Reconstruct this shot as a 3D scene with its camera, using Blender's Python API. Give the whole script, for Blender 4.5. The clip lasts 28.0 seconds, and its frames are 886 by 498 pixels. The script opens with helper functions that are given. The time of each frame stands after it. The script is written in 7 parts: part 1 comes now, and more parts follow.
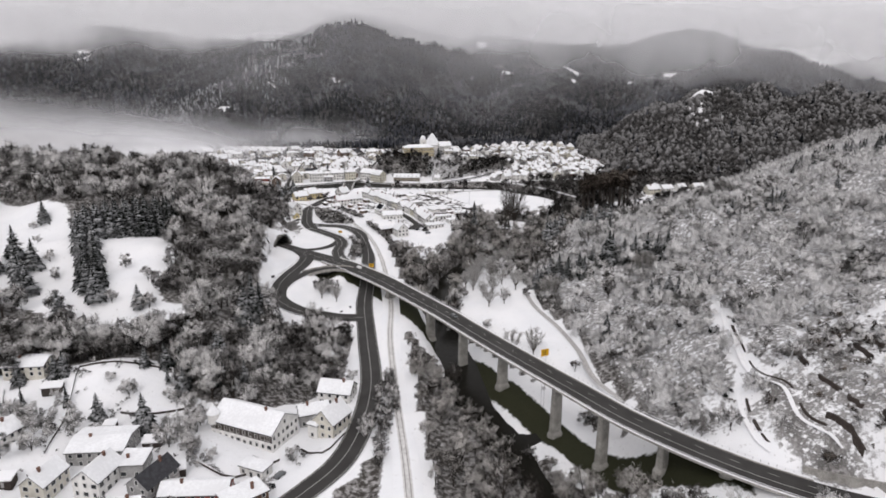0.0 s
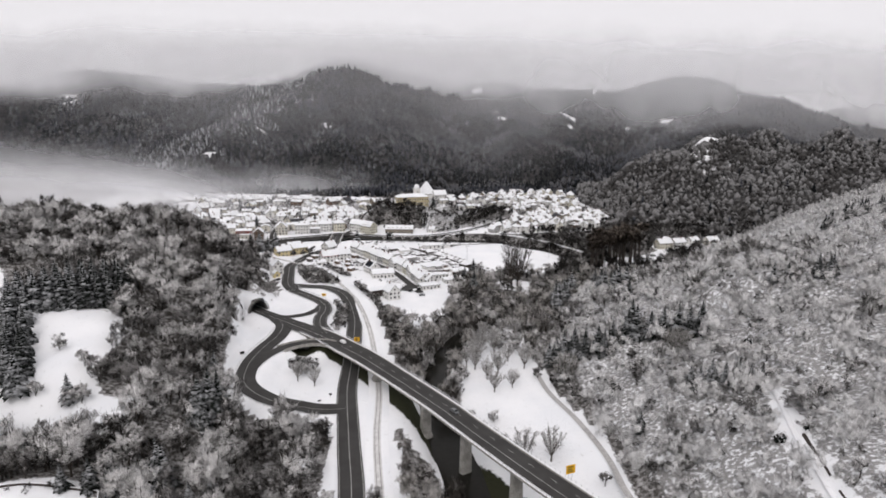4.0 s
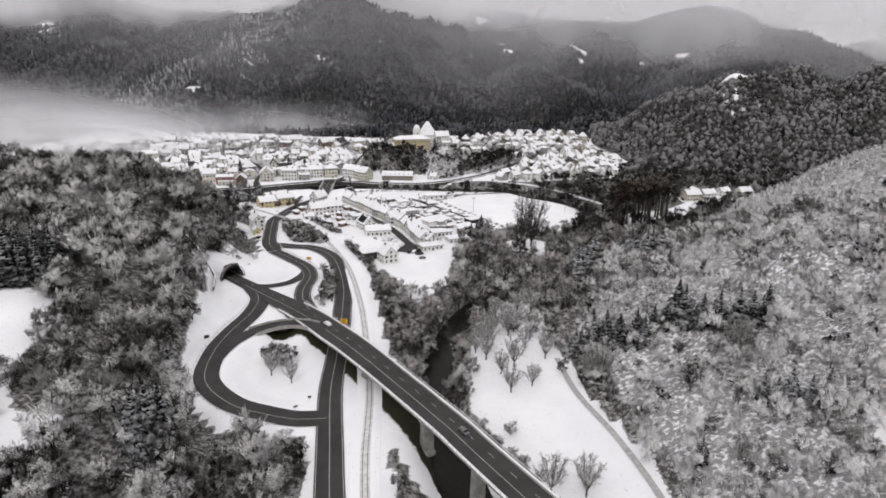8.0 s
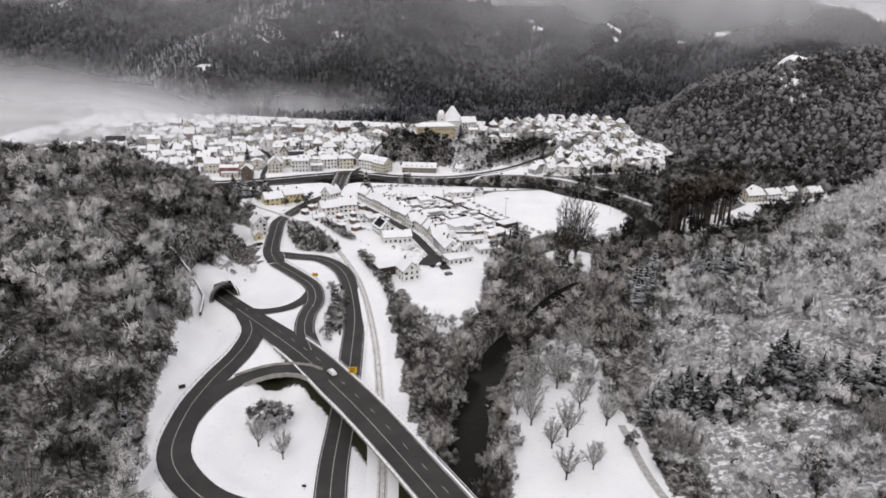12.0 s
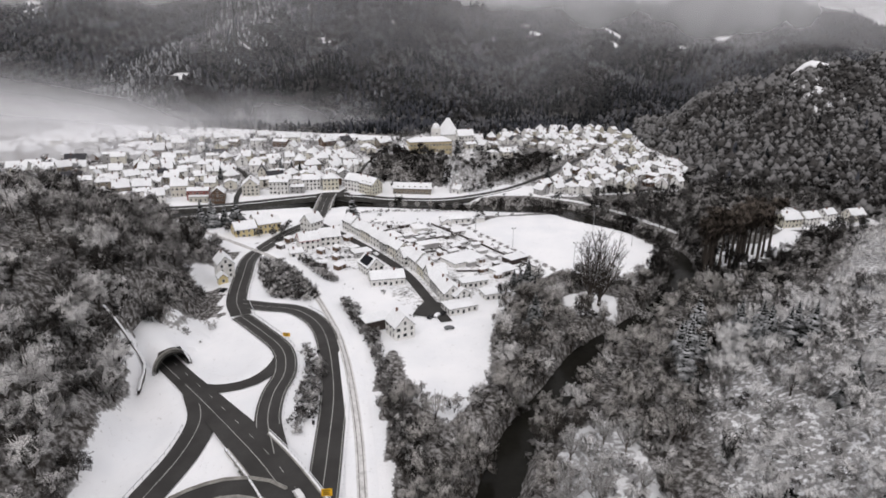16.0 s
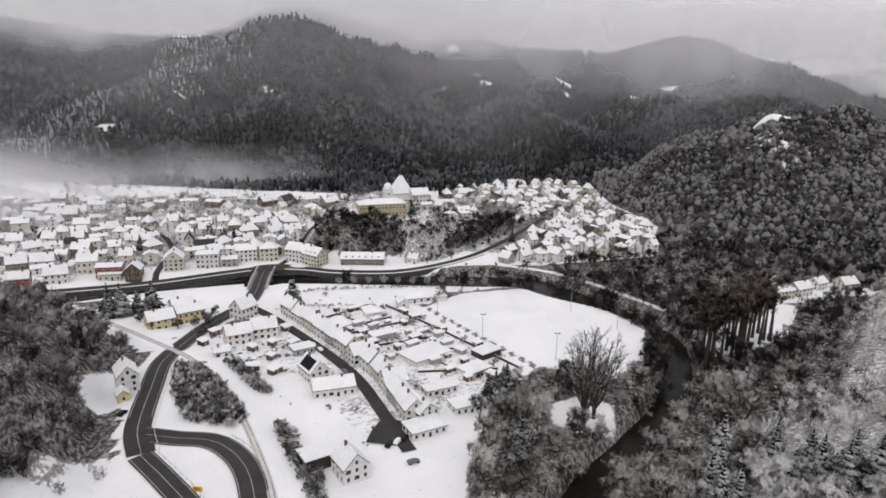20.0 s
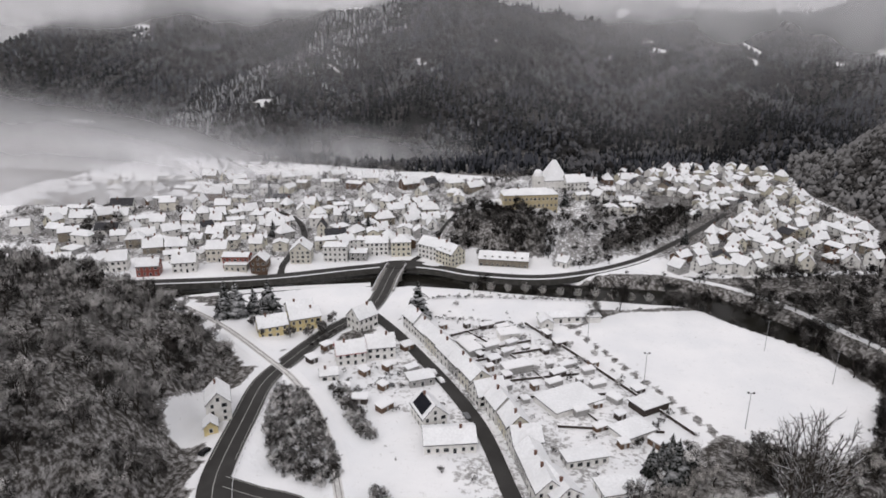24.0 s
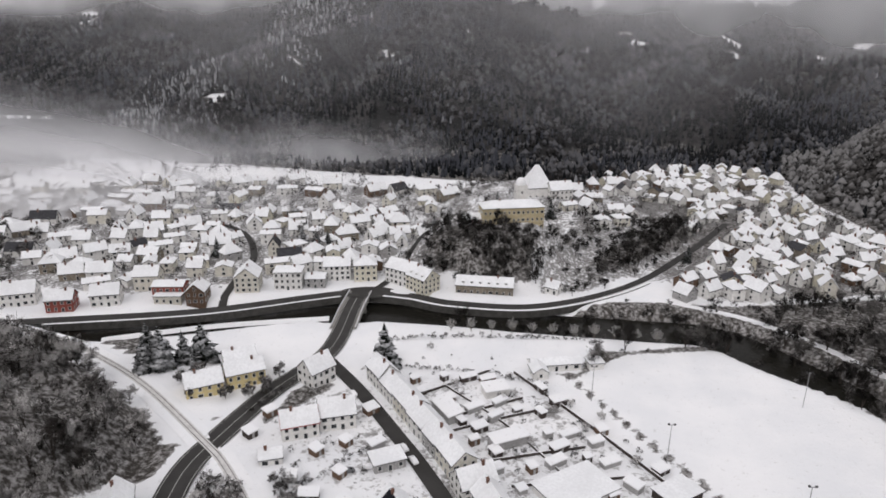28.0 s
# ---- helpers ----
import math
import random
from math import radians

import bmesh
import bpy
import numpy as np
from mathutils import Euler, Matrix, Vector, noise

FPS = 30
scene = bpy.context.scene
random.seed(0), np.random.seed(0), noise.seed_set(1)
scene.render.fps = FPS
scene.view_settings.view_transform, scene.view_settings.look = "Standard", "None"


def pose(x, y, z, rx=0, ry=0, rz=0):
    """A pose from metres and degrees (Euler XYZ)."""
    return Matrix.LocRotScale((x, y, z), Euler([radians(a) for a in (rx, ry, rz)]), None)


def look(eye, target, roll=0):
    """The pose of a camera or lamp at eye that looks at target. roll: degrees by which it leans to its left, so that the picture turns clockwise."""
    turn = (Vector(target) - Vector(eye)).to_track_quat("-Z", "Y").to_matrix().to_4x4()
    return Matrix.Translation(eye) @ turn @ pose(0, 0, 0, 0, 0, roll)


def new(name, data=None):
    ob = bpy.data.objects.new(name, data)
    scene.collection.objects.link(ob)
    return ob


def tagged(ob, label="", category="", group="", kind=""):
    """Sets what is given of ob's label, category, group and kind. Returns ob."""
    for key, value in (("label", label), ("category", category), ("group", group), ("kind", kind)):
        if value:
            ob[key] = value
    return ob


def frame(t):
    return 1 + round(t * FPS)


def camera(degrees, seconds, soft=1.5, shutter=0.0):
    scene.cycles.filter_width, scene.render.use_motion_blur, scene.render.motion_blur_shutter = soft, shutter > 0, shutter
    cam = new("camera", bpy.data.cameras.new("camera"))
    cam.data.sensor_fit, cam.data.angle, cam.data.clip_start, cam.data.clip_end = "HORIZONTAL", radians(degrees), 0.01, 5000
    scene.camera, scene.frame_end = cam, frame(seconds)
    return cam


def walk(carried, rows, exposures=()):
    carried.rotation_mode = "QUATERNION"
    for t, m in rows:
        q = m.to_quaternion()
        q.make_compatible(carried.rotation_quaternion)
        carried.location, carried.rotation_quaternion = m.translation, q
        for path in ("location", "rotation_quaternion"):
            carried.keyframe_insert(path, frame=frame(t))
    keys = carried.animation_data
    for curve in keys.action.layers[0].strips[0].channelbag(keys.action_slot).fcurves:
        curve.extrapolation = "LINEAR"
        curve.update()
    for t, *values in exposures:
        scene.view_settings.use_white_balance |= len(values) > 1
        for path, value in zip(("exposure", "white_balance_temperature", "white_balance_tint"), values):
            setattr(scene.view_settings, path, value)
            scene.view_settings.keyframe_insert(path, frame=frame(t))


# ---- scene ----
cam = camera(68.2, 28.0, soft=1.7)
PATH = [
    (0, (2.149, -224.374, 129.925), (2.191, -222.452, 129.376), 0.3),
    (0.5, (2.105, -222.018, 129.911), (2.147, -220.096, 129.36), 0.4),
    (1, (1.963, -216.87, 130.111), (2.006, -214.948, 129.557), 0.5),
    (1.5, (2.041, -209.927, 130.033), (2.084, -208.007, 129.476), 0.5),
    (2, (1.687, -202.204, 130.148), (1.734, -200.285, 129.589), 0.6),
    (2.5, (1.399, -194.407, 129.952), (1.448, -192.487, 129.393), 0.6),
    (3, (1.347, -186.436, 129.559), (1.401, -184.516, 129.002), 0.6),
    (3.5, (1.665, -178.978, 129.101), (1.722, -177.057, 128.547), 0.5),
    (4, (1.195, -170.833, 130.309), (1.258, -168.879, 129.886), 0.5),
    (4.5, (0.977, -162.644, 130.114), (1.046, -160.685, 129.719), 0.6),
    (6.5, (0.699, -131.326, 129.814), (0.8, -129.368, 129.419), 0.8),
    (7, (1.869, -124.021, 129.079), (1.975, -122.062, 128.686), 0.8),
    (7.5, (1.877, -115.633, 129.136), (1.993, -113.732, 128.525), 0.8),
    (8, (0.725, -108.059, 128.887), (0.789, -106.156, 128.277), 0.9),
    (8.5, (2.343, -100.963, 129.059), (2.299, -99.059, 128.449), 0.6),
    (9, (1.505, -92.745, 129.291), (1.469, -90.807, 128.8), 0.5),
    (9.5, (0.991, -84.937, 129.182), (0.96, -82.999, 128.69), 0.5),
    (10, (0.267, -77.363, 129.805), (0.242, -75.426, 129.308), 0.6),
    (10.5, (-0.69, -69.486, 129.474), (-0.706, -67.55, 128.976), 0.7),
    (11, (-1.501, -61.756, 128.64), (-1.508, -59.839, 128.072), 0.9),
    (11.5, (-2.213, -53.772, 128.196), (-2.213, -51.888, 127.526), 1.1),
    (12, (-3.116, -45.397, 128.301), (-3.11, -43.513, 127.628), 1.2),
    (12.5, (-3.32, -37.814, 128.825), (-3.308, -35.932, 128.148), 1.1),
    (14.5, (-5.226, -7.282, 126.744), (-5.203, -5.397, 126.076), 0.7),
    (15, (-5.408, 0.64, 126.693), (-5.384, 2.529, 126.037), 0.7),
    (15.5, (-5.727, 8.562, 126.858), (-5.701, 10.45, 126.2), 0.8),
    (16, (-6.254, 16.018, 126.473), (-6.225, 17.906, 125.816), 1.0),
    (16.5, (-6.635, 23.899, 126.761), (-6.607, 25.787, 126.101), 0.9),
    (17, (-7.585, 31.605, 126.368), (-7.555, 33.513, 125.768), 1.0),
    (17.5, (-8.252, 39.128, 126.381), (-8.223, 41.058, 125.856), 1.0),
    (18, (-8.185, 47.14, 126.915), (-8.158, 49.068, 126.386), 1.0),
    (18.5, (-8.525, 54.202, 126.573), (-8.446, 56.129, 126.044), 1.0),
    (19, (-9.016, 61.682, 126.872), (-8.834, 63.602, 126.342), 1.2),
    (19.5, (-9.333, 68.807, 127.848), (-9.151, 70.727, 127.318), 1.2),
    (20, (-9.168, 76.849, 130.159), (-8.986, 78.769, 129.629), 1.4),
    (20.5, (-8.931, 84.497, 132.22), (-8.752, 86.418, 131.693), 1.3),
    (22.5, (-1.583, 116.475, 131.068), (-1.553, 118.402, 130.534), 0.6),
    (23, (-1.902, 124.782, 130.613), (-2.178, 126.688, 130.073), 0.2),
    (23.5, (-3.059, 132.177, 130.364), (-3.332, 134.037, 129.683), 0.3),
    (24, (-3.95, 139.558, 130.168), (-4.234, 141.438, 129.549), 0.0),
    (24.5, (-4.856, 146.353, 129.468), (-5.067, 148.269, 128.934), 0.0),
    (25, (-6.645, 154.138, 128.997), (-6.825, 156.026, 128.364), -0.2),
    (25.5, (-7.7, 160.812, 128.954), (-7.88, 162.7, 128.322), -0.2),
    (26, (-8.812, 167.674, 129.032), (-8.995, 169.562, 128.397), -0.0),
    (26.5, (-10.303, 175.069, 128.458), (-10.487, 176.957, 127.825), -0.0),
    (27, (-12.221, 183.005, 127.898), (-12.405, 184.894, 127.267), 0.1),
    (27.5, (-13.051, 189.723, 128.07), (-13.236, 191.611, 127.438), 0.0),
    (28, (-12.807, 195.836, 129.345), (-13.0, 197.72, 128.702), 0.4),
]
walk(cam, [(t, look(eye, target, roll)) for t, eye, target, roll in PATH], [(0, 0.1, 6500, 14), (12, 0.12, 6500, 14), (20, 0.0, 6500, 14), (28, -0.08, 6500, 14)])

# ---- world, sun, exposure ----
scene.view_settings.exposure = 0.0
world = bpy.data.worlds.new("overcast_sky")
scene.world = world
world.use_nodes = True
wn, wl = world.node_tree.nodes, world.node_tree.links
wn.clear()
w_out, w_bg = wn.new("ShaderNodeOutputWorld"), wn.new("ShaderNodeBackground")
sky = wn.new("ShaderNodeTexSky")
sky.sky_type, sky.sun_disc, sky.sun_elevation, sky.sun_rotation = "NISHITA", False, radians(32), radians(200)
sky.air_density, sky.dust_density = 1.0, 4.0
w_grey = wn.new("ShaderNodeHueSaturation")
w_grey.inputs["Saturation"].default_value = 0.10
w_cloud = wn.new("ShaderNodeMix")
w_cloud.data_type = "RGBA"
w_cloud.inputs[0].default_value = 0.88
w_cloud.inputs[7].default_value = (7.9, 7.9, 8.0, 1)
wl.new(sky.outputs[0], w_grey.inputs["Color"])
wl.new(w_grey.outputs[0], w_cloud.inputs[6])
wl.new(w_cloud.outputs[2], w_bg.inputs["Color"])
w_bg.inputs["Strength"].default_value = 0.11
wl.new(w_bg.outputs[0], w_out.inputs["Surface"])

sun_data = bpy.data.lights.new("sun", "SUN")
sun_data.energy, sun_data.angle, sun_data.color = 0.75, radians(25), (1.0, 0.97, 0.93)
sun = new("sun", sun_data)
sun.matrix_world = look((0, 0, 300), (60, 250, 0))

# ---- materials ----
def material(name, roughness=0.8, metallic=0.0):
    m = bpy.data.materials.new(name)
    m.use_nodes = True
    b = m.node_tree.nodes["Principled BSDF"]
    b.inputs["Roughness"].default_value, b.inputs["Metallic"].default_value = roughness, metallic
    b.inputs["Specular IOR Level"].default_value = 0.15
    return m, m.node_tree.nodes, m.node_tree.links, b


def noise_node(nodes, links, scale, detail=4.0, rough=0.55, vector=None):
    n = nodes.new("ShaderNodeTexNoise")
    n.inputs["Scale"].default_value, n.inputs["Detail"].default_value, n.inputs["Roughness"].default_value = scale, detail, rough
    if vector is None:
        g = nodes.new("ShaderNodeNewGeometry")
        vector = g.outputs["Position"]
    links.new(vector, n.inputs["Vector"])
    return n.outputs["Fac"]


def mix_node(nodes, links, fac, a, b):
    m = nodes.new("ShaderNodeMix")
    m.data_type = "RGBA"
    for value, slot in ((fac, 0), (a, 6), (b, 7)):
        if isinstance(value, bpy.types.NodeSocket):
            links.new(value, m.inputs[slot])
        elif slot == 0:
            m.inputs[0].default_value = value
        else:
            m.inputs[slot].default_value = (*value, 1)
    return m.outputs[2]


def ramp(nodes, links, value, low, high):
    r = nodes.new("ShaderNodeMapRange")
    r.interpolation_type = "SMOOTHSTEP"
    r.inputs["From Min"].default_value, r.inputs["From Max"].default_value = low, high
    links.new(value, r.inputs["Value"])
    return r.outputs["Result"]


def math_node(nodes, links, op, a, b=None):
    m = nodes.new("ShaderNodeMath")
    m.operation = op
    m.inputs[2].default_value = 0.22
    for value, slot in ((a, 0), (b, 1)):
        if isinstance(value, bpy.types.NodeSocket):
            links.new(value, m.inputs[slot])
        elif value is not None:
            m.inputs[slot].default_value = value
    return m.outputs[0]


def bump(nodes, links, b, height, strength, distance):
    n = nodes.new("ShaderNodeBump")
    n.inputs["Strength"].default_value, n.inputs["Distance"].default_value = strength, distance
    links.new(height, n.inputs["Height"])
    links.new(n.outputs[0], b.inputs["Normal"])


def plain(name, colour, roughness=0.8, metallic=0.0, scale=1.5, spread=0.25, snow=0.0):
    """A surface with grain and stains at two scales; snow: how much snow clings to what faces up."""
    m, nodes, links, b = material(name, roughness, metallic)
    f = noise_node(nodes, links, scale, 5)
    g = noise_node(nodes, links, scale * 9, 3)
    h = math_node(nodes, links, "MULTIPLY", f, g)
    dark = tuple(c * (1 - spread) for c in colour)
    light = tuple(min(0.9, c * (1 + spread)) for c in colour)
    c = mix_node(nodes, links, ramp(nodes, links, h, 0.12, 0.4), dark, light)
    if snow:
        geo = nodes.new("ShaderNodeNewGeometry")
        sep = nodes.new("ShaderNodeSeparateXYZ")
        links.new(geo.outputs["Normal"], sep.inputs[0])
        up = ramp(nodes, links, math_node(nodes, links, "ADD", math_node(nodes, links, "ABSOLUTE", sep.outputs[2]), math_node(nodes, links, "MULTIPLY", g, 0.5)), 1.15 - snow * 0.6, 1.35 - snow * 0.5)
        c = mix_node(nodes, links, up, c, (0.78, 0.79, 0.81))
    links.new(c, b.inputs["Base Color"])
    return m


def snow_material():
    m, nodes, links, b = material("snow", 0.75)
    f, g = noise_node(nodes, links, 0.05, 6), noise_node(nodes, links, 0.9, 5)
    c = mix_node(nodes, links, ramp(nodes, links, f, 0.3, 0.7), (0.80, 0.81, 0.83), (0.86, 0.86, 0.87))
    c = mix_node(nodes, links, ramp(nodes, links, g, 0.60, 0.78), c, (0.55, 0.54, 0.52))
    links.new(c, b.inputs["Base Color"])
    bump(nodes, links, b, g, 0.5, 0.3)
    return m


def ground_material():
    """Snow over meadow, with leaf litter showing under the woods and grass where no snow has fallen."""
    m, nodes, links, b = material("snowy_ground", 0.9)
    b.inputs["Specular IOR Level"].default_value = 0.1
    at = nodes.new("ShaderNodeAttribute")
    at.attribute_name = "cover"
    sep = nodes.new("ShaderNodeSeparateColor")
    links.new(at.outputs["Color"], sep.inputs[0])
    f, g, k = noise_node(nodes, links, 0.04, 5), noise_node(nodes, links, 0.55, 6, 0.65), noise_node(nodes, links, 2.2, 4, 0.7)
    snow = mix_node(nodes, links, ramp(nodes, links, f, 0.3, 0.7), (0.79, 0.80, 0.82), (0.87, 0.87, 0.88))
    tufts = ramp(nodes, links, math_node(nodes, links, "ADD", g, math_node(nodes, links, "MULTIPLY", k, 0.35)), 0.80, 0.98)
    snow = mix_node(nodes, links, math_node(nodes, links, "MULTIPLY", tufts, 0.55), snow, (0.23, 0.21, 0.17))
    litter = mix_node(nodes, links, ramp(nodes, links, g, 0.40, 0.70), (0.05, 0.045, 0.040), (0.40, 0.39, 0.385))
    rim = ramp(nodes, links, math_node(nodes, links, "ADD", sep.outputs[0], math_node(nodes, links, "MULTIPLY", math_node(nodes, links, "SUBTRACT", g, 0.5), 1.2)), 0.4, 0.62)
    c = mix_node(nodes, links, rim, snow, litter)
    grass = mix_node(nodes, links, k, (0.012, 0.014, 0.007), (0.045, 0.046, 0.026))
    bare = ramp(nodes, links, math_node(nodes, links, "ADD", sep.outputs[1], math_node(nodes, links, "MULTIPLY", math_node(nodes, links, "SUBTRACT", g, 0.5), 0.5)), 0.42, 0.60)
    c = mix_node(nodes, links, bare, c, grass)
    forest = mix_node(nodes, links, ramp(nodes, links, f, 0.45, 0.7), (0.022, 0.022, 0.022), (0.055, 0.053, 0.052))
    c = mix_node(nodes, links, sep.outputs[2], c, forest)
    links.new(c, b.inputs["Base Color"])
    bump(nodes, links, b, g, 0.6, 0.5)
    return m


def twig_material(name, dark, frost, amount, tuft=2.5, patch=0.03, sway=0.35, lace=0.0):
    """Bare twigs with hoar frost and snow lying on them; lace: how many of the fine gaps between the twigs are open."""
    m, nodes, links, b = material(name, 0.9)
    b.inputs["Specular IOR Level"].default_value = 0.05
    geo = nodes.new("ShaderNodeNewGeometry")
    sep = nodes.new("ShaderNodeSeparateXYZ")
    links.new(geo.outputs["Normal"], sep.inputs[0])
    big, fine = noise_node(nodes, links, patch, 3), noise_node(nodes, links, tuft, 3, 0.6)
    mid = noise_node(nodes, links, 0.28, 3)
    up = math_node(nodes, links, "MAXIMUM", sep.outputs[2], 0.0)
    tone = nodes.new("ShaderNodeAttribute")
    tone.attribute_name = "tone"
    v = math_node(nodes, links, "ADD", math_node(nodes, links, "MULTIPLY", up, 0.42), math_node(nodes, links, "MULTIPLY_ADD", fine, 0.30))
    v = math_node(nodes, links, "ADD", v, tone.outputs["Fac"])
    v = math_node(nodes, links, "ADD", v, math_node(nodes, links, "MULTIPLY", math_node(nodes, links, "ADD", big, mid), sway))
    c = mix_node(nodes, links, ramp(nodes, links, v, 1.20 - amount, 1.62 - amount), dark, frost)
    links.new(c, b.inputs["Base Color"])
    if lace:
        gaps = noise_node(nodes, links, 3.4, 3, 0.75)
        links.new(ramp(nodes, links, gaps, lace - 0.05, lace + 0.05), b.inputs["Alpha"])
    return m


def asphalt_material():
    m, nodes, links, b = material("wet_asphalt", 0.75)
    f, g = noise_node(nodes, links, 0.12, 5), noise_node(nodes, links, 3.0, 4)
    c = mix_node(nodes, links, ramp(nodes, links, f, 0.3, 0.7), (0.034, 0.0325, 0.031), (0.056, 0.054, 0.052))
    c = mix_node(nodes, links, ramp(nodes, links, g, 0.35, 0.75), c, (0.042, 0.040, 0.0385))
    links.new(c, b.inputs["Base Color"])
    bump(nodes, links, b, g, 0.2, 0.05)
    return m


def water_material():
    m, nodes, links, b = material("river_water", 0.2)
    f = noise_node(nodes, links, 0.5, 4)
    c = mix_node(nodes, links, f, (0.008, 0.0075, 0.006), (0.018, 0.017, 0.014))
    links.new(c, b.inputs["Base Color"])
    b.inputs["Specular IOR Level"].default_value = 0.05
    bump(nodes, links, b, f, 0.25, 0.2)
    return m


def mist_material(name, density, scale, rise, begin, end, even=0.0):
    """A thin veil of droplets: thick in its middle, fraying to nothing at its rims."""
    m = bpy.data.materials.new(name)
    m.use_nodes = True
    nodes, links = m.node_tree.nodes, m.node_tree.links
    nodes.clear()
    out, clear = nodes.new("ShaderNodeOutputMaterial"), nodes.new("ShaderNodeBsdfTransparent")
    front, back, both, mix = nodes.new("ShaderNodeBsdfDiffuse"), nodes.new("ShaderNodeBsdfTranslucent"), nodes.new("ShaderNodeMixShader"), nodes.new("ShaderNodeMixShader")
    front.inputs[0].default_value = back.inputs[0].default_value = (0.93, 0.93, 0.95, 1)
    both.inputs[0].default_value = 0.5
    links.new(front.outputs[0], both.inputs[1]), links.new(back.outputs[0], both.inputs[2])
    tc, sep = nodes.new("ShaderNodeTexCoord"), nodes.new("ShaderNodeSeparateXYZ")
    links.new(tc.outputs["UV"], sep.inputs[0])
    u, v = sep.outputs[0], sep.outputs[1]
    n = noise_node(nodes, links, scale, 4, 0.5)
    left, right = ramp(nodes, links, u, 0.0, begin), ramp(nodes, links, u, 1.0, end)
    vn = math_node(nodes, links, "ADD", v, math_node(nodes, links, "MULTIPLY", math_node(nodes, links, "SUBTRACT", n, 0.5), 0.5))
    top, low = ramp(nodes, links, vn, 0.95, 0.95 - rise), ramp(nodes, links, vn, 0.02, 0.30)
    a = math_node(nodes, links, "MULTIPLY", math_node(nodes, links, "MULTIPLY", left, right), math_node(nodes, links, "MULTIPLY", top, low))
    thick = math_node(nodes, links, "ADD", math_node(nodes, links, "MULTIPLY", ramp(nodes, links, n, 0.25, 0.65), (1 - even) * density), even * density)
    a = math_node(nodes, links, "MULTIPLY", a, thick)
    links.new(a, mix.inputs[0]), links.new(clear.outputs[0], mix.inputs[1]), links.new(both.outputs[0], mix.inputs[2])
    links.new(mix.outputs[0], out.inputs["Surface"])
    return m


SNOW, GROUND, ASPHALT, WATER = snow_material(), ground_material(), asphalt_material(), water_material()
CONCRETE = plain("concrete", (0.30, 0.29, 0.27), 0.85, 0, 0.35, 0.3)
# much darker concrete for the tunnel lining, abutments, ramp wall and quay wall
CONCRETE_DARK = plain("dark_concrete", (0.075, 0.073, 0.068), 0.85, 0, 0.4, 0.35)
STEEL = plain("galvanised_steel", (0.33, 0.33, 0.34), 0.45, 0.7, 2, 0.2)
RAIL = plain("rail_steel", (0.085, 0.07, 0.06), 0.5, 0.6, 1, 0.3)
PAINT = plain("road_paint", (0.42, 0.42, 0.40), 0.6, 0, 1.2, 0.3)
BARK_PALE = plain("greyish_bark", (0.13, 0.115, 0.10), 0.9, 0, 1.5, 0.35, 0.45)
BARK = plain("dark_bark", (0.050, 0.042, 0.036), 0.9, 0, 1.5, 0.4, 0.5)
TWIG_DUSK = twig_material("brownish_twigs", (0.080, 0.072, 0.067), (0.58, 0.56, 0.55), 0.56, 2.0, 0.03, 0.5)
TWIG = twig_material("frosted_twigs", (0.085, 0.077, 0.071), (0.80, 0.785, 0.775), 0.60, 2.0, 0.03, 0.5)
TWIG_DARK = twig_material("dark_twigs", (0.050, 0.044, 0.040), (0.30, 0.29, 0.285), 0.34, 2.0, 0.03, 0.5)
TWIG_BROWN = twig_material("bare_brown_twigs", (0.10, 0.09, 0.08), (0.56, 0.54, 0.515), 0.54, 2.0, 0.03, 0.5)
TWIG_MID = twig_material("hillside_bare_wood", (0.060, 0.057, 0.055), (0.18, 0.177, 0.176), 0.34, 0.6, 0.012, 0.5)
TWIG_FAR = twig_material("far_bare_wood", (0.020, 0.019, 0.019), (0.085, 0.085, 0.09), -0.08, 0.3, 0.008, 0.9)
SCRUB = twig_material("snowy_scrub_twigs", (0.23, 0.222, 0.215), (0.86, 0.85, 0.845), 0.82, 2.0, 0.03, 0.5)
NEEDLE = twig_material("snowy_needles", (0.008, 0.010, 0.008), (0.74, 0.75, 0.77), 0.28, 1.2)
NEEDLE_FAR = twig_material("far_needles", (0.008, 0.009, 0.010), (0.055, 0.058, 0.068), -0.42, 0.12, 0.007, 1.0)
NEEDLE_FROST = twig_material("far_frosted_needles", (0.024, 0.025, 0.028), (0.23, 0.235, 0.245), 0.12, 0.12, 0.012, 0.8)
TWIG_RUST = twig_material("rusty_poplar_twigs", (0.045, 0.036, 0.030), (0.24, 0.21, 0.185), 0.40, 2.0, 0.03, 0.5)
TWIG_BLACK = twig_material("dark_wet_twigs", (0.026, 0.023, 0.021), (0.17, 0.163, 0.158), 0.26, 2.0, 0.03, 0.5)
# darker, gappy copies of the twig tones: shade within crowns put into the colour
SHADE_LACE = {}
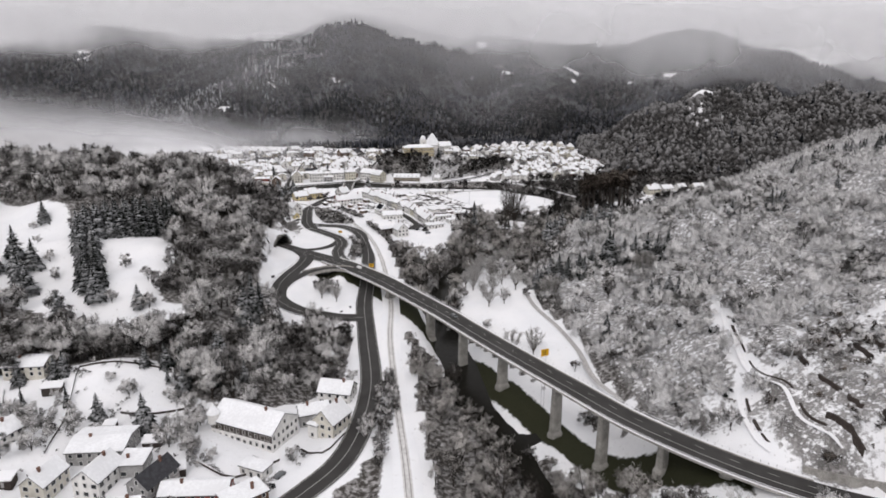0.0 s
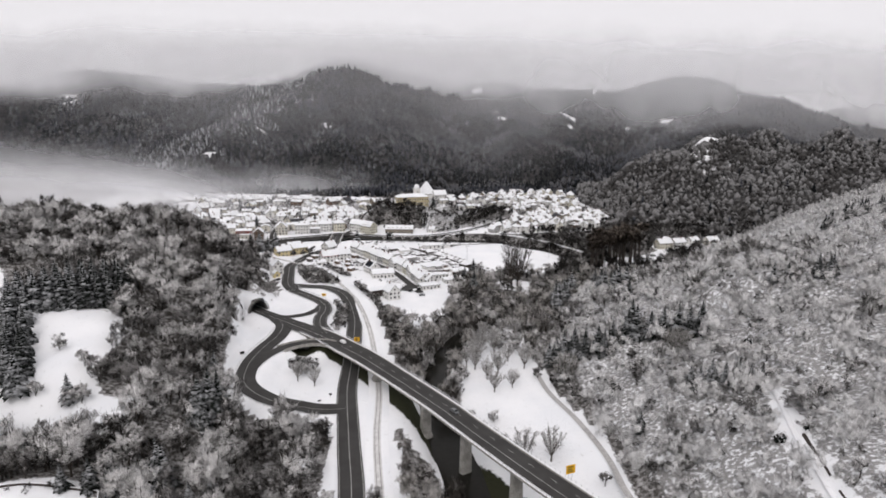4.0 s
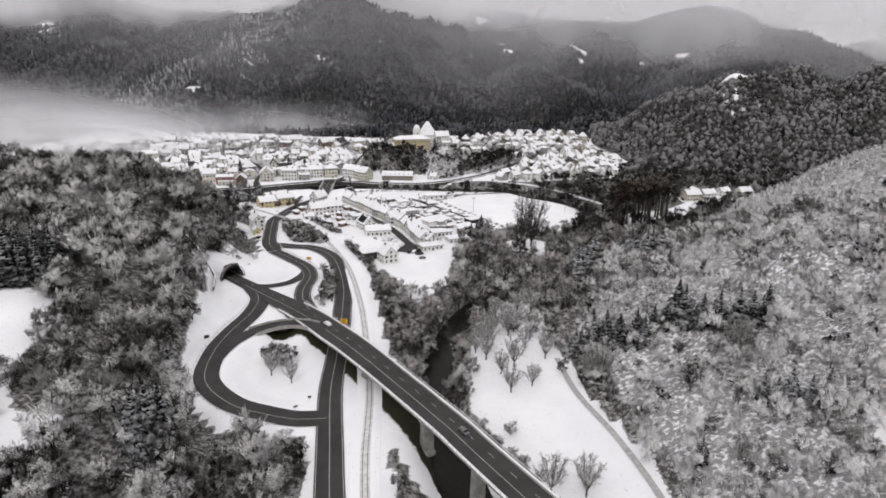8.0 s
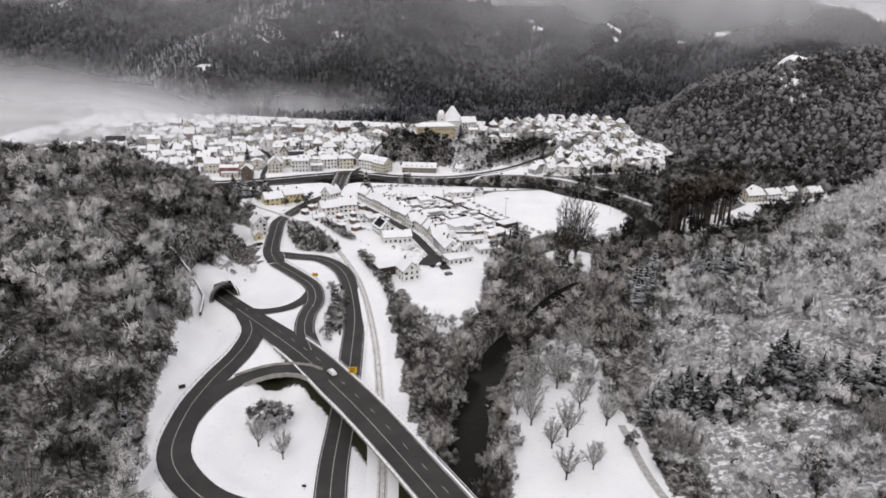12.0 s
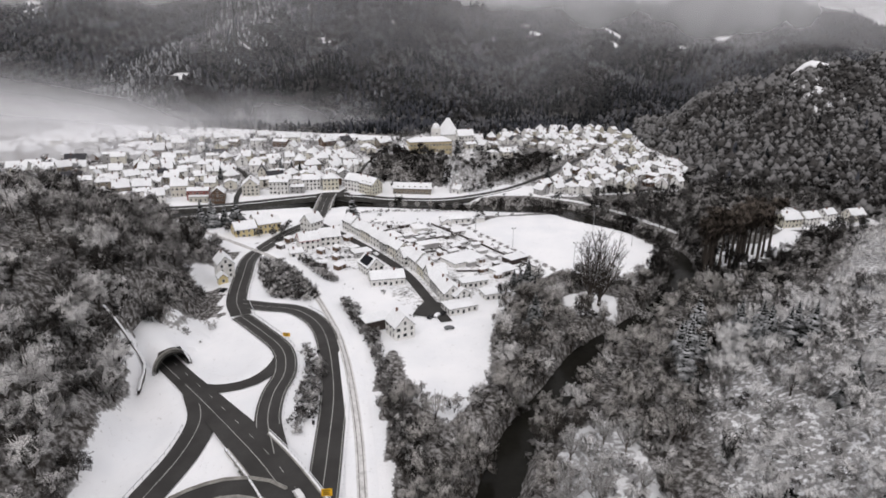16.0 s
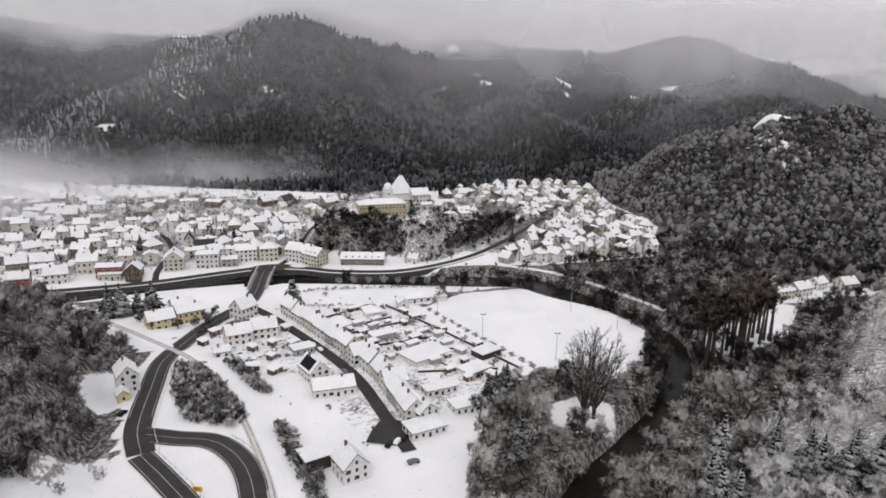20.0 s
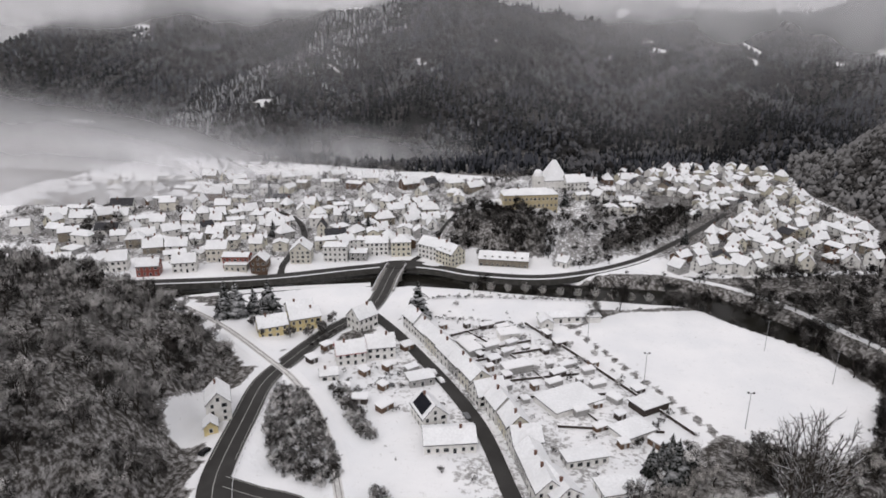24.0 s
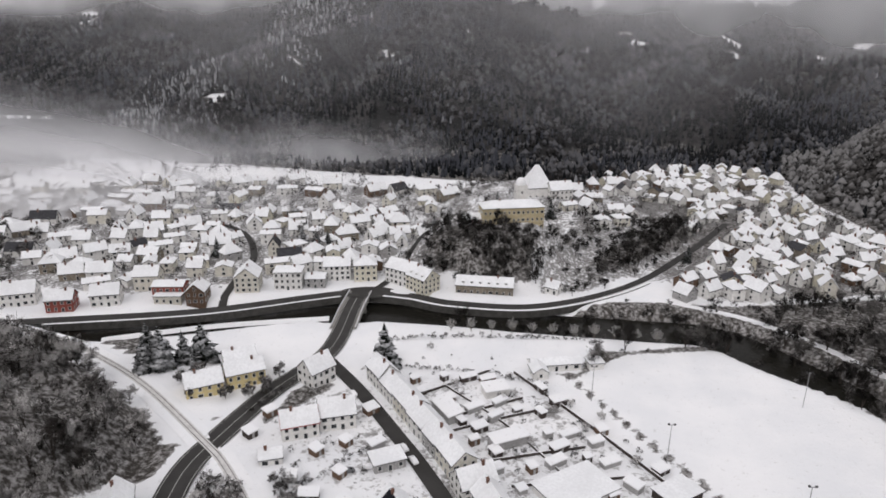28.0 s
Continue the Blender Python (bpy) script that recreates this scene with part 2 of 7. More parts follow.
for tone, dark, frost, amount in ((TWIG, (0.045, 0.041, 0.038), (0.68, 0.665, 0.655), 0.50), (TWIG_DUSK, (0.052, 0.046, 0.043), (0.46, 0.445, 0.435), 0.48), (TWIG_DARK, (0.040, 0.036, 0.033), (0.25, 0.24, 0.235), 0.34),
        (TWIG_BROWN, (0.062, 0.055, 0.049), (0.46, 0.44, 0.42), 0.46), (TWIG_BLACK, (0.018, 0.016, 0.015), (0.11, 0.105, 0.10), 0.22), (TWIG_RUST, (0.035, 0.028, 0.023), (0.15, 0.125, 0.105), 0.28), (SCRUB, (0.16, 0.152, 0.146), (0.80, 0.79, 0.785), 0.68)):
    SHADE_LACE[tone] = twig_material(tone.name + "_crown_shade", dark, frost, amount, 3.2, 0.03, 0.5, 0.525)
ROOF_SNOW = plain("roof_snow", (0.80, 0.81, 0.825), 0.75, 0, 0.12, 0.07)

# ---- the lie of the land ----
def smooth_line(points, step=4.0):
    """A smooth line through points, as an array of points about step apart."""
    p = np.array(points, float)
    p = np.vstack([2 * p[0] - p[1], p, 2 * p[-1] - p[-2]])
    rows = []
    for a, b, c, d in zip(p[:-3], p[1:-2], p[2:-1], p[3:]):
        n = max(2, int(np.linalg.norm(c - b) / step))
        t = (np.arange(n) / n)[:, None]
        rows.append(0.5 * (2 * b + (c - a) * t + (2 * a - 5 * b + 4 * c - d) * t ** 2 + (3 * b - a - 3 * c + d) * t ** 3))
    return np.vstack([*rows, p[-2:-1]])


def near_line(x, y, line):
    """Distance to a line, and its height at the nearest place."""
    best, z = np.full(x.shape, 1e9), np.zeros(x.shape)
    for a, b in zip(line[:-1], line[1:]):
        e = b[:2] - a[:2]
        t = np.clip(((x - a[0]) * e[0] + (y - a[1]) * e[1]) / max(e @ e, 1e-9), 0, 1)
        d = np.hypot(x - a[0] - t * e[0], y - a[1] - t * e[1])
        hit = d < best
        best = np.where(hit, d, best)
        z = np.where(hit, a[2] + t * (b[2] - a[2]), z)
    return best, z


def inside(x, y, ring):
    """How deep a place lies inside a closed outline; 0 outside."""
    r = np.array(ring, float)
    r3 = np.column_stack([r, np.zeros(len(r))])
    odd = np.zeros(x.shape, bool)
    for a, b in zip(r, np.roll(r, -1, 0)):
        cross = ((a[1] > y) != (b[1] > y)) & (x < (b[0] - a[0]) * (y - a[1]) / (b[1] - a[1] + 1e-12) + a[0])
        odd ^= cross
    d, _ = near_line(x, y, np.vstack([r3, r3[:1]]))
    return np.where(odd, d, 0.0)


def ease(v, low, high):
    t = np.clip((v - low) / (high - low), 0, 1)
    return t * t * (3 - 2 * t)


def waves(x, y, size, seed=0):
    """Soft rolling noise between -1 and 1."""
    rng = np.random.RandomState(seed)
    v = np.zeros(np.shape(x))
    for k in range(7):
        a, p, f = rng.uniform(0, 6.28), rng.uniform(0, 6.28), rng.uniform(0.7, 1.9)
        v = v + np.sin((x * np.cos(a) + y * np.sin(a)) * 6.28 * f / size + p)
    return v / 3.5


# centre lines with heights, and widths
BRIDGE_ROAD = smooth_line([(-135, 270, 1.2), (-107, 238, 2), (-92, 221, 2.8), (-77, 203, 4.3), (-54, 174, 7), (-38, 150, 9), (-21.5, 124.5, 10.6), (8, 76, 12.2),
    (18, 58, 12.6), (36, 27, 13), (55.6, -4, 13), (71, -27.7, 13), (90, -49, 13), (107.6, -63.8, 13), (127, -75, 13), (160, -90, 14), (230, -112, 16), (340, -132, 18), (520, -190, 22), (800, -330, 28)])
VALLEY_ROAD = smooth_line([(-700, -420, 3), (-400, -290, 3), (-190, -170, 3), (-85, -105, 3), (-56, -76, 3), (-36.7, -52, 3), (-25, -28, 3), (-21.5, 14, 3), (-27.4, 64, 3), (-33, 108, 3), (-34.6, 140, 3), (-37.5, 183, 3),
    (-41.5, 222, 3), (-51.8, 264, 3.2), (-66, 283.5, 3.4), (-82, 287.5, 3.5), (-96, 291, 3.5)])
TOWN_ROAD = smooth_line([(-90, 278, 3.5), (-97, 295, 3.5), (-103, 328, 3), (-106.5, 352, 2.4), (-103.6, 371, 2.2), (-97, 400, 1.5), (-85, 436, 0.5), (-86, 480, 0.5), (-86, 499, 1)])
SLIP_ROAD = smooth_line([(-47, 163, 7.8), (-53, 180, 6.6), (-58.5, 196, 5.6), (-60.5, 212, 5), (-60, 228, 4.5), (-65, 246, 4), (-77, 262, 3.7), (-90, 277, 3.5)])
TUNNEL_SLIP = smooth_line([(-97, 226, 2.6), (-88, 219, 3), (-79, 218, 3.4), (-70, 222, 3.9), (-65, 231, 4.2), (-64, 240, 4.1)])
LOOP_ROAD = smooth_line([(-88, 216, 3), (-80, 198, 4.3), (-79, 178, 5), (-82.5, 156, 5.4), (-84, 137, 5.2), (-80.5, 115, 4.8), (-67, 99.5, 4.2), (-52, 93, 3.7), (-42, 91, 3.2), (-32, 92, 3)])
INNER_RAMP = smooth_line([(-33, 139, 9.6), (-42, 152, 8.8), (-51, 159.5, 8.2), (-62, 161, 7.2), (-73, 155, 6.2), (-80, 143, 5.5), (-82, 132, 5.2)])
QUAY_ROAD = smooth_line([(-420, 400, 3), (-300, 425, 2), (-225, 447, 1), (-157, 466, 1), (-110, 489, 1), (-86, 499, 1), (-60, 497, 1), (-37, 490, 1), (5, 492, 1), (52, 522, 2), (94, 576, 3), (135, 640, 4)])
VILLAGE_STREET = smooth_line([(-83, 428, 0.4), (-66, 407, 0.6), (-48, 381, 1), (-34, 360, 1), (-20, 335, 1), (-9, 305, 1), (0, 279, 1)])
RAIL_LINE = smooth_line([(15, -420, 3), (3, -150, 3), (-4, -54, 3), (-11, 9, 3), (-16.5, 64, 3), (-18.5, 108, 3), (-23.5, 153, 3), (-31, 202, 3), (-43.2, 254, 3), (-61, 300, 2.8), (-76.5, 331, 2.5), (-95, 355, 2.3),
    (-109, 368, 2.2), (-144, 397, 2.2), (-174, 416, 2.2), (-205, 430, 2.2), (-300, 455, 3), (-420, 470, 4)])
FOOT_PATH = smooth_line([(58, 140, 1.2), (60, 112, 1.2), (67, 82, 1.5), (71, 52, 2), (71, 24, 3), (76, 0, 5)])
RIVER = smooth_line([(-700, 350, -3.6), (-420, 380, -3.6), (-300, 408, -3.6), (-200, 440, -3.6), (-150, 464, -3.6), (-115, 476, -3.6), (-72, 484, -3.6), (0, 480, -3.6), (46, 478, -3.6), (83, 474, -3.6), (108, 445, -4.0), (132, 412, -4.8),
    (140, 378, -5.8), (118, 327, -7.0), (86, 290, -7.0), (60, 264, -7.0), (42, 234, -7.0), (22, 200, -7.0), (10, 160, -7.0), (6, 120, -7.0), (10, 84, -7.0), (17, 52, -7.6), (22, 20, -9.6), (34, -18, -12.8), (48, -60, -13.5), (58, -110, -14), (70, -200, -15), (80, -420, -16)])
FLAT = ((VALLEY_ROAD, 10), (TOWN_ROAD, 9), (TUNNEL_SLIP, 6), (QUAY_ROAD, 8), (VILLAGE_STREET, 7), (RAIL_LINE, 11), (FOOT_PATH, 3))

LEFT_HILL = [(-1500, 540), (-600, 500), (-320, 450), (-210, 428), (-150, 400), (-128, 378), (-124, 345), (-118, 310), (-110, 285), (-104, 258), (-100, 246), (-110, 236), (-112, 215), (-98, 190), (-95, 150), (-93, 118), (-78, 88),
    (-55, 66), (-48, 30), (-48, 10), (-38, -20), (-46, -52), (-100, -95), (-200, -160), (-400, -400), (-1500, -900)]
RIGHT_HILL = [(84, -420), (80, -100), (78, -30), (75, 25), (69, 85), (64, 145), (76, 200), (100, 250), (130, 285), (185, 325), (240, 385), (330, 470), (400, 545), (560, 600), (1600, 700), (1600, -900)]
ROCK_HILL = [(205, 545), (235, 600), (238, 660), (225, 740), (240, 840), (300, 900), (420, 930), (900, 900), (1400, 760), (1400, 520), (700, 560), (450, 575), (300, 545)]
# far hills: crest lines with heights, how steeply they fall, and round far ridges
CRESTS = [smooth_line(p, 60) for p in (
    [(-1300, 1350, 60), (-1150, 1520, 135), (-1000, 1640, 190), (-875, 1700, 210), (-740, 1690, 200), (-600, 1650, 182), (-460, 1600, 172), (-350, 1520, 182), (-270, 1450, 205), (-190, 1400, 219), (-100, 1400, 212), (-10, 1430, 196), (70, 1470, 184), (190, 1500, 187), (300, 1600, 179), (430, 1700, 176), (560, 1760, 180), (690, 1830, 206), (825, 1900, 228), (960, 1920, 205), (1120, 1940, 168), (1300, 1960, 120), (1600, 2000, 60)],
    [(-190, 1400, 212), (-250, 1220, 172), (-320, 1080, 115), (-360, 960, 60), (-350, 850, 12)],
    [(-190, 1400, 212), (-120, 1230, 168), (-60, 1060, 108), (-20, 920, 48), (0, 830, 8)],
    [(190, 1500, 182), (170, 1330, 146), (200, 1140, 96), (235, 980, 52), (250, 870, 14)],
    [(430, 1700, 172), (440, 1500, 140), (480, 1290, 100), (500, 1100, 62)],
    [(825, 1900, 222), (760, 1650, 162), (720, 1400, 116), (700, 1150, 80)],
    [(-875, 1700, 204), (-780, 1490, 138), (-690, 1300, 80), (-600, 1130, 30), (-560, 1040, 6)],
    [(-460, 1600, 166), (-520, 1400, 106), (-500, 1200, 52), (-470, 1060, 12)])]
STEEP = (0.42, 0.46, 0.50, 0.44, 0.42, 0.42, 0.42, 0.44)
FAR_HILLS = ((-2000, 2500, 245, 1100, 700), (-3000, 2300, 230, 1300, 800), (2700, 3300, 190, 1500, 700), (1500, 3500, 150, 1500, 800), (200, 3200, 170, 1800, 700))


def mountain(x, y):
    """Height of the far hills over the valley floor."""
    x, y = np.asarray(x, float), np.asarray(y, float)
    z = np.zeros(np.shape(x))
    far = np.where(y.ravel() > 600)[0]
    if not len(far):
        return z
    fx, fy = x.ravel()[far], y.ravel()[far]
    wx, wy = fx + 26 * waves(fx, fy, 300, 21) + 11 * waves(fx, fy, 120, 22), fy + 26 * waves(fx, fy, 280, 23) + 11 * waves(fx, fy, 110, 24)
    v = np.zeros(len(far))
    for line, fall in zip(CRESTS, STEEP):
        d, h = near_line(wx, wy, line)
        h = h - (10 if line is CRESTS[0] else 34 * ease(h, 60, 170))
        v = v + np.maximum(h - fall * d * (d / (d + 25)) + 5 * waves(fx, fy, 90, 25) * ease(d, 20, 120), 0) ** 7
    for cx, cy, h, rx, ry in FAR_HILLS:
        v = v + (h * (1 - ease(np.hypot((wx - cx) / rx, (wy - cy) / ry), 0.0, 1.05))) ** 7
    out = z.ravel()
    out[far] = v ** (1 / 7)
    return out.reshape(z.shape)


def land(x, y):
    x, y = np.asarray(x, float), np.asarray(y, float)
    z = 1.0 + 0.5 * waves(x, y, 120, 1) + 0.022 * np.clip(y - 500, 0, 330) * ease(x, 120, -60)
    left = inside(x, y, LEFT_HILL)
    z = z + (64 * (1 - np.exp(-left / 42)) - 11 * ease(left, 45, 110)) * (0.05 + 0.95 * ease(y, -40, 215)) * (1 - 0.42 * ease(y, 285, 375)) + np.minimum(left * 0.08, 6) * waves(x, y, 70, 2)
    right = inside(x, y, RIGHT_HILL)
    z = z + (100 + 40 * ease(x, 200, 420)) * (1 - np.exp(-right / 205)) * (1 + 0.35 * ease(y, 60, -60)) + np.minimum(right * 0.06, 6) * waves(x, y, 85, 3)
    rock = inside(x, y, ROCK_HILL)
    z = z + 112 * (1 - np.exp(-(rock / 130) ** 1.3)) + np.minimum(rock * 0.12, 13) * waves(x, y, 90, 4)
    z = z + mountain(x, y)
    knoll = np.hypot((x + 22) / 1.35, y - 550)
    z = z + 20 * ease(knoll, 44, 18)
    z = z + 15 * ease(np.hypot((x + 2), (y - 650) / 1.4), 70, 22)
    z = z + 9 * ease(np.hypot((x - 62) / 1.2, (y - 585) / 1.3), 55, 15)
    return z


def height(x, y):
    """The ground with its cuttings, embankments and river bed."""
    z = land(x, y)
    x, y = np.asarray(x, float), np.asarray(y, float)
    for line, low in ((BRIDGE_ROAD, 1), (LOOP_ROAD, 0), (SLIP_ROAD, 0), (INNER_RAMP, 2)):
        d, h = near_line(x, y, line)
        if low == 1:
            w = ease(d, np.where(y > 226, 9, 17), np.where(y > 226, 6.2, 8.5)) * np.maximum(ease(x, -58, -66), ease(x, 100, 106))
        elif low == 2:
            w = ease(d, 9, 4) * ease(x, -62, -70)
        else:
            w = ease(d, 14, 6.5)
        w = np.where((x < -125) & (y > 230), 0, w)
        z = z + (h - 0.3 - z) * w
    for line, wide in FLAT:
        d, h = near_line(x, y, line)
        z = z + (h - 0.25 - z) * ease(d, wide * 0.5 + 11, wide * 0.5 + 2.5)
    d, _ = near_line(x, y, BRIDGE_ROAD[(BRIDGE_ROAD[:, 0] > 4) & (BRIDGE_ROAD[:, 0] < 66)])
    z = z + (-5.6 - 6 * ease(y, 34, -2) + 0.5 * waves(x, y, 30, 8) - z) * ease(d, 42, 16) * ease(x, -4, 12) * ease(x, 84, 66) * ease(z, 12, 7)
    d, h = near_line(x, y, RIVER)
    d = d / (1 + 0.72 * ease(y, 415, 450))
    z = z + (h - 2.4 - z) * ease(d, 11.5, 4.5) * ease(z, 16, 8)
    d, h = near_line(x, y, BRIDGE_ROAD)
    return z + np.minimum(h - 4 - z, 0) * ease(d, 16, 9) * ease(x, 60, 66) * ease(x, 106, 98)


def h1(x, y):
    return float(height(np.array([x]), np.array([y]))[0])


# ---- building helpers ----
def mesh_of(name, verts, faces, mats=(), index=None, smooth=False):
    """A mesh from arrays; faces all have the same number of corners."""
    verts, faces = np.asarray(verts, np.float32), np.asarray(faces, np.int32)
    me = bpy.data.meshes.new(name)
    n = faces.shape[1]
    me.vertices.add(len(verts)), me.loops.add(faces.size), me.polygons.add(len(faces))
    me.vertices.foreach_set("co", verts.ravel())
    me.loops.foreach_set("vertex_index", faces.ravel())
    me.polygons.foreach_set("loop_start", np.arange(0, faces.size, n, dtype=np.int32))
    for m in mats:
        me.materials.append(m)
    if index is not None:
        me.polygons.foreach_set("material_index", np.asarray(index, np.int32))
    me.polygons.foreach_set("use_smooth", np.full(len(faces), smooth))
    me.update(calc_edges=True)
    return me


def part(name, bm, mat, parent=None, label=""):
    """One mesh object from a bmesh, under a thing or a part."""
    me = bpy.data.meshes.new(name)
    bm.to_mesh(me)
    bm.free()
    me.materials.append(mat)
    return attach(name, me, parent, label)


def attach(name, me, parent=None, label=""):
    ob = new(name, me)
    if parent:
        ob.parent = parent
    return tagged(ob, label)


def box(bm, x0, x1, y0, y1, z0, z1, m=None):
    v = [bm.verts.new((x, y, z)) for z in (z0, z1) for x, y in ((x0, y0), (x1, y0), (x1, y1), (x0, y1))]
    for f in ((3, 2, 1, 0), (4, 5, 6, 7), (0, 1, 5, 4), (1, 2, 6, 5), (2, 3, 7, 6), (3, 0, 4, 7)):
        bm.faces.new([v[i] for i in f])
    if m is not None:
        bmesh.ops.transform(bm, matrix=m, verts=v)
    return v


def tube(bm, a, b, r0, r1, sides=6):
    a, b = Vector(a), Vector(b)
    q = (b - a).to_track_quat("Z", "Y")
    rings = []
    for p, r in ((a, r0), (b, r1)):
        rings.append([bm.verts.new(p + q @ Vector((r * math.cos(6.2832 * i / sides), r * math.sin(6.2832 * i / sides), 0))) for i in range(sides)])
    for i in range(sides):
        j = (i + 1) % sides
        bm.faces.new((rings[0][i], rings[0][j], rings[1][j], rings[1][i]))
    bm.faces.new(rings[1])
    bm.faces.new(rings[0][::-1])


def sides_of(line):
    """The unit vectors to the right of a line."""
    g = np.gradient(line[:, :2], axis=0)
    g /= np.maximum(np.linalg.norm(g, axis=1), 1e-6)[:, None]
    return np.column_stack([g[:, 1], -g[:, 0]])


def ribbon(line, profile, closed=False):
    """Sweeps a profile of (offset to the right, height) along a line: vertices and quads."""
    s = sides_of(line)
    k = len(profile)
    v = np.zeros((len(line), k, 3))
    for i, (off, up) in enumerate(profile):
        o = np.asarray(off, float)
        v[:, i, :2] = line[:, :2] + s * (o[:, None] if o.ndim else o)
        v[:, i, 2] = line[:, 2] + up
    f = []
    for i in range(k if closed else k - 1):
        j = (i + 1) % k
        a = np.arange(len(line) - 1) * k
        f.append(np.column_stack([a + i, a + k + i, a + k + j, a + j]))
    return v.reshape(-1, 3), np.vstack(f)


def strip(name, line, profile, mat, parent=None, label="", closed=False, smooth=False):
    v, f = ribbon(line, profile, closed)
    return attach(name, mesh_of(name, v, f, (mat,), smooth=smooth), parent, label)


def dashes(name, line, offset, width, dash, gap, lift, parent):
    """Painted dashes along a line, one mesh."""
    s = sides_of(line)
    run = np.concatenate([[0], np.cumsum(np.linalg.norm(np.diff(line[:, :2], axis=0), axis=1))])
    vs, fs, t = [], [], 0.0
    while t + dash < run[-1]:
        q = np.array([[np.interp(u, run, c) for c in (line[:, 0], line[:, 1], line[:, 2], s[:, 0], s[:, 1])] for u in (t, t + dash)])
        b = len(vs)
        for r in q:
            for o in (offset - width / 2, offset + width / 2):
                vs.append((r[0] + r[3] * o, r[1] + r[4] * o, r[2] + lift))
        fs.append((b, b + 2, b + 3, b + 1))
        t += dash + gap
    return attach(name, mesh_of(name, vs, fs, (PAINT,)), parent, "white painted lane dashes")


# ---- ground ----
def grown(a, b, first, rate):
    out, s = [a], first
    while abs(out[-1] - b) > s:
        out.append(out[-1] + math.copysign(s, b - a))
        s *= rate
    return out[1:] + [b]


xs = np.array(grown(-330, -4500, 8, 1.05)[::-1] + list(np.arange(-330, 401, 3.5)) + grown(400, 4500, 7, 1.05))
ys = np.array(grown(-260, -2600, 10, 1.2)[::-1] + list(np.arange(-260, 621, 3.5)) + list(np.arange(626, 1260, 9)) + list(np.arange(1260, 2000, 20)) + grown(2000, 4500, 40, 1.2))
GX, GY = np.meshgrid(xs, ys)
GZ = height(GX, GY)
for line, reach in ((BRIDGE_ROAD, 9.5), (VALLEY_ROAD, 7.5), (TOWN_ROAD, 7.5), (SLIP_ROAD, 7), (TUNNEL_SLIP, 5.5), (LOOP_ROAD, 7.5), (INNER_RAMP, 6), (QUAY_ROAD, 6.5), (VILLAGE_STREET, 5.5)):
    d, h = near_line(GX, GY, line)
    GZ = np.where((d < reach) & ((GX > -112) | (GY < 232) | (line is not BRIDGE_ROAD)), np.minimum(GZ, h - 0.3), GZ)


def z_at(x, y):
    """The height of the ground's mesh."""
    x, y = np.asarray(x, float), np.asarray(y, float)
    i = np.clip(np.searchsorted(xs, x) - 1, 0, len(xs) - 2)
    j = np.clip(np.searchsorted(ys, y) - 1, 0, len(ys) - 2)
    u, v = (x - xs[i]) / (xs[i + 1] - xs[i]), (y - ys[j]) / (ys[j + 1] - ys[j])
    return (GZ[j, i] * (1 - u) + GZ[j, i + 1] * u) * (1 - v) + (GZ[j + 1, i] * (1 - u) + GZ[j + 1, i + 1] * u) * v


# open ground: lawns, meadows, gardens, the pitch and the town
INTERCHANGE = [(-104, 248), (-98, 285), (-108, 330), (-112, 350), (-60, 440), (12, 428), (62, 342), (36, 310), (20, 262), (18, 228), (0, 196), (-14, 212), (-22, 250), (-30, 190), (-24, 110), (-48, 84), (-76, 90), (-94, 112), (-104, 160), (-110, 195), (-116, 222), (-114, 240)]
HOUSE_CLEARING = [(-132, 318), (-128, 345), (-112, 352), (-102, 330), (-108, 308), (-120, 306)]
PITCH = [(12, 424), (36, 448), (80, 458), (102, 446), (122, 408), (130, 380), (112, 345), (92, 326), (60, 342)]
TOWN_BANK = [(-170, 436), (-90, 476), (30, 460), (20, 425), (-80, 420), (-100, 372), (-135, 395)]
RIVER_MEADOW = [(17, 104), (17, 124), (19, 148), (26, 174), (38, 200), (54, 206), (62, 190), (62, 160), (64, 128), (67, 100), (70, 60), (68, 10), (60, 0), (34, 72), (24, 90)]
UPPER_MEADOW = [(-272, 178), (-208, 158), (-186, 122), (-148, 136), (-130, 121), (-131, 86), (-122, 72), (-105, 70), (-100, 46), (-114, 43), (-140, 47), (-164, 48), (-204, 70), (-244, 112)]
HAMLET = [(-178, 8), (-140, 20), (-106, 26), (-96, 14), (-84, 5), (-62, 0), (-48, 10), (-36, 24), (-36, 66), (-28, 66), (-20, 10), (-30, -60), (-90, -110), (-170, -120), (-170, -20)]
TERRACES = [(112, -66), (100, -34), (95, -6), (103, -12), (113, -24), (118, -14), (124, -16), (131, -6), (140, 2), (154, 5), (180, 0), (205, -40), (190, -90)]
SLOPE_TRACK = smooth_line([(134, 56, 0), (130, 42, 0), (124, 22, 0), (120.6, 7, 0), (117, -10, 0), (117.6, -19, 0), (121, -29, 0), (119, -42, 0), (120, -50, 0), (124, -58, 0)], 2)
LOWER_TRACK = smooth_line([(116, -17, 0), (111, -20.6, 0), (108, -29, 0), (106, -43, 0), (108, -49, 0)], 2)
TOWN_FLAT = [(-330, 455), (-205, 440), (-120, 478), (60, 500), (100, 500), (190, 520), (235, 620), (225, 740), (238, 800), (200, 840), (130, 810), (40, 740), (-90, 745), (-230, 770), (-420, 790), (-460, 600)]
EAST_HAMLET = [(218, 418), (262, 428), (304, 436), (300, 462), (250, 464), (220, 446)]
POPLAR_MEADOW = [(140, 346), (175, 356), (206, 378), (236, 418), (224, 428), (192, 396), (168, 394), (150, 372)]
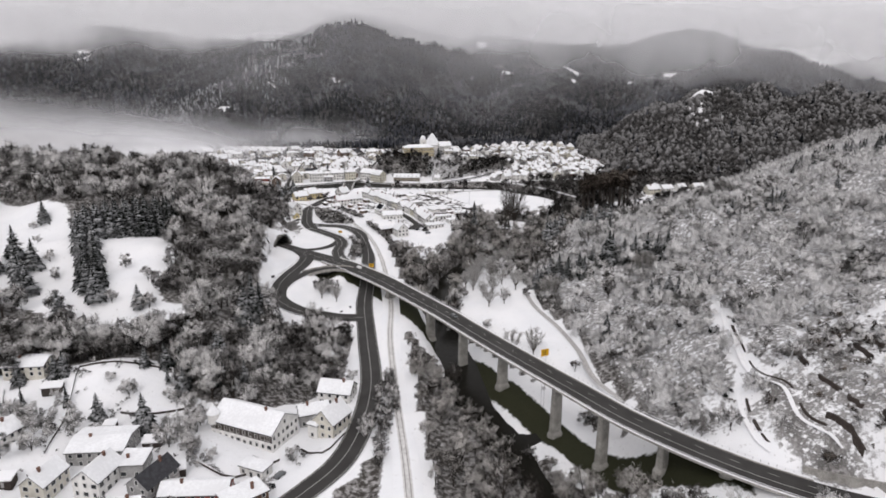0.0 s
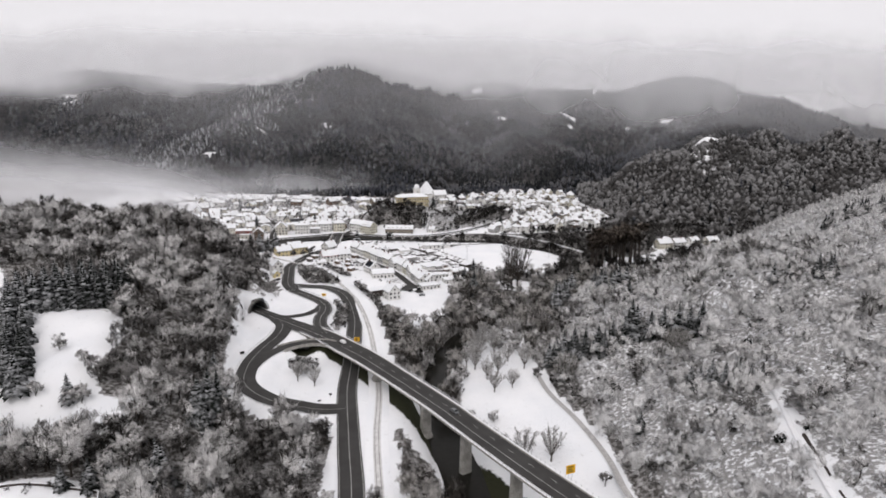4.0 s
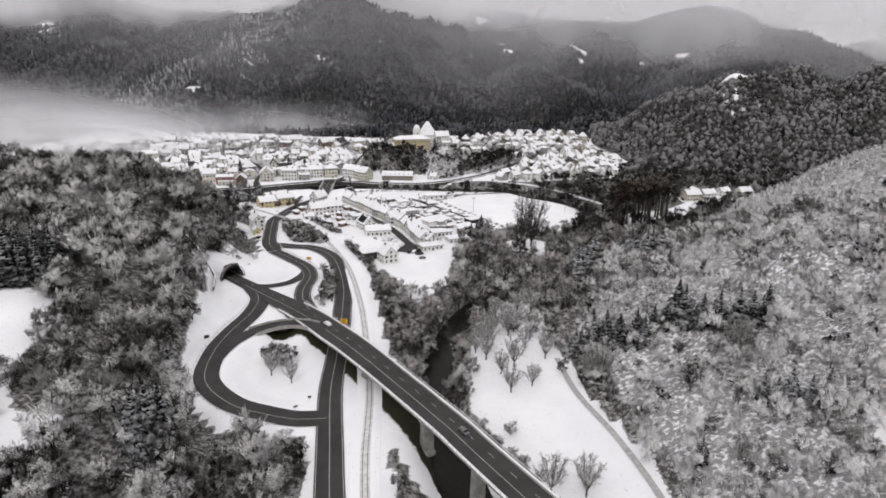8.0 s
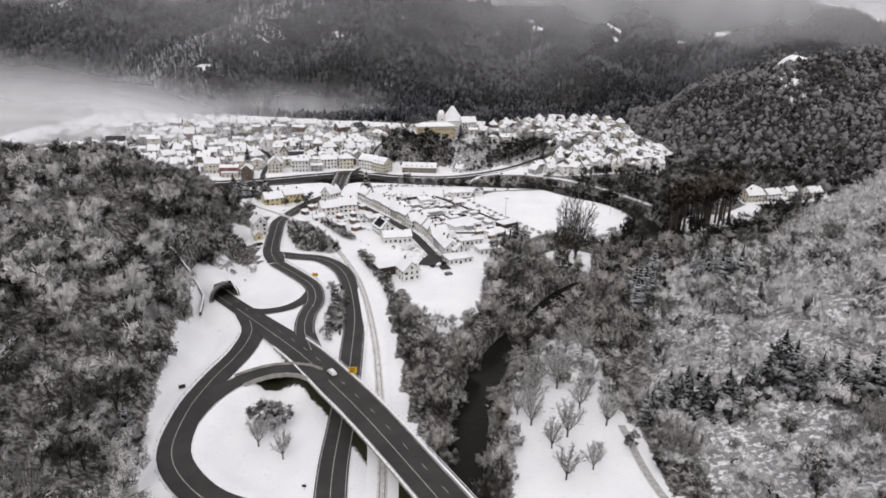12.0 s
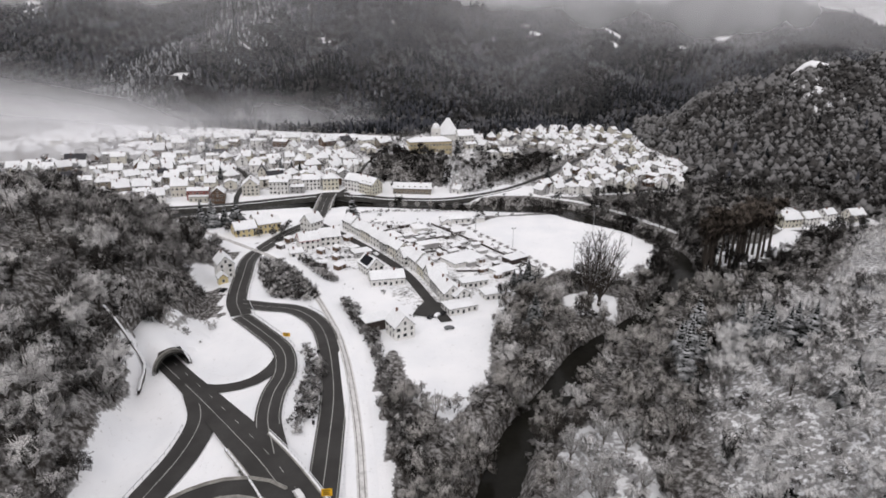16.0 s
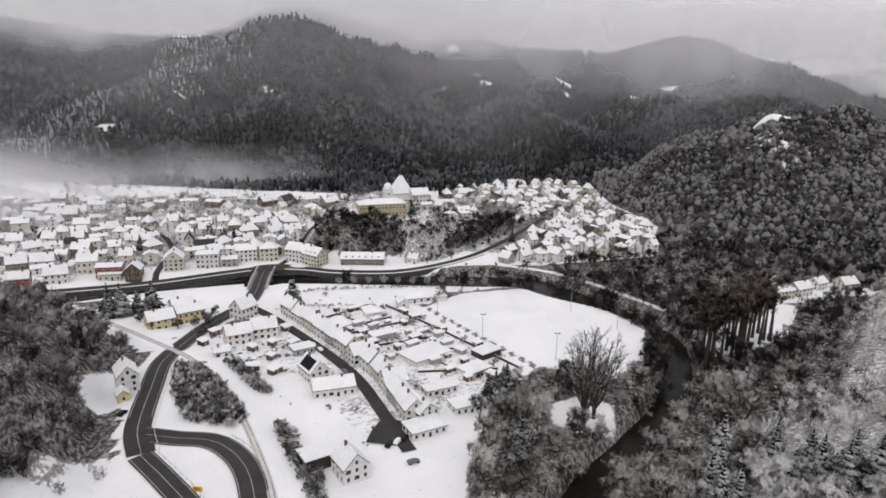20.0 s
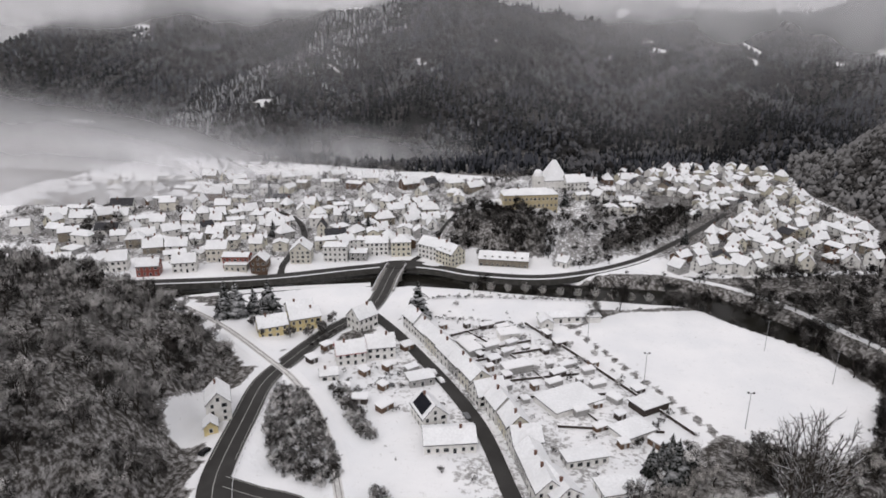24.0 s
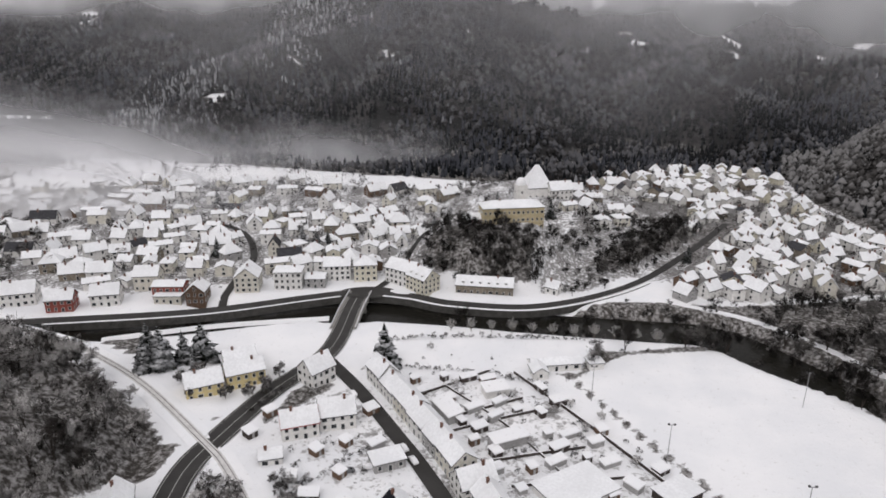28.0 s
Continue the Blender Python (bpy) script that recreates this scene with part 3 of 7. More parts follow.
PROMENADE = [(-90, 474), (-40, 470), (40, 468), (96, 466), (110, 444), (124, 422), (118, 408), (100, 446), (80, 458), (36, 446), (-60, 440)]
TUNNEL_SLOPE = [(-125, 241), (-121, 257), (-113, 271), (-104, 282), (-97, 278), (-93, 255), (-104, 234), (-116, 232)]
PITCH_CORNER = [(52, 290), (66, 284), (82, 292), (86, 310), (70, 318), (54, 310)]
CLEAR = (PITCH_CORNER, TUNNEL_SLOPE, INTERCHANGE, HOUSE_CLEARING, PITCH, TOWN_BANK, RIVER_MEADOW, UPPER_MEADOW, HAMLET, TERRACES, TOWN_FLAT, EAST_HAMLET, POPLAR_MEADOW, PROMENADE)


TOWN = [(-400, 500), (-205, 470), (-110, 515), (60, 525), (100, 500), (190, 520), (235, 620), (225, 740), (232, 800), (190, 840), (110, 820), (40, 760), (-60, 720), (-260, 720), (-440, 660)]
CASTLE_ROCK = [(-54, 518), (-20, 508), (4, 513), (4, 536), (-10, 553), (-40, 557), (-62, 545)]
STREET_BANK = [(38, 528), (62, 546), (88, 576), (110, 610), (114, 642), (96, 642), (80, 602), (56, 574), (34, 550)]
CASTLE_SLOPE = [(0, 502), (30, 508), (62, 538), (96, 590), (112, 640), (70, 645), (34, 612), (12, 572), (2, 545)]
VILLAGE = [(-54, 424), (4, 416), (46, 364), (40, 322), (12, 300), (-12, 270), (-46, 330), (-92, 372), (-92, 400)]


def openness(x, y):
    v = np.zeros(np.shape(x))
    for ring in CLEAR:
        v = np.maximum(v, ease(inside(x, y, ring), 0.0, 5.0))
    return v * ease(mountain(x, y), 7, 3)


def wooded(x, y):
    """1 in woods and scrub, 0 in the open."""
    d, _ = near_line(x, y, RIVER)
    v = 1 - openness(x, y)
    v = np.where(d < np.where((y > 20) & (y < 140), 2.0, 4.5), 0, v)
    for line, w in (*FLAT, (BRIDGE_ROAD[BRIDGE_ROAD[:, 0] > -108], 24), (LOOP_ROAD, 17), (SLIP_ROAD, 7), (INNER_RAMP, 6), (SLOPE_TRACK, -1), (LOWER_TRACK, -1)):
        d, _ = near_line(x, y, line)
        v = np.where(d < w * 0.5 + 3, 0, v)
    return v


SNOW_GLADES = ((-680, 1025, 60, 34), (355, 1390, 38, 26), (173, 1255, 14, 22), (130, 1440, 16, 34), (590, 1480, 34, 20), (640, 1560, 22, 16), (250, 1480, 12, 20), (-40, 1370, 26, 16), (20, 1395, 20, 14), (470, 1330, 14, 14), (330, 1290, 9, 12), (-350, 930, 8, 20), (-900, 1560, 30, 10), (-850, 1500, 20, 10))


def glades(x, y):
    """Small snowy clearings and crags on the far slopes."""
    v = ease(waves(x, y, 95, 64) + 0.5 * waves(x, y, 33, 65), 1.45, 1.6) * ease(mountain(x, y), 30, 60)
    for cx, cy, rx, ry in SNOW_GLADES:
        v = np.maximum(v, 1.6 * ease(np.hypot((x - cx) / rx, (y - cy) / ry) + 0.35 * waves(x, y, 30, 70), 1.1, 0.7))
    w = ease(waves(x, y, 48, 66) + 0.4 * waves(x, y, 17, 67), 1.15, 1.35) * ease(inside(x, y, ROCK_HILL), 40, 90)
    crest = ease(np.hypot((x - 398) / 26, (y - 737) / 15) + 0.2 * waves(x, y, 24, 68), 1.1, 0.7)
    crags = ease(np.hypot((x - 365) / 30, (y - 690) / 52) + 0.8 * waves(x, y, 17, 69), 0.62, 0.36)
    return np.maximum.reduce([0.55 * v, 0.7 * w, crest, 0.8 * crags])


def build_ground():
    ny, nx = GX.shape
    a = (np.arange(ny - 1)[:, None] * nx + np.arange(nx - 1)[None, :]).ravel()
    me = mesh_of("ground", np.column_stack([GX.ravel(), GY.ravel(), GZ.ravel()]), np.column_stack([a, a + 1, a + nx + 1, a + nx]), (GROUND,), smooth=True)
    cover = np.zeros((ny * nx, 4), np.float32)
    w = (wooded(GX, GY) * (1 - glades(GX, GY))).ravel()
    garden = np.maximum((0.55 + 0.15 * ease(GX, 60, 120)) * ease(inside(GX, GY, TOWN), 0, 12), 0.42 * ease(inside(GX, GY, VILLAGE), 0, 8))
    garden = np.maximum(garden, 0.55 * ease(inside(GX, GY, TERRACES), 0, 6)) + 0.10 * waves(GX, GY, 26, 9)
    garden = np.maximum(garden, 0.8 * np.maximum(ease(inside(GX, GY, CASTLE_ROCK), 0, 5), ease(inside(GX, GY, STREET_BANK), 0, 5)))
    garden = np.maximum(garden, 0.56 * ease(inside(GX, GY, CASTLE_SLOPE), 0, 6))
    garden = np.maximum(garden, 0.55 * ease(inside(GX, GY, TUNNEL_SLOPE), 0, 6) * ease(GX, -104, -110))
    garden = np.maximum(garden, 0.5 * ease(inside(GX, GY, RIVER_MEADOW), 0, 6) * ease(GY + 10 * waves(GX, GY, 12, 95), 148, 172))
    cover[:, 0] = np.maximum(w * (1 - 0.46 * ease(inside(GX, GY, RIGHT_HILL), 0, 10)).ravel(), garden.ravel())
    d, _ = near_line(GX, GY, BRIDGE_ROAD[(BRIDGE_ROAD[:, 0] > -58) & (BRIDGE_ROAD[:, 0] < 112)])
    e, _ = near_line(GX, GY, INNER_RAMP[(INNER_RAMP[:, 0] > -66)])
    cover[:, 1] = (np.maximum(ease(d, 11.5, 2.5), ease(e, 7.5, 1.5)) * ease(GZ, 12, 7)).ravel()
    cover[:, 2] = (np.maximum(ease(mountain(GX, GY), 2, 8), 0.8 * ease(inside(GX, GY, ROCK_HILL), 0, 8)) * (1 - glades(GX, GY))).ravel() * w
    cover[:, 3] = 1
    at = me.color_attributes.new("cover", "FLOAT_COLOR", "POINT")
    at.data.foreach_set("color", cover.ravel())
    ob = new("ground", me)
    tagged(ob, "snow-covered valley floor and hillsides with leaf litter showing through", "ground", kind="structure")
    return ob


build_ground()
v, f = ribbon(smooth_line(RIVER[::6], 6), ((-17, 0), (-5, 0), (5, 0), (17, 0)))
river = new("river", mesh_of("river", v, f, (WATER,), smooth=True))
tagged(river, "dark slow river winding between wooded banks", "river", kind="structure")

# ---- roads, railway and bridge ----
def road(name, line, half, label, lift=0.0, edge=None, parent_lines=True):
    ob = strip(name, line, ((-half, lift), (-half * 0.4, lift + 0.04), (half * 0.4, lift + 0.04), (half, lift)), ASPHALT, smooth=True)
    tagged(ob, label, "road", kind="structure")
    return ob


def edge_line(name, line, offset, lift, parent, width=0.2):
    return strip(name, line, ((offset - width / 2, lift), (offset + width / 2, lift)), PAINT, parent, "white painted line")


def crash_rail(line, offset, lift=0.0, every=4.0, name="guard_rail", label="galvanised steel guard rail dusted with snow on posts"):
    """Steel guard rail: beam and posts."""
    top = strip(name, line, ((offset - 0.06, lift + 0.45), (offset + 0.06, lift + 0.5), (offset + 0.08, lift + 0.62), (offset + 0.06, lift + 0.78), (offset - 0.06, lift + 0.78)), SNOW_STEEL)
    tagged(top, label, "guard rail", kind="structure")
    s = sides_of(line)
    run = np.concatenate([[0], np.cumsum(np.linalg.norm(np.diff(line[:, :2], axis=0), axis=1))])
    bm = bmesh.new()
    for u in np.arange(0, run[-1], every):
        p = [np.interp(u, run, c) for c in (line[:, 0], line[:, 1], line[:, 2], s[:, 0], s[:, 1])]
        x, y, z = p[0] + p[3] * offset, p[1] + p[4] * offset, p[2] + lift
        box(bm, x - 0.06, x + 0.06, y - 0.06, y + 0.06, z - 0.5, z + 0.6)
    part("posts", bm, STEEL, top)
    return top


SNOW_STEEL = plain("snowy_steel", (0.45, 0.45, 0.46), 0.6, 0.2, 1.5, 0.2, 0.6)
valley_road = road("road", VALLEY_ROAD, 4.6, "dark wet asphalt valley road cleared of snow")
town_road = road("road", TOWN_ROAD, 4.6, "dark cleared road leading to the town bridge", 0.03)
slip_road = road("road", SLIP_ROAD, 4.2, "curved slip road of dark wet asphalt", 0.06)
tunnel_slip = road("road", TUNNEL_SLIP, 2.8, "narrow curved slip road by the tunnel", 0.02)
loop_road = road("road", LOOP_ROAD, 4.8, "looping ramp of dark wet asphalt round a snowy island", 0.03)
inner_ramp = road("road", INNER_RAMP, 3.2, "ramp curving down from the bridge", 0.02)
quay_half = np.interp(QUAY_ROAD[:, 0], [-420, -10, 40], [3.6, 3.4, 2.3])
quay_road = strip("road", QUAY_ROAD, ((-quay_half, 0.0), (quay_half * 0, 0.05), (quay_half, 0.0)), ASPHALT, smooth=True)
tagged(quay_road, "quay road along the far river bank", "road", kind="structure")
street = road("road", VILLAGE_STREET, 2.7, "narrow village street between terraced houses", 0.0)
deck_part = (BRIDGE_ROAD[:, 0] > -62) & (BRIDGE_ROAD[:, 0] < 113)
bridge_line = BRIDGE_ROAD[deck_part]
half = np.interp(BRIDGE_ROAD[:, 0], [-120, -95, -80, -60, -35, -10, 20], [4.2, 4.3, 5.2, 6.6, 6.8, 5.6, 5.2])
ob = strip("road", BRIDGE_ROAD, ((-half, 0.0), (half * 0, 0.06), (half, 0.0)), ASPHALT, smooth=True)
main_road = tagged(ob, "main road of dark wet asphalt running over the bridge into the tunnel", "road", kind="structure")
edge_line("edge_line", VALLEY_ROAD, 0, 0.09, valley_road)
edge_line("edge_line", VALLEY_ROAD, 4.1, 0.06, valley_road, 0.2)
edge_line("edge_line", VALLEY_ROAD, -4.1, 0.06, valley_road, 0.2)
edge_line("edge_line", LOOP_ROAD, 0.6, 0.12, loop_road)
edge_line("edge_line", SLIP_ROAD, 0.0, 0.14, slip_road, 0.22)
edge_line("edge_line", TOWN_ROAD, 0.0, 0.11, town_road, 0.22)
edge_line("edge_line", BRIDGE_ROAD, 1.4, 0.1, main_road, 0.2)
for o in (-3.9, 3.9):
    edge_line("edge_line", TOWN_ROAD[TOWN_ROAD[:, 1] > 300], o, 0.09, town_road, 0.2)
    edge_line("edge_line", SLIP_ROAD[SLIP_ROAD[:, 1] > 190], o * 0.9, 0.13, slip_road, 0.2)
dashes("lane_dashes", BRIDGE_ROAD, -1.9, 0.15, 3, 8, 0.1, main_road)


bm = bmesh.new()
box(bm, -0.05, 0.05, -0.05, 0.05, 0, 1.0)
BALUSTER = bpy.data.meshes.new("baluster")
bm.to_mesh(BALUSTER)
bm.free()
BALUSTER.materials.append(STEEL)


def bridge():
    b = tagged(new("bridge"), "long grey concrete girder bridge on single piers over the river", "bridge")
    h = np.interp(bridge_line[:, 0], [-62, -35, -10, 20], [7.2, 7.6, 6.8, 6.4])
    strip("deck", bridge_line, ((-h, -0.55), (-h, 0.18), (-h + 1.1, 0.18), (-h + 1.1, -0.05), (h - 1.1, -0.05), (h - 1.1, 0.18), (h, 0.18), (h, -0.55)), CONCRETE, b, closed=True)
    strip("girder", bridge_line, ((-4.2, -0.5), (-3.1, -2.6), (3.1, -2.6), (4.2, -0.5)), CONCRETE, b, "box girder of weathered concrete", closed=True)
    for o, sgn in ((-1, -1), (1, 1)):
        e = strip("kerb", bridge_line, ((o * (h - 0.05), 0.18), (o * (h - 0.05), 0.32), (o * (h - 0.65), 0.30), (o * (h - 0.65), 0.18)), SNOW, b, "kerb covered with a ridge of snow")
        strip("handrail", bridge_line, ((o * h * 0.985, 1.05), (o * h * 0.985 + 0.08, 1.12), (o * h * 0.985 - 0.08, 1.16)), SNOW_STEEL, b, "steel handrail", closed=True)
        s, run = sides_of(bridge_line), np.concatenate([[0], np.cumsum(np.linalg.norm(np.diff(bridge_line[:, :2], axis=0), axis=1))])
        for u in np.arange(0, run[-1], 2.4):
            p = [np.interp(u, run, c) for c in (bridge_line[:, 0], bridge_line[:, 1], bridge_line[:, 2], s[:, 0], s[:, 1], h)]
            attach("baluster", BALUSTER, b).location = (p[0] + p[3] * o * p[5] * 0.985, p[1] + p[4] * o * p[5] * 0.985, p[2] + 0.1)
    for x, y in ((-20, 122), (2, 86), (17, 59.5), (33.5, 31.5), (52.5, 1), (64, -17), (79.5, -37), (95, -53)):
        i = int(np.argmin(np.hypot(bridge_line[:, 0] - x, bridge_line[:, 1] - y)))
        c, t = bridge_line[i], sides_of(bridge_line)[i]
        m = Matrix.Translation((c[0], c[1], 0)) @ Matrix.Rotation(math.atan2(t[1], t[0]), 4, "Z")
        g = h1(c[0], c[1])
        bm = bmesh.new()
        prof = [(g - 2, 3.0, 2.2), (g + 1.0, 2.9, 2.1), (g + 2.2, 2.4, 1.5), (c[2] - 4.0, 2.1, 1.3), (c[2] - 2.55, 2.9, 1.4)]
        rings = []
        for z, wx, wy in prof:
            ring = []
            for a in range(12):
                q = 6.2832 * a / 12
                ring.append(bm.verts.new(m @ Vector((math.copysign(abs(math.cos(q)) ** 0.5, math.cos(q)) * wx, math.copysign(abs(math.sin(q)) ** 0.5, math.sin(q)) * wy, z))))
            rings.append(ring)
        for r0, r1 in zip(rings, rings[1:]):
            for a in range(12):
                bm.faces.new((r0[a], r0[(a + 1) % 12], r1[(a + 1) % 12], r1[a]))
        part("pier", bm, CONCRETE, b)
    for i, back in ((0, -1), (len(bridge_line) - 1, 1)):
        c, t = bridge_line[i], sides_of(bridge_line)[i]
        m = Matrix.Translation((c[0], c[1], 0)) @ Matrix.Rotation(math.atan2(t[1], t[0]), 4, "Z")
        bm = bmesh.new()
        box(bm, -7, 7, -1, 1, h1(c[0], c[1]) - 6, c[2] - 0.6, m)
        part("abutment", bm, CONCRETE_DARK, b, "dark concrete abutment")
    return b


bridge()

ramp_line = INNER_RAMP[(INNER_RAMP[:, 0] > -74) & (INNER_RAMP[:, 0] < -46)]
ramp_bridge = tagged(new("ramp_viaduct"), "short curved concrete ramp with a dark sheltered underside", "viaduct")
strip("deck", ramp_line, ((-3.9, -1.0), (-3.9, 0.25), (-3.2, 0.25), (-3.2, -0.04), (3.2, -0.04), (3.2, 0.25), (3.9, 0.25), (3.9, -1.0)), CONCRETE, ramp_bridge, closed=True)
strip("parapet", ramp_line, ((-3.9, 0.25), (-3.9, 0.7), (-3.7, 0.7), (-3.7, 0.25)), CONCRETE, ramp_bridge)
strip("parapet", ramp_line, ((3.7, 0.25), (3.7, 0.7), (3.9, 0.7), (3.9, 0.25)), CONCRETE, ramp_bridge)
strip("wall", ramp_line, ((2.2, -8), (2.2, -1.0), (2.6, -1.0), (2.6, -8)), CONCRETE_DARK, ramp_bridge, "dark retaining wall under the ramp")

bed = strip("track_bed", RAIL_LINE, ((-4.6, -0.1), (-2.4, 0.1), (2.4, 0.1), (4.6, -0.1)), SNOW)
tagged(bed, "snow-covered railway track bed", "track bed", kind="structure")
ballast = strip("ballast", RAIL_LINE, ((-1.55, 0.09), (-1.3, 0.16), (1.3, 0.16), (1.55, 0.09)), plain("snowy_ballast", (0.62, 0.61, 0.60), 0.9, 0, 0.8, 0.25), bed, "grey ballast dusted with snow between the rails")
track = tagged(new("railway_track"), "single railway track with two dark steel rails in snow", "railway track")
for o in (-0.75, 0.75):
    strip("rail", RAIL_LINE, ((o - 0.10, 0.08), (o - 0.06, 0.27), (o + 0.06, 0.27), (o + 0.10, 0.08)), RAIL, track)
TRODDEN = plain("trodden_snow", (0.42, 0.41, 0.40), 0.8, 0, 1, 0.3)
BANK_PATH = smooth_line([(56, 508, 0), (78, 499, 0), (100, 488, 0), (120, 466, 0), (136, 440, 0), (150, 412, 0)], 3)
BANK_PATH[:, 2] = np.maximum(z_at(BANK_PATH[:, 0], BANK_PATH[:, 1]), 0.2)
bank_path = strip("path", BANK_PATH, ((-2.6, -4.0), (-1.7, 0.3), (1.7, 0.3), (2.6, -4.0)), SNOW)
tagged(bank_path, "snowy riverside path on the far bank", "path", kind="structure")
path = strip("path", FOOT_PATH, ((-1.2, 0.0), (1.2, 0.0)), TRODDEN)
tagged(path, "trodden grey footpath along the meadow", "path", kind="structure")

SIDE_STREET = smooth_line([(-150, 473, 1.2), (-154, 500, 2), (-160, 545, 3), (-190, 590, 4), (-250, 610, 5)])
CASTLE_STREET = smooth_line([(-78, 506, 1.2), (-70, 530, 4), (-58, 560, 8), (-45, 590, 12), (-25, 612, 15)])
for line, wide in ((SIDE_STREET, 2.0), (CASTLE_STREET, 1.9)):
    line[:, 2] = z_at(line[:, 0], line[:, 1])
    road("road", line, wide, "narrow dark street climbing between town houses", 0.45)

# ---- trees ----
OCT_V = np.array([(1, 0, 0), (-1, 0, 0), (0, 1, 0), (0, -1, 0), (0, 0, 1), (0, 0, -1)], float)
OCT_F = [(0, 2, 4), (2, 1, 4), (1, 3, 4), (3, 0, 4), (2, 0, 5), (1, 2, 5), (3, 1, 5), (0, 3, 5)]


def broadleaf(seed, twigs, high, wide, base, slim=1.0, clumps=8, limbs=6, full=0.82, reach=1.0):
    """A bare winter tree: vertices, triangles and material numbers (0 bark, 1 twigs, 2 gappy twigs coloured darker for
    the shade in the crown). Its crown is clumps of dense fine twigs with longer twigs breaking their outline.
    """
    rng = np.random.RandomState(seed)
    v, f, k, soft = [], [], [], []

    def limb(a, b, r0, r1, n):
        d = np.subtract(b, a)
        u = np.cross(d, (0.3, 0.9, 0.2))
        u /= np.linalg.norm(u) + 1e-9
        w = np.cross(d, u)
        w /= np.linalg.norm(w) + 1e-9
        o = len(v)
        for p, r in ((a, r0), (b, r1)):
            for i in range(n):
                q = 6.2832 * i / n
                v.append(np.add(p, r * (math.cos(q) * u + math.sin(q) * w)))
                soft.append(math.cos(q) * u + math.sin(q) * w)
        for i in range(n):
            j = (i + 1) % n
            f.append((o + i, o + j, o + n + j)), k.append(0)
            f.append((o + i, o + n + j, o + n + i)), k.append(0)

    fork = base * high
    limb((0, 0, -0.8), (0.02 * high, 0, fork if limbs or base < 0.2 else 0.86 * high), 0.028 * high, 0.02 * high if limbs or base < 0.2 else 0.006 * high, 5)
    for i in range(limbs):
        q, s = 6.2832 * (i + rng.uniform(-0.3, 0.3)) / limbs, rng.uniform(0.35, 0.8)
        e = np.array((math.cos(q) * wide * s * 0.75, math.sin(q) * wide * s * 0.75, fork + (high - fork) * rng.uniform(0.5, 0.95)))
        limb((0.02 * high, 0, fork * rng.uniform(0.7, 1)), e, 0.013 * high, 0.004 * high, 3)
    mid, tall = np.array((0, 0, (high + fork) / 2)), (high - fork) / 2
    lumps = [(mid + np.array((0, 0, tall * 0.28)), 0.66 * wide)]
    for i in range(clumps):
        q, e = 6.2832 * (i * 0.382 + rng.uniform(-0.1, 0.1)), rng.uniform(-0.8, 0.7)
        c = mid + np.array((math.cos(q) * wide * 0.56 * math.sqrt(1 - e * e * 0.6), math.sin(q) * wide * 0.56 * math.sqrt(1 - e * e * 0.6), e * tall * 0.78))
        lumps.append((c, wide * rng.uniform(0.24, 0.56)))
    sv, sf = OCT_V, OCT_F
    if full:
        for c, r in lumps:
            o = len(v)
            turn = np.array(Euler(rng.uniform(0, 6, 3)).to_matrix())
            v.extend(c - np.array((0, 0, 0.12 * r)) + (sv @ turn.T) * np.array((1, 1, 1.1)) * r * full * 0.72 * rng.uniform(0.5, 1.3, len(sv))[:, None])
            soft.extend(0.4 * sv @ turn.T + 0.6 * (c - mid) / wide + rng.normal(size=(len(sv), 3)) * 0.2 + np.array((0, 0, 0.05)))
            f.extend((o + a, o + b, o + d) for a, b, d in sf)
            k.extend([2] * len(sf))
    for i in range(twigs):
        c, r = lumps[i % len(lumps)]
        d = rng.normal(size=3)
        d /= np.linalg.norm(d)
        d[2] = d[2] * 0.8 + 0.2
        spray = i % 3 != 0
        p = c + d * r * (rng.uniform(0.0, 0.55) if spray else rng.uniform(0.3, 0.8))
        g = d * 0.8 + np.array((0, 0, 0.75)) + rng.normal(size=3) * 0.45
        g /= np.linalg.norm(g)
        side = np.cross(g, rng.normal(size=3))
        side /= np.linalg.norm(side) + 1e-9
        ln, w = wide * rng.uniform(0.24, 0.48) * reach, wide * rng.uniform(0.020, 0.042) * slim
        if spray:
            ln, w = min(ln * 1.25, 2.6), wide * rng.uniform(0.10, 0.20)
        o = len(v)
        away = 0.35 * d + 0.75 * (p - mid) / wide + rng.normal(size=3) * 0.16 + np.array((0, 0, 0.22))
        turned = np.cross(side, g) @ (away + np.array((0, -0.5, 0.9))) < 0
        if spray:
            q = p + g * ln * 0.55
            v.extend((p, q + side * w, p + g * ln * 1.1, q - side * w))
            soft.extend([away] * 4)
            for t in ((0, 1, 3), (3, 1, 2)):
                f.append(tuple(o + u for u in (t[::-1] if turned else t))), k.append(2)
        else:
            v.extend((p - side * w, p + side * w, p + g * ln))
            soft.extend([away] * 3)
            f.append((o + 1, o, o + 2) if turned else (o, o + 1, o + 2)), k.append(1)
    soft = np.array(soft)
    return np.array(v), np.array(f), np.array(k), soft / np.linalg.norm(soft, axis=1)[:, None]


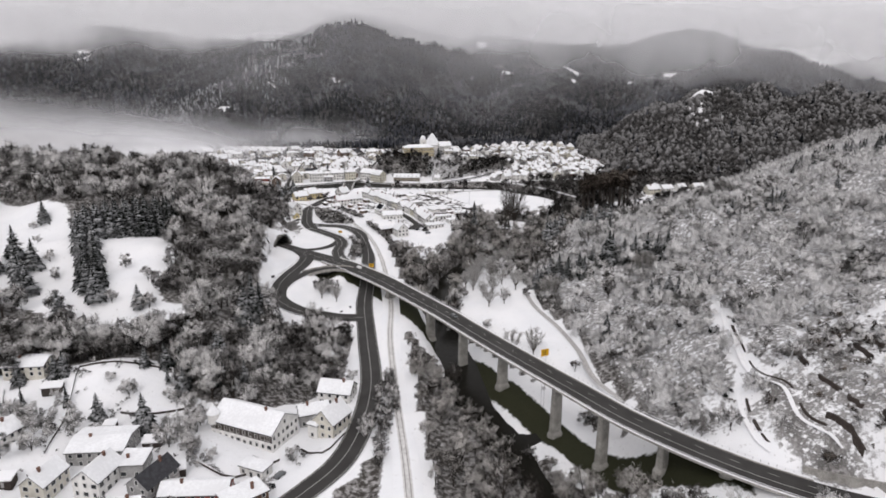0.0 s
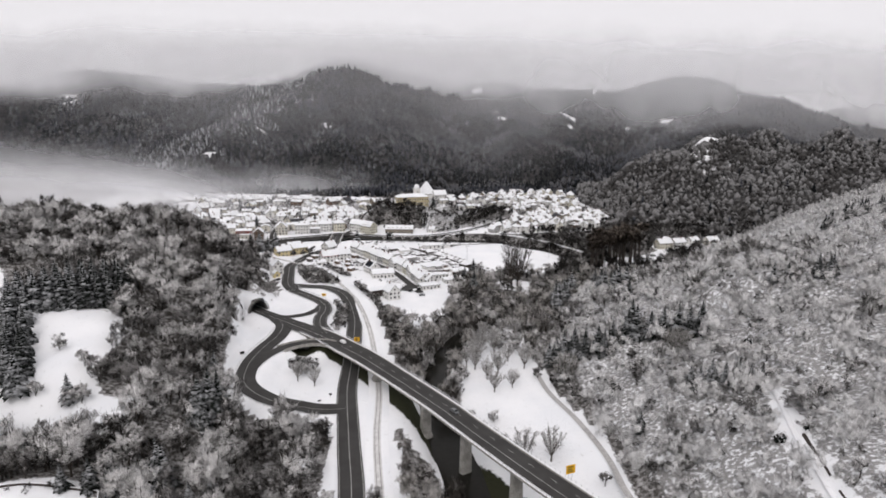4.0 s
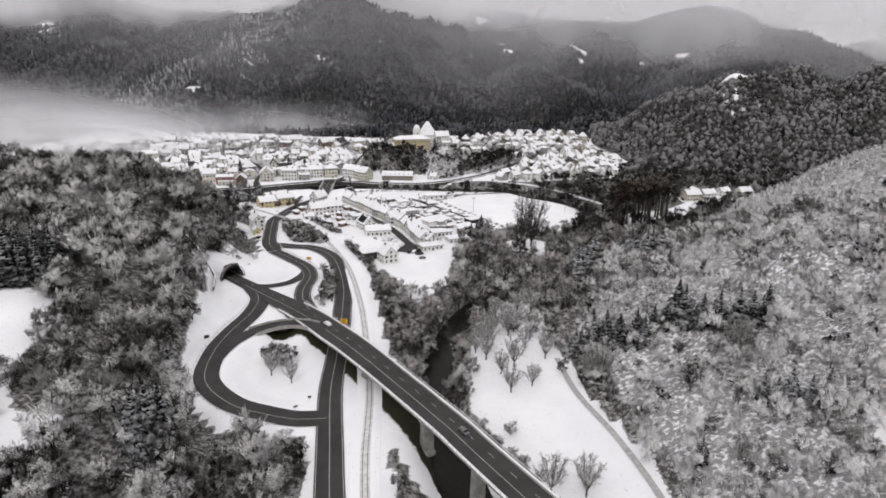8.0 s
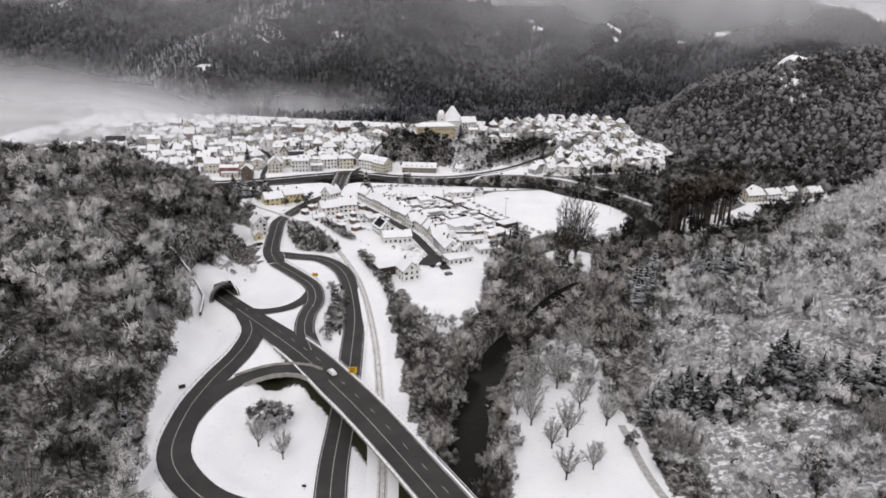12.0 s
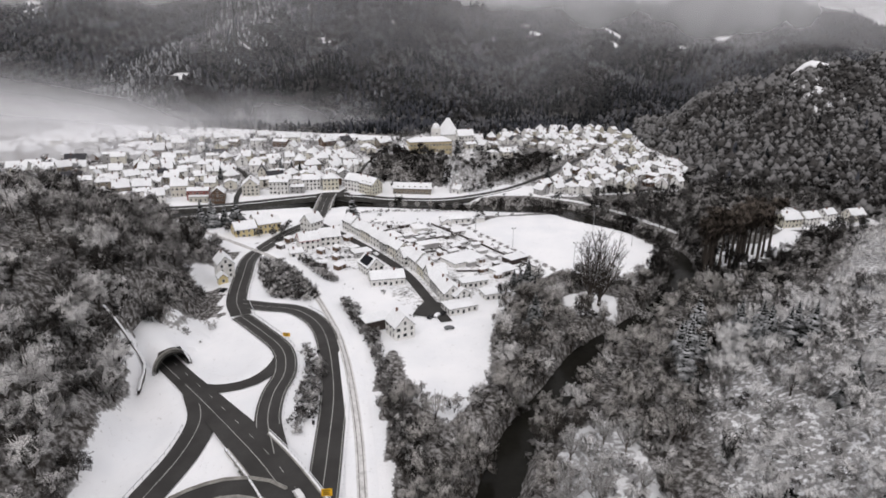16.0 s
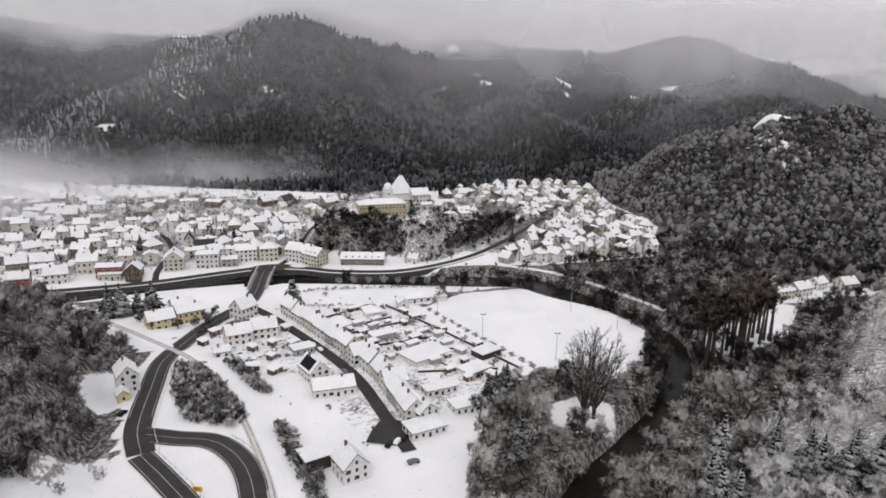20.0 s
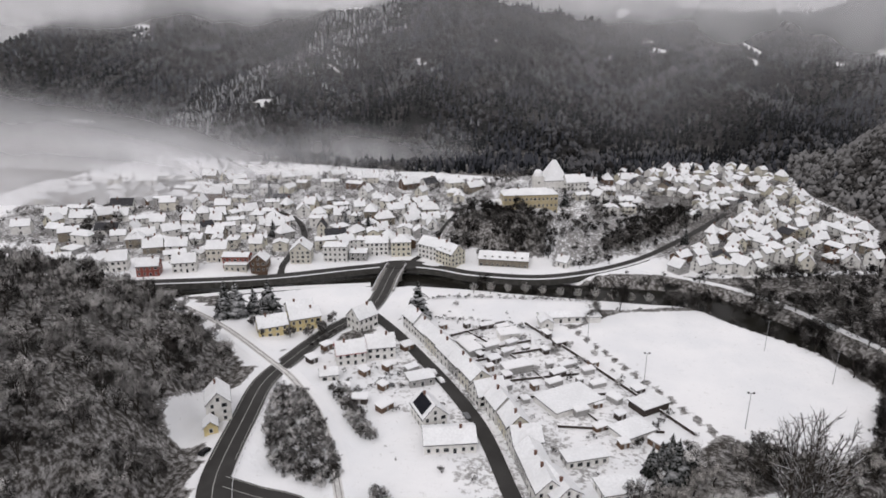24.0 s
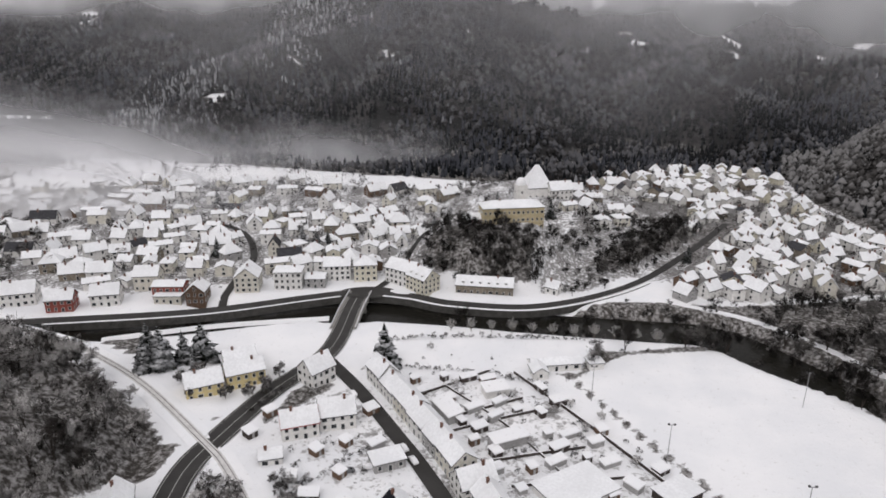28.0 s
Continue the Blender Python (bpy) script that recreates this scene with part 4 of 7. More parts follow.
def fan_tree(seed, high, wide, stems, shoots, twigs, fork=0.12):
    """A bare tree whose long limbs rise in a fan, each with side shoots and fine twigs."""
    rng = np.random.RandomState(seed)
    v, f, k, soft = [], [], [], []

    def rod(a, b, r0, r1, n, kind):
        d = np.subtract(b, a)
        u = np.cross(d, (0.3, 0.9, 0.2))
        u /= np.linalg.norm(u) + 1e-9
        w = np.cross(d, u)
        w /= np.linalg.norm(w) + 1e-9
        o = len(v)
        for p, r in ((a, r0), (b, r1)):
            for i in range(n):
                q = 6.2832 * i / n
                e = math.cos(q) * u + math.sin(q) * w
                v.append(np.add(p, r * e)), soft.append(e + np.array((0, 0, 0.3)))
        for i in range(n):
            j = (i + 1) % n
            f.append((o + i, o + j, o + n + j)), k.append(kind)
            f.append((o + i, o + n + j, o + n + i)), k.append(kind)

    root = np.array((0, 0, fork * high))
    rod((0, 0, -0.8), root, 0.03 * high, 0.024 * high, 6, 0)
    for i in range(stems):
        q, lean = 6.2832 * (i * 0.618 + rng.uniform(-0.05, 0.05)), math.sqrt((i + 0.5) / stems)
        out = np.array((math.cos(q), math.sin(q), 0)) * wide * lean * rng.uniform(0.8, 1.1)
        tall = high * (1 - 0.28 * lean ** 2) * rng.uniform(0.9, 1.05)
        a, size = root, 0.013 * high
        for m in range(4):
            t = (m + 1) / 4
            b = np.array((out[0] * t ** 0.8, out[1] * t ** 0.8, root[2] + (tall - root[2]) * t)) + rng.normal(size=3) * 0.012 * high
            rod(a, b, size * (1 - 0.22 * m), size * (1 - 0.22 * (m + 1)), 4, 0)
            for n in range(shoots if m else 0):
                p = a + (b - a) * rng.uniform(0.1, 1)
                g = np.array((math.cos(q), math.sin(q), 0)) * 0.35 + np.array((0, 0, 1.0)) + rng.normal(size=3) * 0.45
                g /= np.linalg.norm(g)
                e = p + g * high * rng.uniform(0.08, 0.2)
                rod(p, e, 0.0042 * high, 0.0018 * high, 3, 0)
                for w in range(twigs):
                    c = p + (e - p) * rng.uniform(0.25, 1)
                    h = g + rng.normal(size=3) * 0.55
                    h /= np.linalg.norm(h)
                    side = np.cross(h, rng.normal(size=3))
                    side /= np.linalg.norm(side) + 1e-9
                    o, ln = len(v), high * rng.uniform(0.04, 0.085)
                    v.extend((c - side * 0.0032 * high, c + side * 0.0032 * high, c + h * ln))
                    soft.extend([h * 0.4 + np.array((0, 0, 0.5)) + rng.normal(size=3) * 0.3] * 3)
                    f.append((o, o + 1, o + 2)), k.append(1)
            a = b
    soft = np.array(soft)
    return np.array(v), np.array(f), np.array(k), soft / np.linalg.norm(soft, axis=1)[:, None]


def conifer(seed, tiers, arms, high, wide, dense=0.45):
    """A spruce: tapered trunk and tiers of drooping boughs, each a bent blade."""
    rng = np.random.RandomState(seed)
    v, f, k, soft = [], [], [], []
    n = 5
    for z, r in ((-0.6, 0.022 * high), (high, 0.003 * high), (0.12 * high, dense * wide), (0.97 * high, 0.02 * wide)):
        for i in range(n):
            v.append((r * math.cos(6.2832 * i / n), r * math.sin(6.2832 * i / n), z))
            soft.append((math.cos(6.2832 * i / n), math.sin(6.2832 * i / n), 0.1))
    for i in range(n):
        j = (i + 1) % n
        f.append((i, j, n + j)), k.append(0)
        f.append((i, n + j, n + i)), k.append(0)
        f.append((2 * n + i, 2 * n + j, 3 * n + j)), k.append(2)
        f.append((2 * n + i, 3 * n + j, 3 * n + i)), k.append(2)
    for t in range(tiers):
        s = t / (tiers - 1)
        z, r = high * (0.08 + 0.88 * s + rng.uniform(-0.012, 0.012)), wide * (1 - s) ** 0.85 * rng.uniform(0.86, 1.14) + 0.04 * wide
        m = max(5, int(arms * (1 - 0.5 * s)))
        for i in range(m):
            q, ln = 6.2832 * (i + rng.uniform(-0.4, 0.4) + 0.5 * (t % 2)) / m, r * rng.uniform(0.5, 1.3)
            c, sn = math.cos(q), math.sin(q)
            w = ln * 0.30 + 0.03 * wide
            drop = rng.uniform(0.06, 0.48) * ln
            o = len(v)
            v.extend(((0, 0, z), (c * ln * 0.6 - sn * w, sn * ln * 0.6 + c * w, z - drop * 0.5), (c * ln * 0.6 + sn * w, sn * ln * 0.6 - c * w, z - drop * 0.5), (c * ln, sn * ln, z - drop * 1.5)))
            soft.extend(((0.3 * c, 0.3 * sn, 1), (0.5 * c - 0.4 * sn, 0.5 * sn + 0.4 * c, 0.8), (0.5 * c + 0.4 * sn, 0.5 * sn - 0.4 * c, 0.8), (c, sn, 0.35)))
            f.extend(((o, o + 2, o + 1), (o + 1, o + 2, o + 3)))
            k.extend((1, 1))
    soft = np.array(soft, float)
    return np.array(v), np.array(f), np.array(k), soft / np.linalg.norm(soft, axis=1)[:, None]


BROAD = [broadleaf(s, 145, 9 + 1.6 * (s % 3), 4.2 + 0.4 * (s % 2), 0.10, 0.42, clumps=8, limbs=4, full=0.92, reach=0.78) for s in range(8)]
PUFF = [broadleaf(30 + s, 84, 3.6 + 0.7 * (s % 3), 2.8 + 0.3 * (s % 2), 0.02, 0.45, clumps=6, limbs=0, full=0.9, reach=0.8) for s in range(8)]
BUSH = [broadleaf(20 + s, 46, 3.4 + 0.5 * (s % 3), 2.7, 0.02, 0.5, clumps=5, limbs=0, full=0.88, reach=0.8) for s in range(6)]
FAR_BROAD = [broadleaf(40 + s, 22, 9, 4.8, 0.02, 1.5, clumps=4, limbs=0, full=0.62, reach=1.2) for s in range(4)]
FAR_PUFF = [broadleaf(130 + s, 28, 4.2 + 0.6 * (s % 3), 3.0, 0.02, 1.0, clumps=4, limbs=0, full=0.7, reach=1.2) for s in range(5)]


def far_tree(seed, high, wide, rings):
    """A small far tree as stacked, uneven skirts."""
    rng = np.random.RandomState(seed)
    v, f, n = [], [], 5
    for z, r, top in rings:
        o = len(v)
        for i in range(n):
            q = 6.2832 * (i + rng.uniform(-0.3, 0.3)) / n
            w = wide * r * rng.uniform(0.75, 1.25)
            v.append((w * math.cos(q), w * math.sin(q), high * (z + rng.uniform(-0.04, 0.04))))
        v.append((rng.uniform(-0.1, 0.1) * wide, rng.uniform(-0.1, 0.1) * wide, high * top))
        f.extend((o + i, o + (i + 1) % n, o + n) for i in range(n))
    v = np.array(v)
    soft = v / np.array((wide, wide, high)) * np.array((1, 1, 0.6)) + np.array((0, 0, 0.1))
    return v, np.array(f), np.ones(len(f), int), soft / np.linalg.norm(soft, axis=1)[:, None]


FAR_SPRUCE = [far_tree(150 + s, 11, 3.2, ((0.0, 1, 0.62), (0.42, 0.62, 1.0))) for s in range(5)]
FAR_CROWN = [far_tree(160 + s, 9, 4.2, ((0.0, 0.9, 0.8), (0.40, 1.0, 0.95))) for s in range(5)]


def woodland(name, kinds, places, mats, label, seed, low=0.7, high=1.25, core=None, drift=None):
    """Many trees joined into one object of kind stuff. places: x, y arrays."""
    rng = np.random.RandomState(seed)
    x, y = places
    pick = rng.randint(0, len(kinds), len(x))
    stand = drift(x, y) if drift else np.zeros(len(x))
    vs, fs, ks, ts, ns, off = [], [], [], [], [], 0
    zz = z_at(x, y)
    for i, (tv, tf, tk, tn) in enumerate(kinds):
        sel = np.where(pick == i)[0]
        if not len(sel):
            continue
        a, s, st = rng.uniform(0, 6.2832, len(sel)), low + (high - low) * rng.uniform(0, 1, len(sel)) ** 1.5, rng.uniform(0.8, 1.2, len(sel))
        c, sn = np.cos(a) * s, np.sin(a) * s
        v = np.empty((len(sel), len(tv), 3))
        v[:, :, 0] = c[:, None] * tv[:, 0] - sn[:, None] * tv[:, 1] + x[sel][:, None]
        v[:, :, 1] = sn[:, None] * tv[:, 0] + c[:, None] * tv[:, 1] + y[sel][:, None]
        v[:, :, 2] = (s * st)[:, None] * tv[:, 2] + zz[sel][:, None]
        w = np.empty_like(v)
        ca, sa = np.cos(a)[:, None], np.sin(a)[:, None]
        w[:, :, 0], w[:, :, 1], w[:, :, 2] = ca * tn[:, 0] - sa * tn[:, 1], sa * tn[:, 0] + ca * tn[:, 1], tn[:, 2]
        ns.append(w.reshape(-1, 3))
        f = tf[None] + (off + np.arange(len(sel)) * len(tv))[:, None, None]
        vs.append(v.reshape(-1, 3)), fs.append(f.reshape(-1, 3)), ks.append(np.tile(tk, len(sel)))
        ts.append(np.repeat(stand[sel] + rng.normal(0, 0.21, len(sel)), len(tv)))
        off += v.shape[0] * v.shape[1]
    me = mesh_of(name, np.vstack(vs), np.vstack(fs), (*mats, core or SHADE_LACE.get(mats[1], mats[1])), np.concatenate(ks), smooth=True)
    me.attributes.new("custom_normal", "FLOAT_VECTOR", "POINT").data.foreach_set("vector", np.vstack(ns).astype(np.float32).ravel())
    me.attributes.new("tone", "FLOAT", "POINT").data.foreach_set("value", np.concatenate(ts).astype(np.float32))
    ob = new(name, me)
    return tagged(ob, label, "woodland", kind="stuff")


def scatter(x0, x1, y0, y1, step, keep, seed):
    """Jittered places in a stretch of land where keep(x, y) beats chance."""
    rng = np.random.RandomState(seed)
    gx, gy = np.meshgrid(np.arange(x0, x1, step), np.arange(y0, y1, step))
    gx, gy = gx.ravel() + rng.uniform(-0.5, 0.5, gx.size) * step, gy.ravel() + rng.uniform(-0.5, 0.5, gy.size) * step
    ok = rng.uniform(size=gx.size) < keep(gx, gy)
    return gx[ok], gy[ok]


PLANTATION = [(-192, 114), (-166, 116), (-146, 134), (-146, 152), (-158, 164), (-180, 150), (-196, 136)]


def in_left(x, y):
    return wooded(x, y) * (inside(x, y, PLANTATION) <= 0) * np.maximum(inside(x, y, LEFT_HILL) > 0.5, (x > -75) & (x < -34) & (y > 10) & (y < 76))


def in_right(x, y):
    return wooded(x, y) * (inside(x, y, RIGHT_HILL) > 2)


def in_bank(x, y):
    d, _ = near_line(x, y, RIVER)
    return wooded(x, y) * np.where((y > 470) & (x < 190), 0.12, 1) * (d < 48) * (inside(x, y, RIGHT_HILL) <= 2) * (inside(x, y, LEFT_HILL) <= 0)


def patchy(x, y, size, seed, low=0.0):
    return np.clip(0.62 + 0.75 * waves(x, y, size, seed), low, 1)


stands = lambda x, y: 0.22 * waves(x, y, 240, 81) + 0.16 * waves(x, y, 80, 82)
woodland("woodland", BROAD, scatter(-300, -28, 0, 265, 7.9, lambda x, y: in_left(x, y) * patchy(x, y, 60, 31, 0.7), 1), (BARK, TWIG), "bare frosted deciduous wood on the hillside", 1, 0.65, 1.9, None, lambda x, y: 0.15 * waves(x, y, 60, 85))
woodland("woodland", BROAD, scatter(-300, -28, 265, 440, 7.6, lambda x, y: in_left(x, y) * patchy(x, y, 60, 31, 0.7), 61), (BARK, TWIG_DUSK), "bare brownish deciduous wood above the town road", 61, 0.6, 1.4)
woodland("woodland", BROAD, scatter(-300, -28, 0, 440, 14, in_left, 41), (BARK, TWIG_DARK), "bare dark deciduous trees among the frosted wood", 41, 0.8, 1.5)
woodland("undergrowth", BUSH, scatter(-140, -96, 230, 292, 4.0, lambda x, y: 0.7 * (inside(x, y, TUNNEL_SLOPE) > 0) * (y - 0.55 * (x + 104) > 244) * (near_line(x, y, BRIDGE_ROAD)[0] > 11), 52), (BARK, TWIG_DUSK), "bare shrubs on the slope over the tunnel", 52, 0.4, 1.0)
woodland("undergrowth", FAR_PUFF, scatter(-300, -28, 0, 440, 9, in_left, 51), (BARK, TWIG), "snowy undergrowth at the foot of the hillside trees", 51, 0.5, 1.1)
slope_keep = lambda x, y: in_right(x, y) * np.clip(0.85 + 0.6 * waves(x, y, 38, 32) + 0.45 * waves(x, y, 14, 36), 0.34, 1)
woodland("scrub", PUFF, scatter(66, 230, -130, 300, 6.3, slope_keep, 2), (BARK, SCRUB), "dense snowy scrub covering the slope", 2, 0.7, 2.5, None, lambda x, y: 0.24 * waves(x, y, 55, 83) + 0.2 * waves(x, y, 20, 84) - 0.16 * ease(y, 110, 230))
woodland("scrub", BROAD, scatter(66, 250, -130, 330, 13, lambda x, y: in_right(x, y) * patchy(x, y, 70, 33, 0.1), 42), (BARK, TWIG), "bare frosted trees standing over the scrub", 42, 0.5, 1.2)
woodland("scrub", BUSH, scatter(66, 260, -130, 330, 7.5, lambda x, y: in_right(x, y) * np.clip(0.2 + 1.1 * waves(x, y, 46, 35), 0.1, 1), 43), (BARK, TWIG_DARK), "dark bare bushes among the scrub", 43, 0.5, 1.4)
woodland("scrub", BUSH, scatter(66, 220, -100, 160, 6, lambda x, y: in_right(x, y) * (waves(x, y, 52, 37) + 0.4 * waves(x, y, 15, 38) > 1.0), 46), (BARK, NEEDLE), "low dark evergreen thickets dusted with snow", 46, 0.5, 1.0, NEEDLE)
woodland("scrub", FAR_PUFF, scatter(225, 520, -60, 560, 6.0, lambda x, y: in_right(x, y) * patchy(x, y, 60, 34, 0.75), 12), (BARK, SCRUB), "snowy scrub on the upper slope", 3, 0.8, 2.0)
woodland("scrub", FAR_BROAD, scatter(230, 520, -60, 560, 13, lambda x, y: in_right(x, y) * patchy(x, y, 80, 39, 0.1), 47), (BARK, TWIG), "bare frosted trees on the upper slope", 47, 0.6, 1.1)
woodland("scrub", BUSH, scatter(96, 205, -90, 8, 4.6, lambda x, y: 0.9 * (inside(x, y, TERRACES) > 0) * (near_line(x, y, SLOPE_TRACK)[0] > 3) * (near_line(x, y, LOWER_TRACK)[0] > 3) * (near_line(x, y, BRIDGE_ROAD)[0] > 12) * patchy(x, y, 22, 48), 48), (BARK, SCRUB), "small snowy bushes on the terraces", 48, 0.35, 1.5)
woodland("scrub", BUSH, scatter(96, 205, -90, 8, 4.8, lambda x, y: 0.9 * (inside(x, y, TERRACES) > 0) * (near_line(x, y, SLOPE_TRACK)[0] > 3) * (near_line(x, y, LOWER_TRACK)[0] > 3) * (near_line(x, y, BRIDGE_ROAD)[0] > 11) * patchy(x, y, 18, 49), 49), (BARK, TWIG_RUST), "small dark bushes on the terraces", 49, 0.3, 1.3)
woodland("riverside_wood", BROAD, scatter(-30, 260, -140, 325, 8.0, lambda x, y: 0.85 * in_bank(x, y), 4), (BARK, TWIG_BROWN), "bare brown riverside trees", 4, 0.7, 1.5)
woodland("riverside_wood", BROAD, scatter(-30, 260, 325, 560, 8.0, lambda x, y: 0.85 * in_bank(x, y), 64), (BARK, TWIG_BLACK), "dark bare trees along the upper river", 64, 0.7, 1.4)
woodland("riverside_wood", BROAD, scatter(-30, 260, 60, 325, 15, lambda x, y: 0.8 * in_bank(x, y), 24), (BARK, TWIG), "frosted trees among the riverside wood", 24, 0.6, 1.4)
woodland("riverside_wood", BUSH, scatter(-30, 260, -60, 480, 12, lambda x, y: 0.8 * in_bank(x, y), 25), (BARK, TWIG_DARK), "dark thickets along the river", 25, 0.6, 1.5)
woodland("riverside_bushes", BUSH, scatter(0, 200, 470, 530, 7.5, lambda x, y: 0.75 * wooded(x, y) * (near_line(x, y, RIVER)[0] > 9) * (near_line(x, y, QUAY_ROAD)[0] > 5) * (near_line(x, y, RIVER)[0] < 34), 26), (BARK, TWIG_BLACK), "dark brush on the river bank below the town", 26, 0.6, 1.6)
woodland("riverside_bushes", BUSH, scatter(-30, 260, -140, 325, 7.6, lambda x, y: 0.85 * in_bank(x, y), 44), (BARK, TWIG_DUSK), "frosted bushes along the river", 44, 0.5, 1.1)
woodland("riverside_bushes", BUSH, scatter(-30, 260, 325, 560, 7.6, lambda x, y: 0.85 * in_bank(x, y), 65), (BARK, TWIG_DARK), "dark bushes along the upper river", 65, 0.5, 1.1)
woodland("riverside_bushes", BUSH, scatter(56, 100, 85, 285, 5.5, lambda x, y: 0.9 * wooded(x, y) * (inside(x, y, RIGHT_HILL) <= 4) * (near_line(x, y, RIVER)[0] > 30), 66), (BARK, TWIG), "frosted bushes between the meadow and the slope", 66, 0.7, 1.6)
flat_keep = lambda x, y: 0.9 * wooded(x, y) * (inside(x, y, ROCK_HILL) <= 0) * (inside(x, y, RIGHT_HILL) <= 2) * (near_line(x, y, RIVER)[0] >= 46)
woodland("valley_wood", BROAD, scatter(100, 420, 280, 580, 9.5, flat_keep, 15), (BARK, TWIG_BLACK), "bare dark wood on the valley floor", 15, 0.6, 1.3)
woodland("valley_wood", FAR_BROAD, scatter(100, 420, 280, 580, 10, flat_keep, 16), (BARK, TWIG_BLACK), "dark bare trees and thickets on the valley floor", 16, 0.4, 1.1)
far_hill = lambda x, y: 0.95 * wooded(x, y) * (glades(x, y) < 0.25) * (inside(x, y, RIGHT_HILL) <= 0) * np.maximum(inside(x, y, ROCK_HILL) > 0, x > 300)
woodland("far_wood", FAR_CROWN, scatter(130, 780, 400, 930, 5.2, far_hill, 5), (BARK, TWIG_MID), "bare wood on the rocky hill", 5, 0.5, 1.0, None, stands)
woodland("far_wood", FAR_BROAD, scatter(130, 600, 400, 900, 13, far_hill, 55), (BARK, TWIG_MID), "taller bare trees on the rocky hill", 55, 0.7, 1.3)
woodland("far_wood", FAR_SPRUCE, scatter(150, 900, 400, 960, 38, far_hill, 45), (BARK, NEEDLE_FAR), "scattered dark spruces on the rocky hill", 45, 0.8, 1.3, NEEDLE_FAR)
on_mountain = lambda x, y: np.maximum(mountain(x, y) > 1.5, (y > 745) & (x < 270)) * (openness(x, y) < 0.5) * (np.abs(x + 20) < 90 + 0.72 * y) * (glades(x, y) < 0.25) * (inside(x, y, ROCK_HILL) <= 0)


def frosted(x, y):
    """Where the forest is white with rime: the western flank of the main spur and scattered patches."""
    d, _ = near_line(x + 60, y, CRESTS[1])
    return np.clip(0.75 * ease(d + 45 * waves(x, y, 80, 63), 105, 15) + 0.22 * ease(waves(x, y, 210, 62) + 0.6 * waves(x, y, 60, 67), 0.75, 1.3), 0, 0.85)


for x0, x1, y0, y1, step, big, seed in ((-950, 950, 690, 1150, 5.6, 1.0, 6), (-1250, 1200, 1150, 1480, 8.0, 1.25, 206), (-1500, 1500, 1480, 1960, 11.5, 1.6, 306)):
    woodland("mountain_wood", FAR_SPRUCE, scatter(x0, x1, y0, y1, step, lambda x, y: on_mountain(x, y) * (1 - frosted(x, y)) * np.clip(0.75 + 0.8 * waves(x, y, 140, 61), 0.3, 1), seed), (BARK, NEEDLE_FAR), "dark spruce forest on the far mountain side", seed, 0.5 * big, 1.05 * big, NEEDLE_FAR, stands)
    woodland("mountain_wood", FAR_SPRUCE, scatter(x0, x1, y0, y1, step, lambda x, y: on_mountain(x, y) * frosted(x, y), seed + 60), (BARK, NEEDLE_FROST), "frosted grey forest on the far mountain side", seed + 60, 0.45 * big, 0.95 * big, NEEDLE_FROST, stands)
    woodland("mountain_wood", FAR_CROWN, scatter(x0, x1, y0, y1, step * 1.25, lambda x, y: on_mountain(x, y) * np.clip(0.35 - 0.8 * waves(x, y, 140, 61), 0.12, 1), seed + 1), (BARK, TWIG_FAR), "bare beech wood on the far mountain side", seed + 1, 0.55 * big, 1.1 * big, None, stands)
rock_keep = lambda x, y: np.maximum(inside(x, y, CASTLE_ROCK) > 0, 0.75 * (inside(x, y, STREET_BANK) > 0))
woodland("castle_wood", BROAD, scatter(-80, 120, 500, 650, 5.2, rock_keep, 8), (BARK, TWIG_BLACK), "dark bare trees on the castle rock and the street bank", 8, 0.45, 1.1)
woodland("castle_wood", BROAD, scatter(-60, 115, 500, 650, 6.0, lambda x, y: 0.8 * (inside(x, y, CASTLE_SLOPE) > 0) * (near_line(x, y, QUAY_ROAD)[0] > 5) * (waves(x, y, 34, 19) > -0.45), 18), (BARK, TWIG_BLACK), "bare dark trees and shrubs on the castle slope", 18, 0.3, 0.8)
hedge_keep = lambda x, y: np.maximum.reduce([inside(x, y, r) > 0 for r in (
    [(-100, 352), (-93, 322), (-83, 303), (-66, 294), (-59, 300), (-71, 322), (-87, 346)],
    [(-57, 250), (-46, 235), (-44, 205), (-48, 190), (-52, 196), (-52, 225)],
    [(-44, 296), (-30, 268), (-22, 232), (-12, 200), (-2, 170), (-8, 160), (-18, 190), (-28, 240), (-38, 268), (-50, 296)],
    [(-80, 352), (-60, 322), (-54, 322), (-72, 352)],
    [(-14, -40), (-10, 0), (-14, 30), (-19, 20), (-17, -30)])])
woodland("hedge", BUSH, scatter(-110, 0, -50, 360, 2.3, hedge_keep, 9), (BARK, TWIG_DARK), "dense dark hedge of bare shrubs beside the railway", 9, 0.6, 1.15)
woodland("hedge", BUSH, scatter(-110, 0, -50, 360, 4.2, hedge_keep, 19), (BARK, TWIG), "frosted shrubs in the railway hedge", 19, 0.7, 1.2)
town_keep = lambda x, y: 0.33 * (inside(x, y, TOWN) > 4) * (near_line(x, y, QUAY_ROAD)[0] > 8) * (near_line(x, y, RIVER)[0] > 16)
woodland("garden_shrubs", FAR_PUFF, scatter(-400, 235, 490, 860, 6.2, lambda x, y: 0.85 * (inside(x, y, TOWN) > 0) * (near_line(x, y, QUAY_ROAD)[0] > 7) * patchy(x, y, 45, 71), 10), (BARK, TWIG_DARK), "dark bare shrubs and hedges between the town houses", 10, 0.35, 1.15)
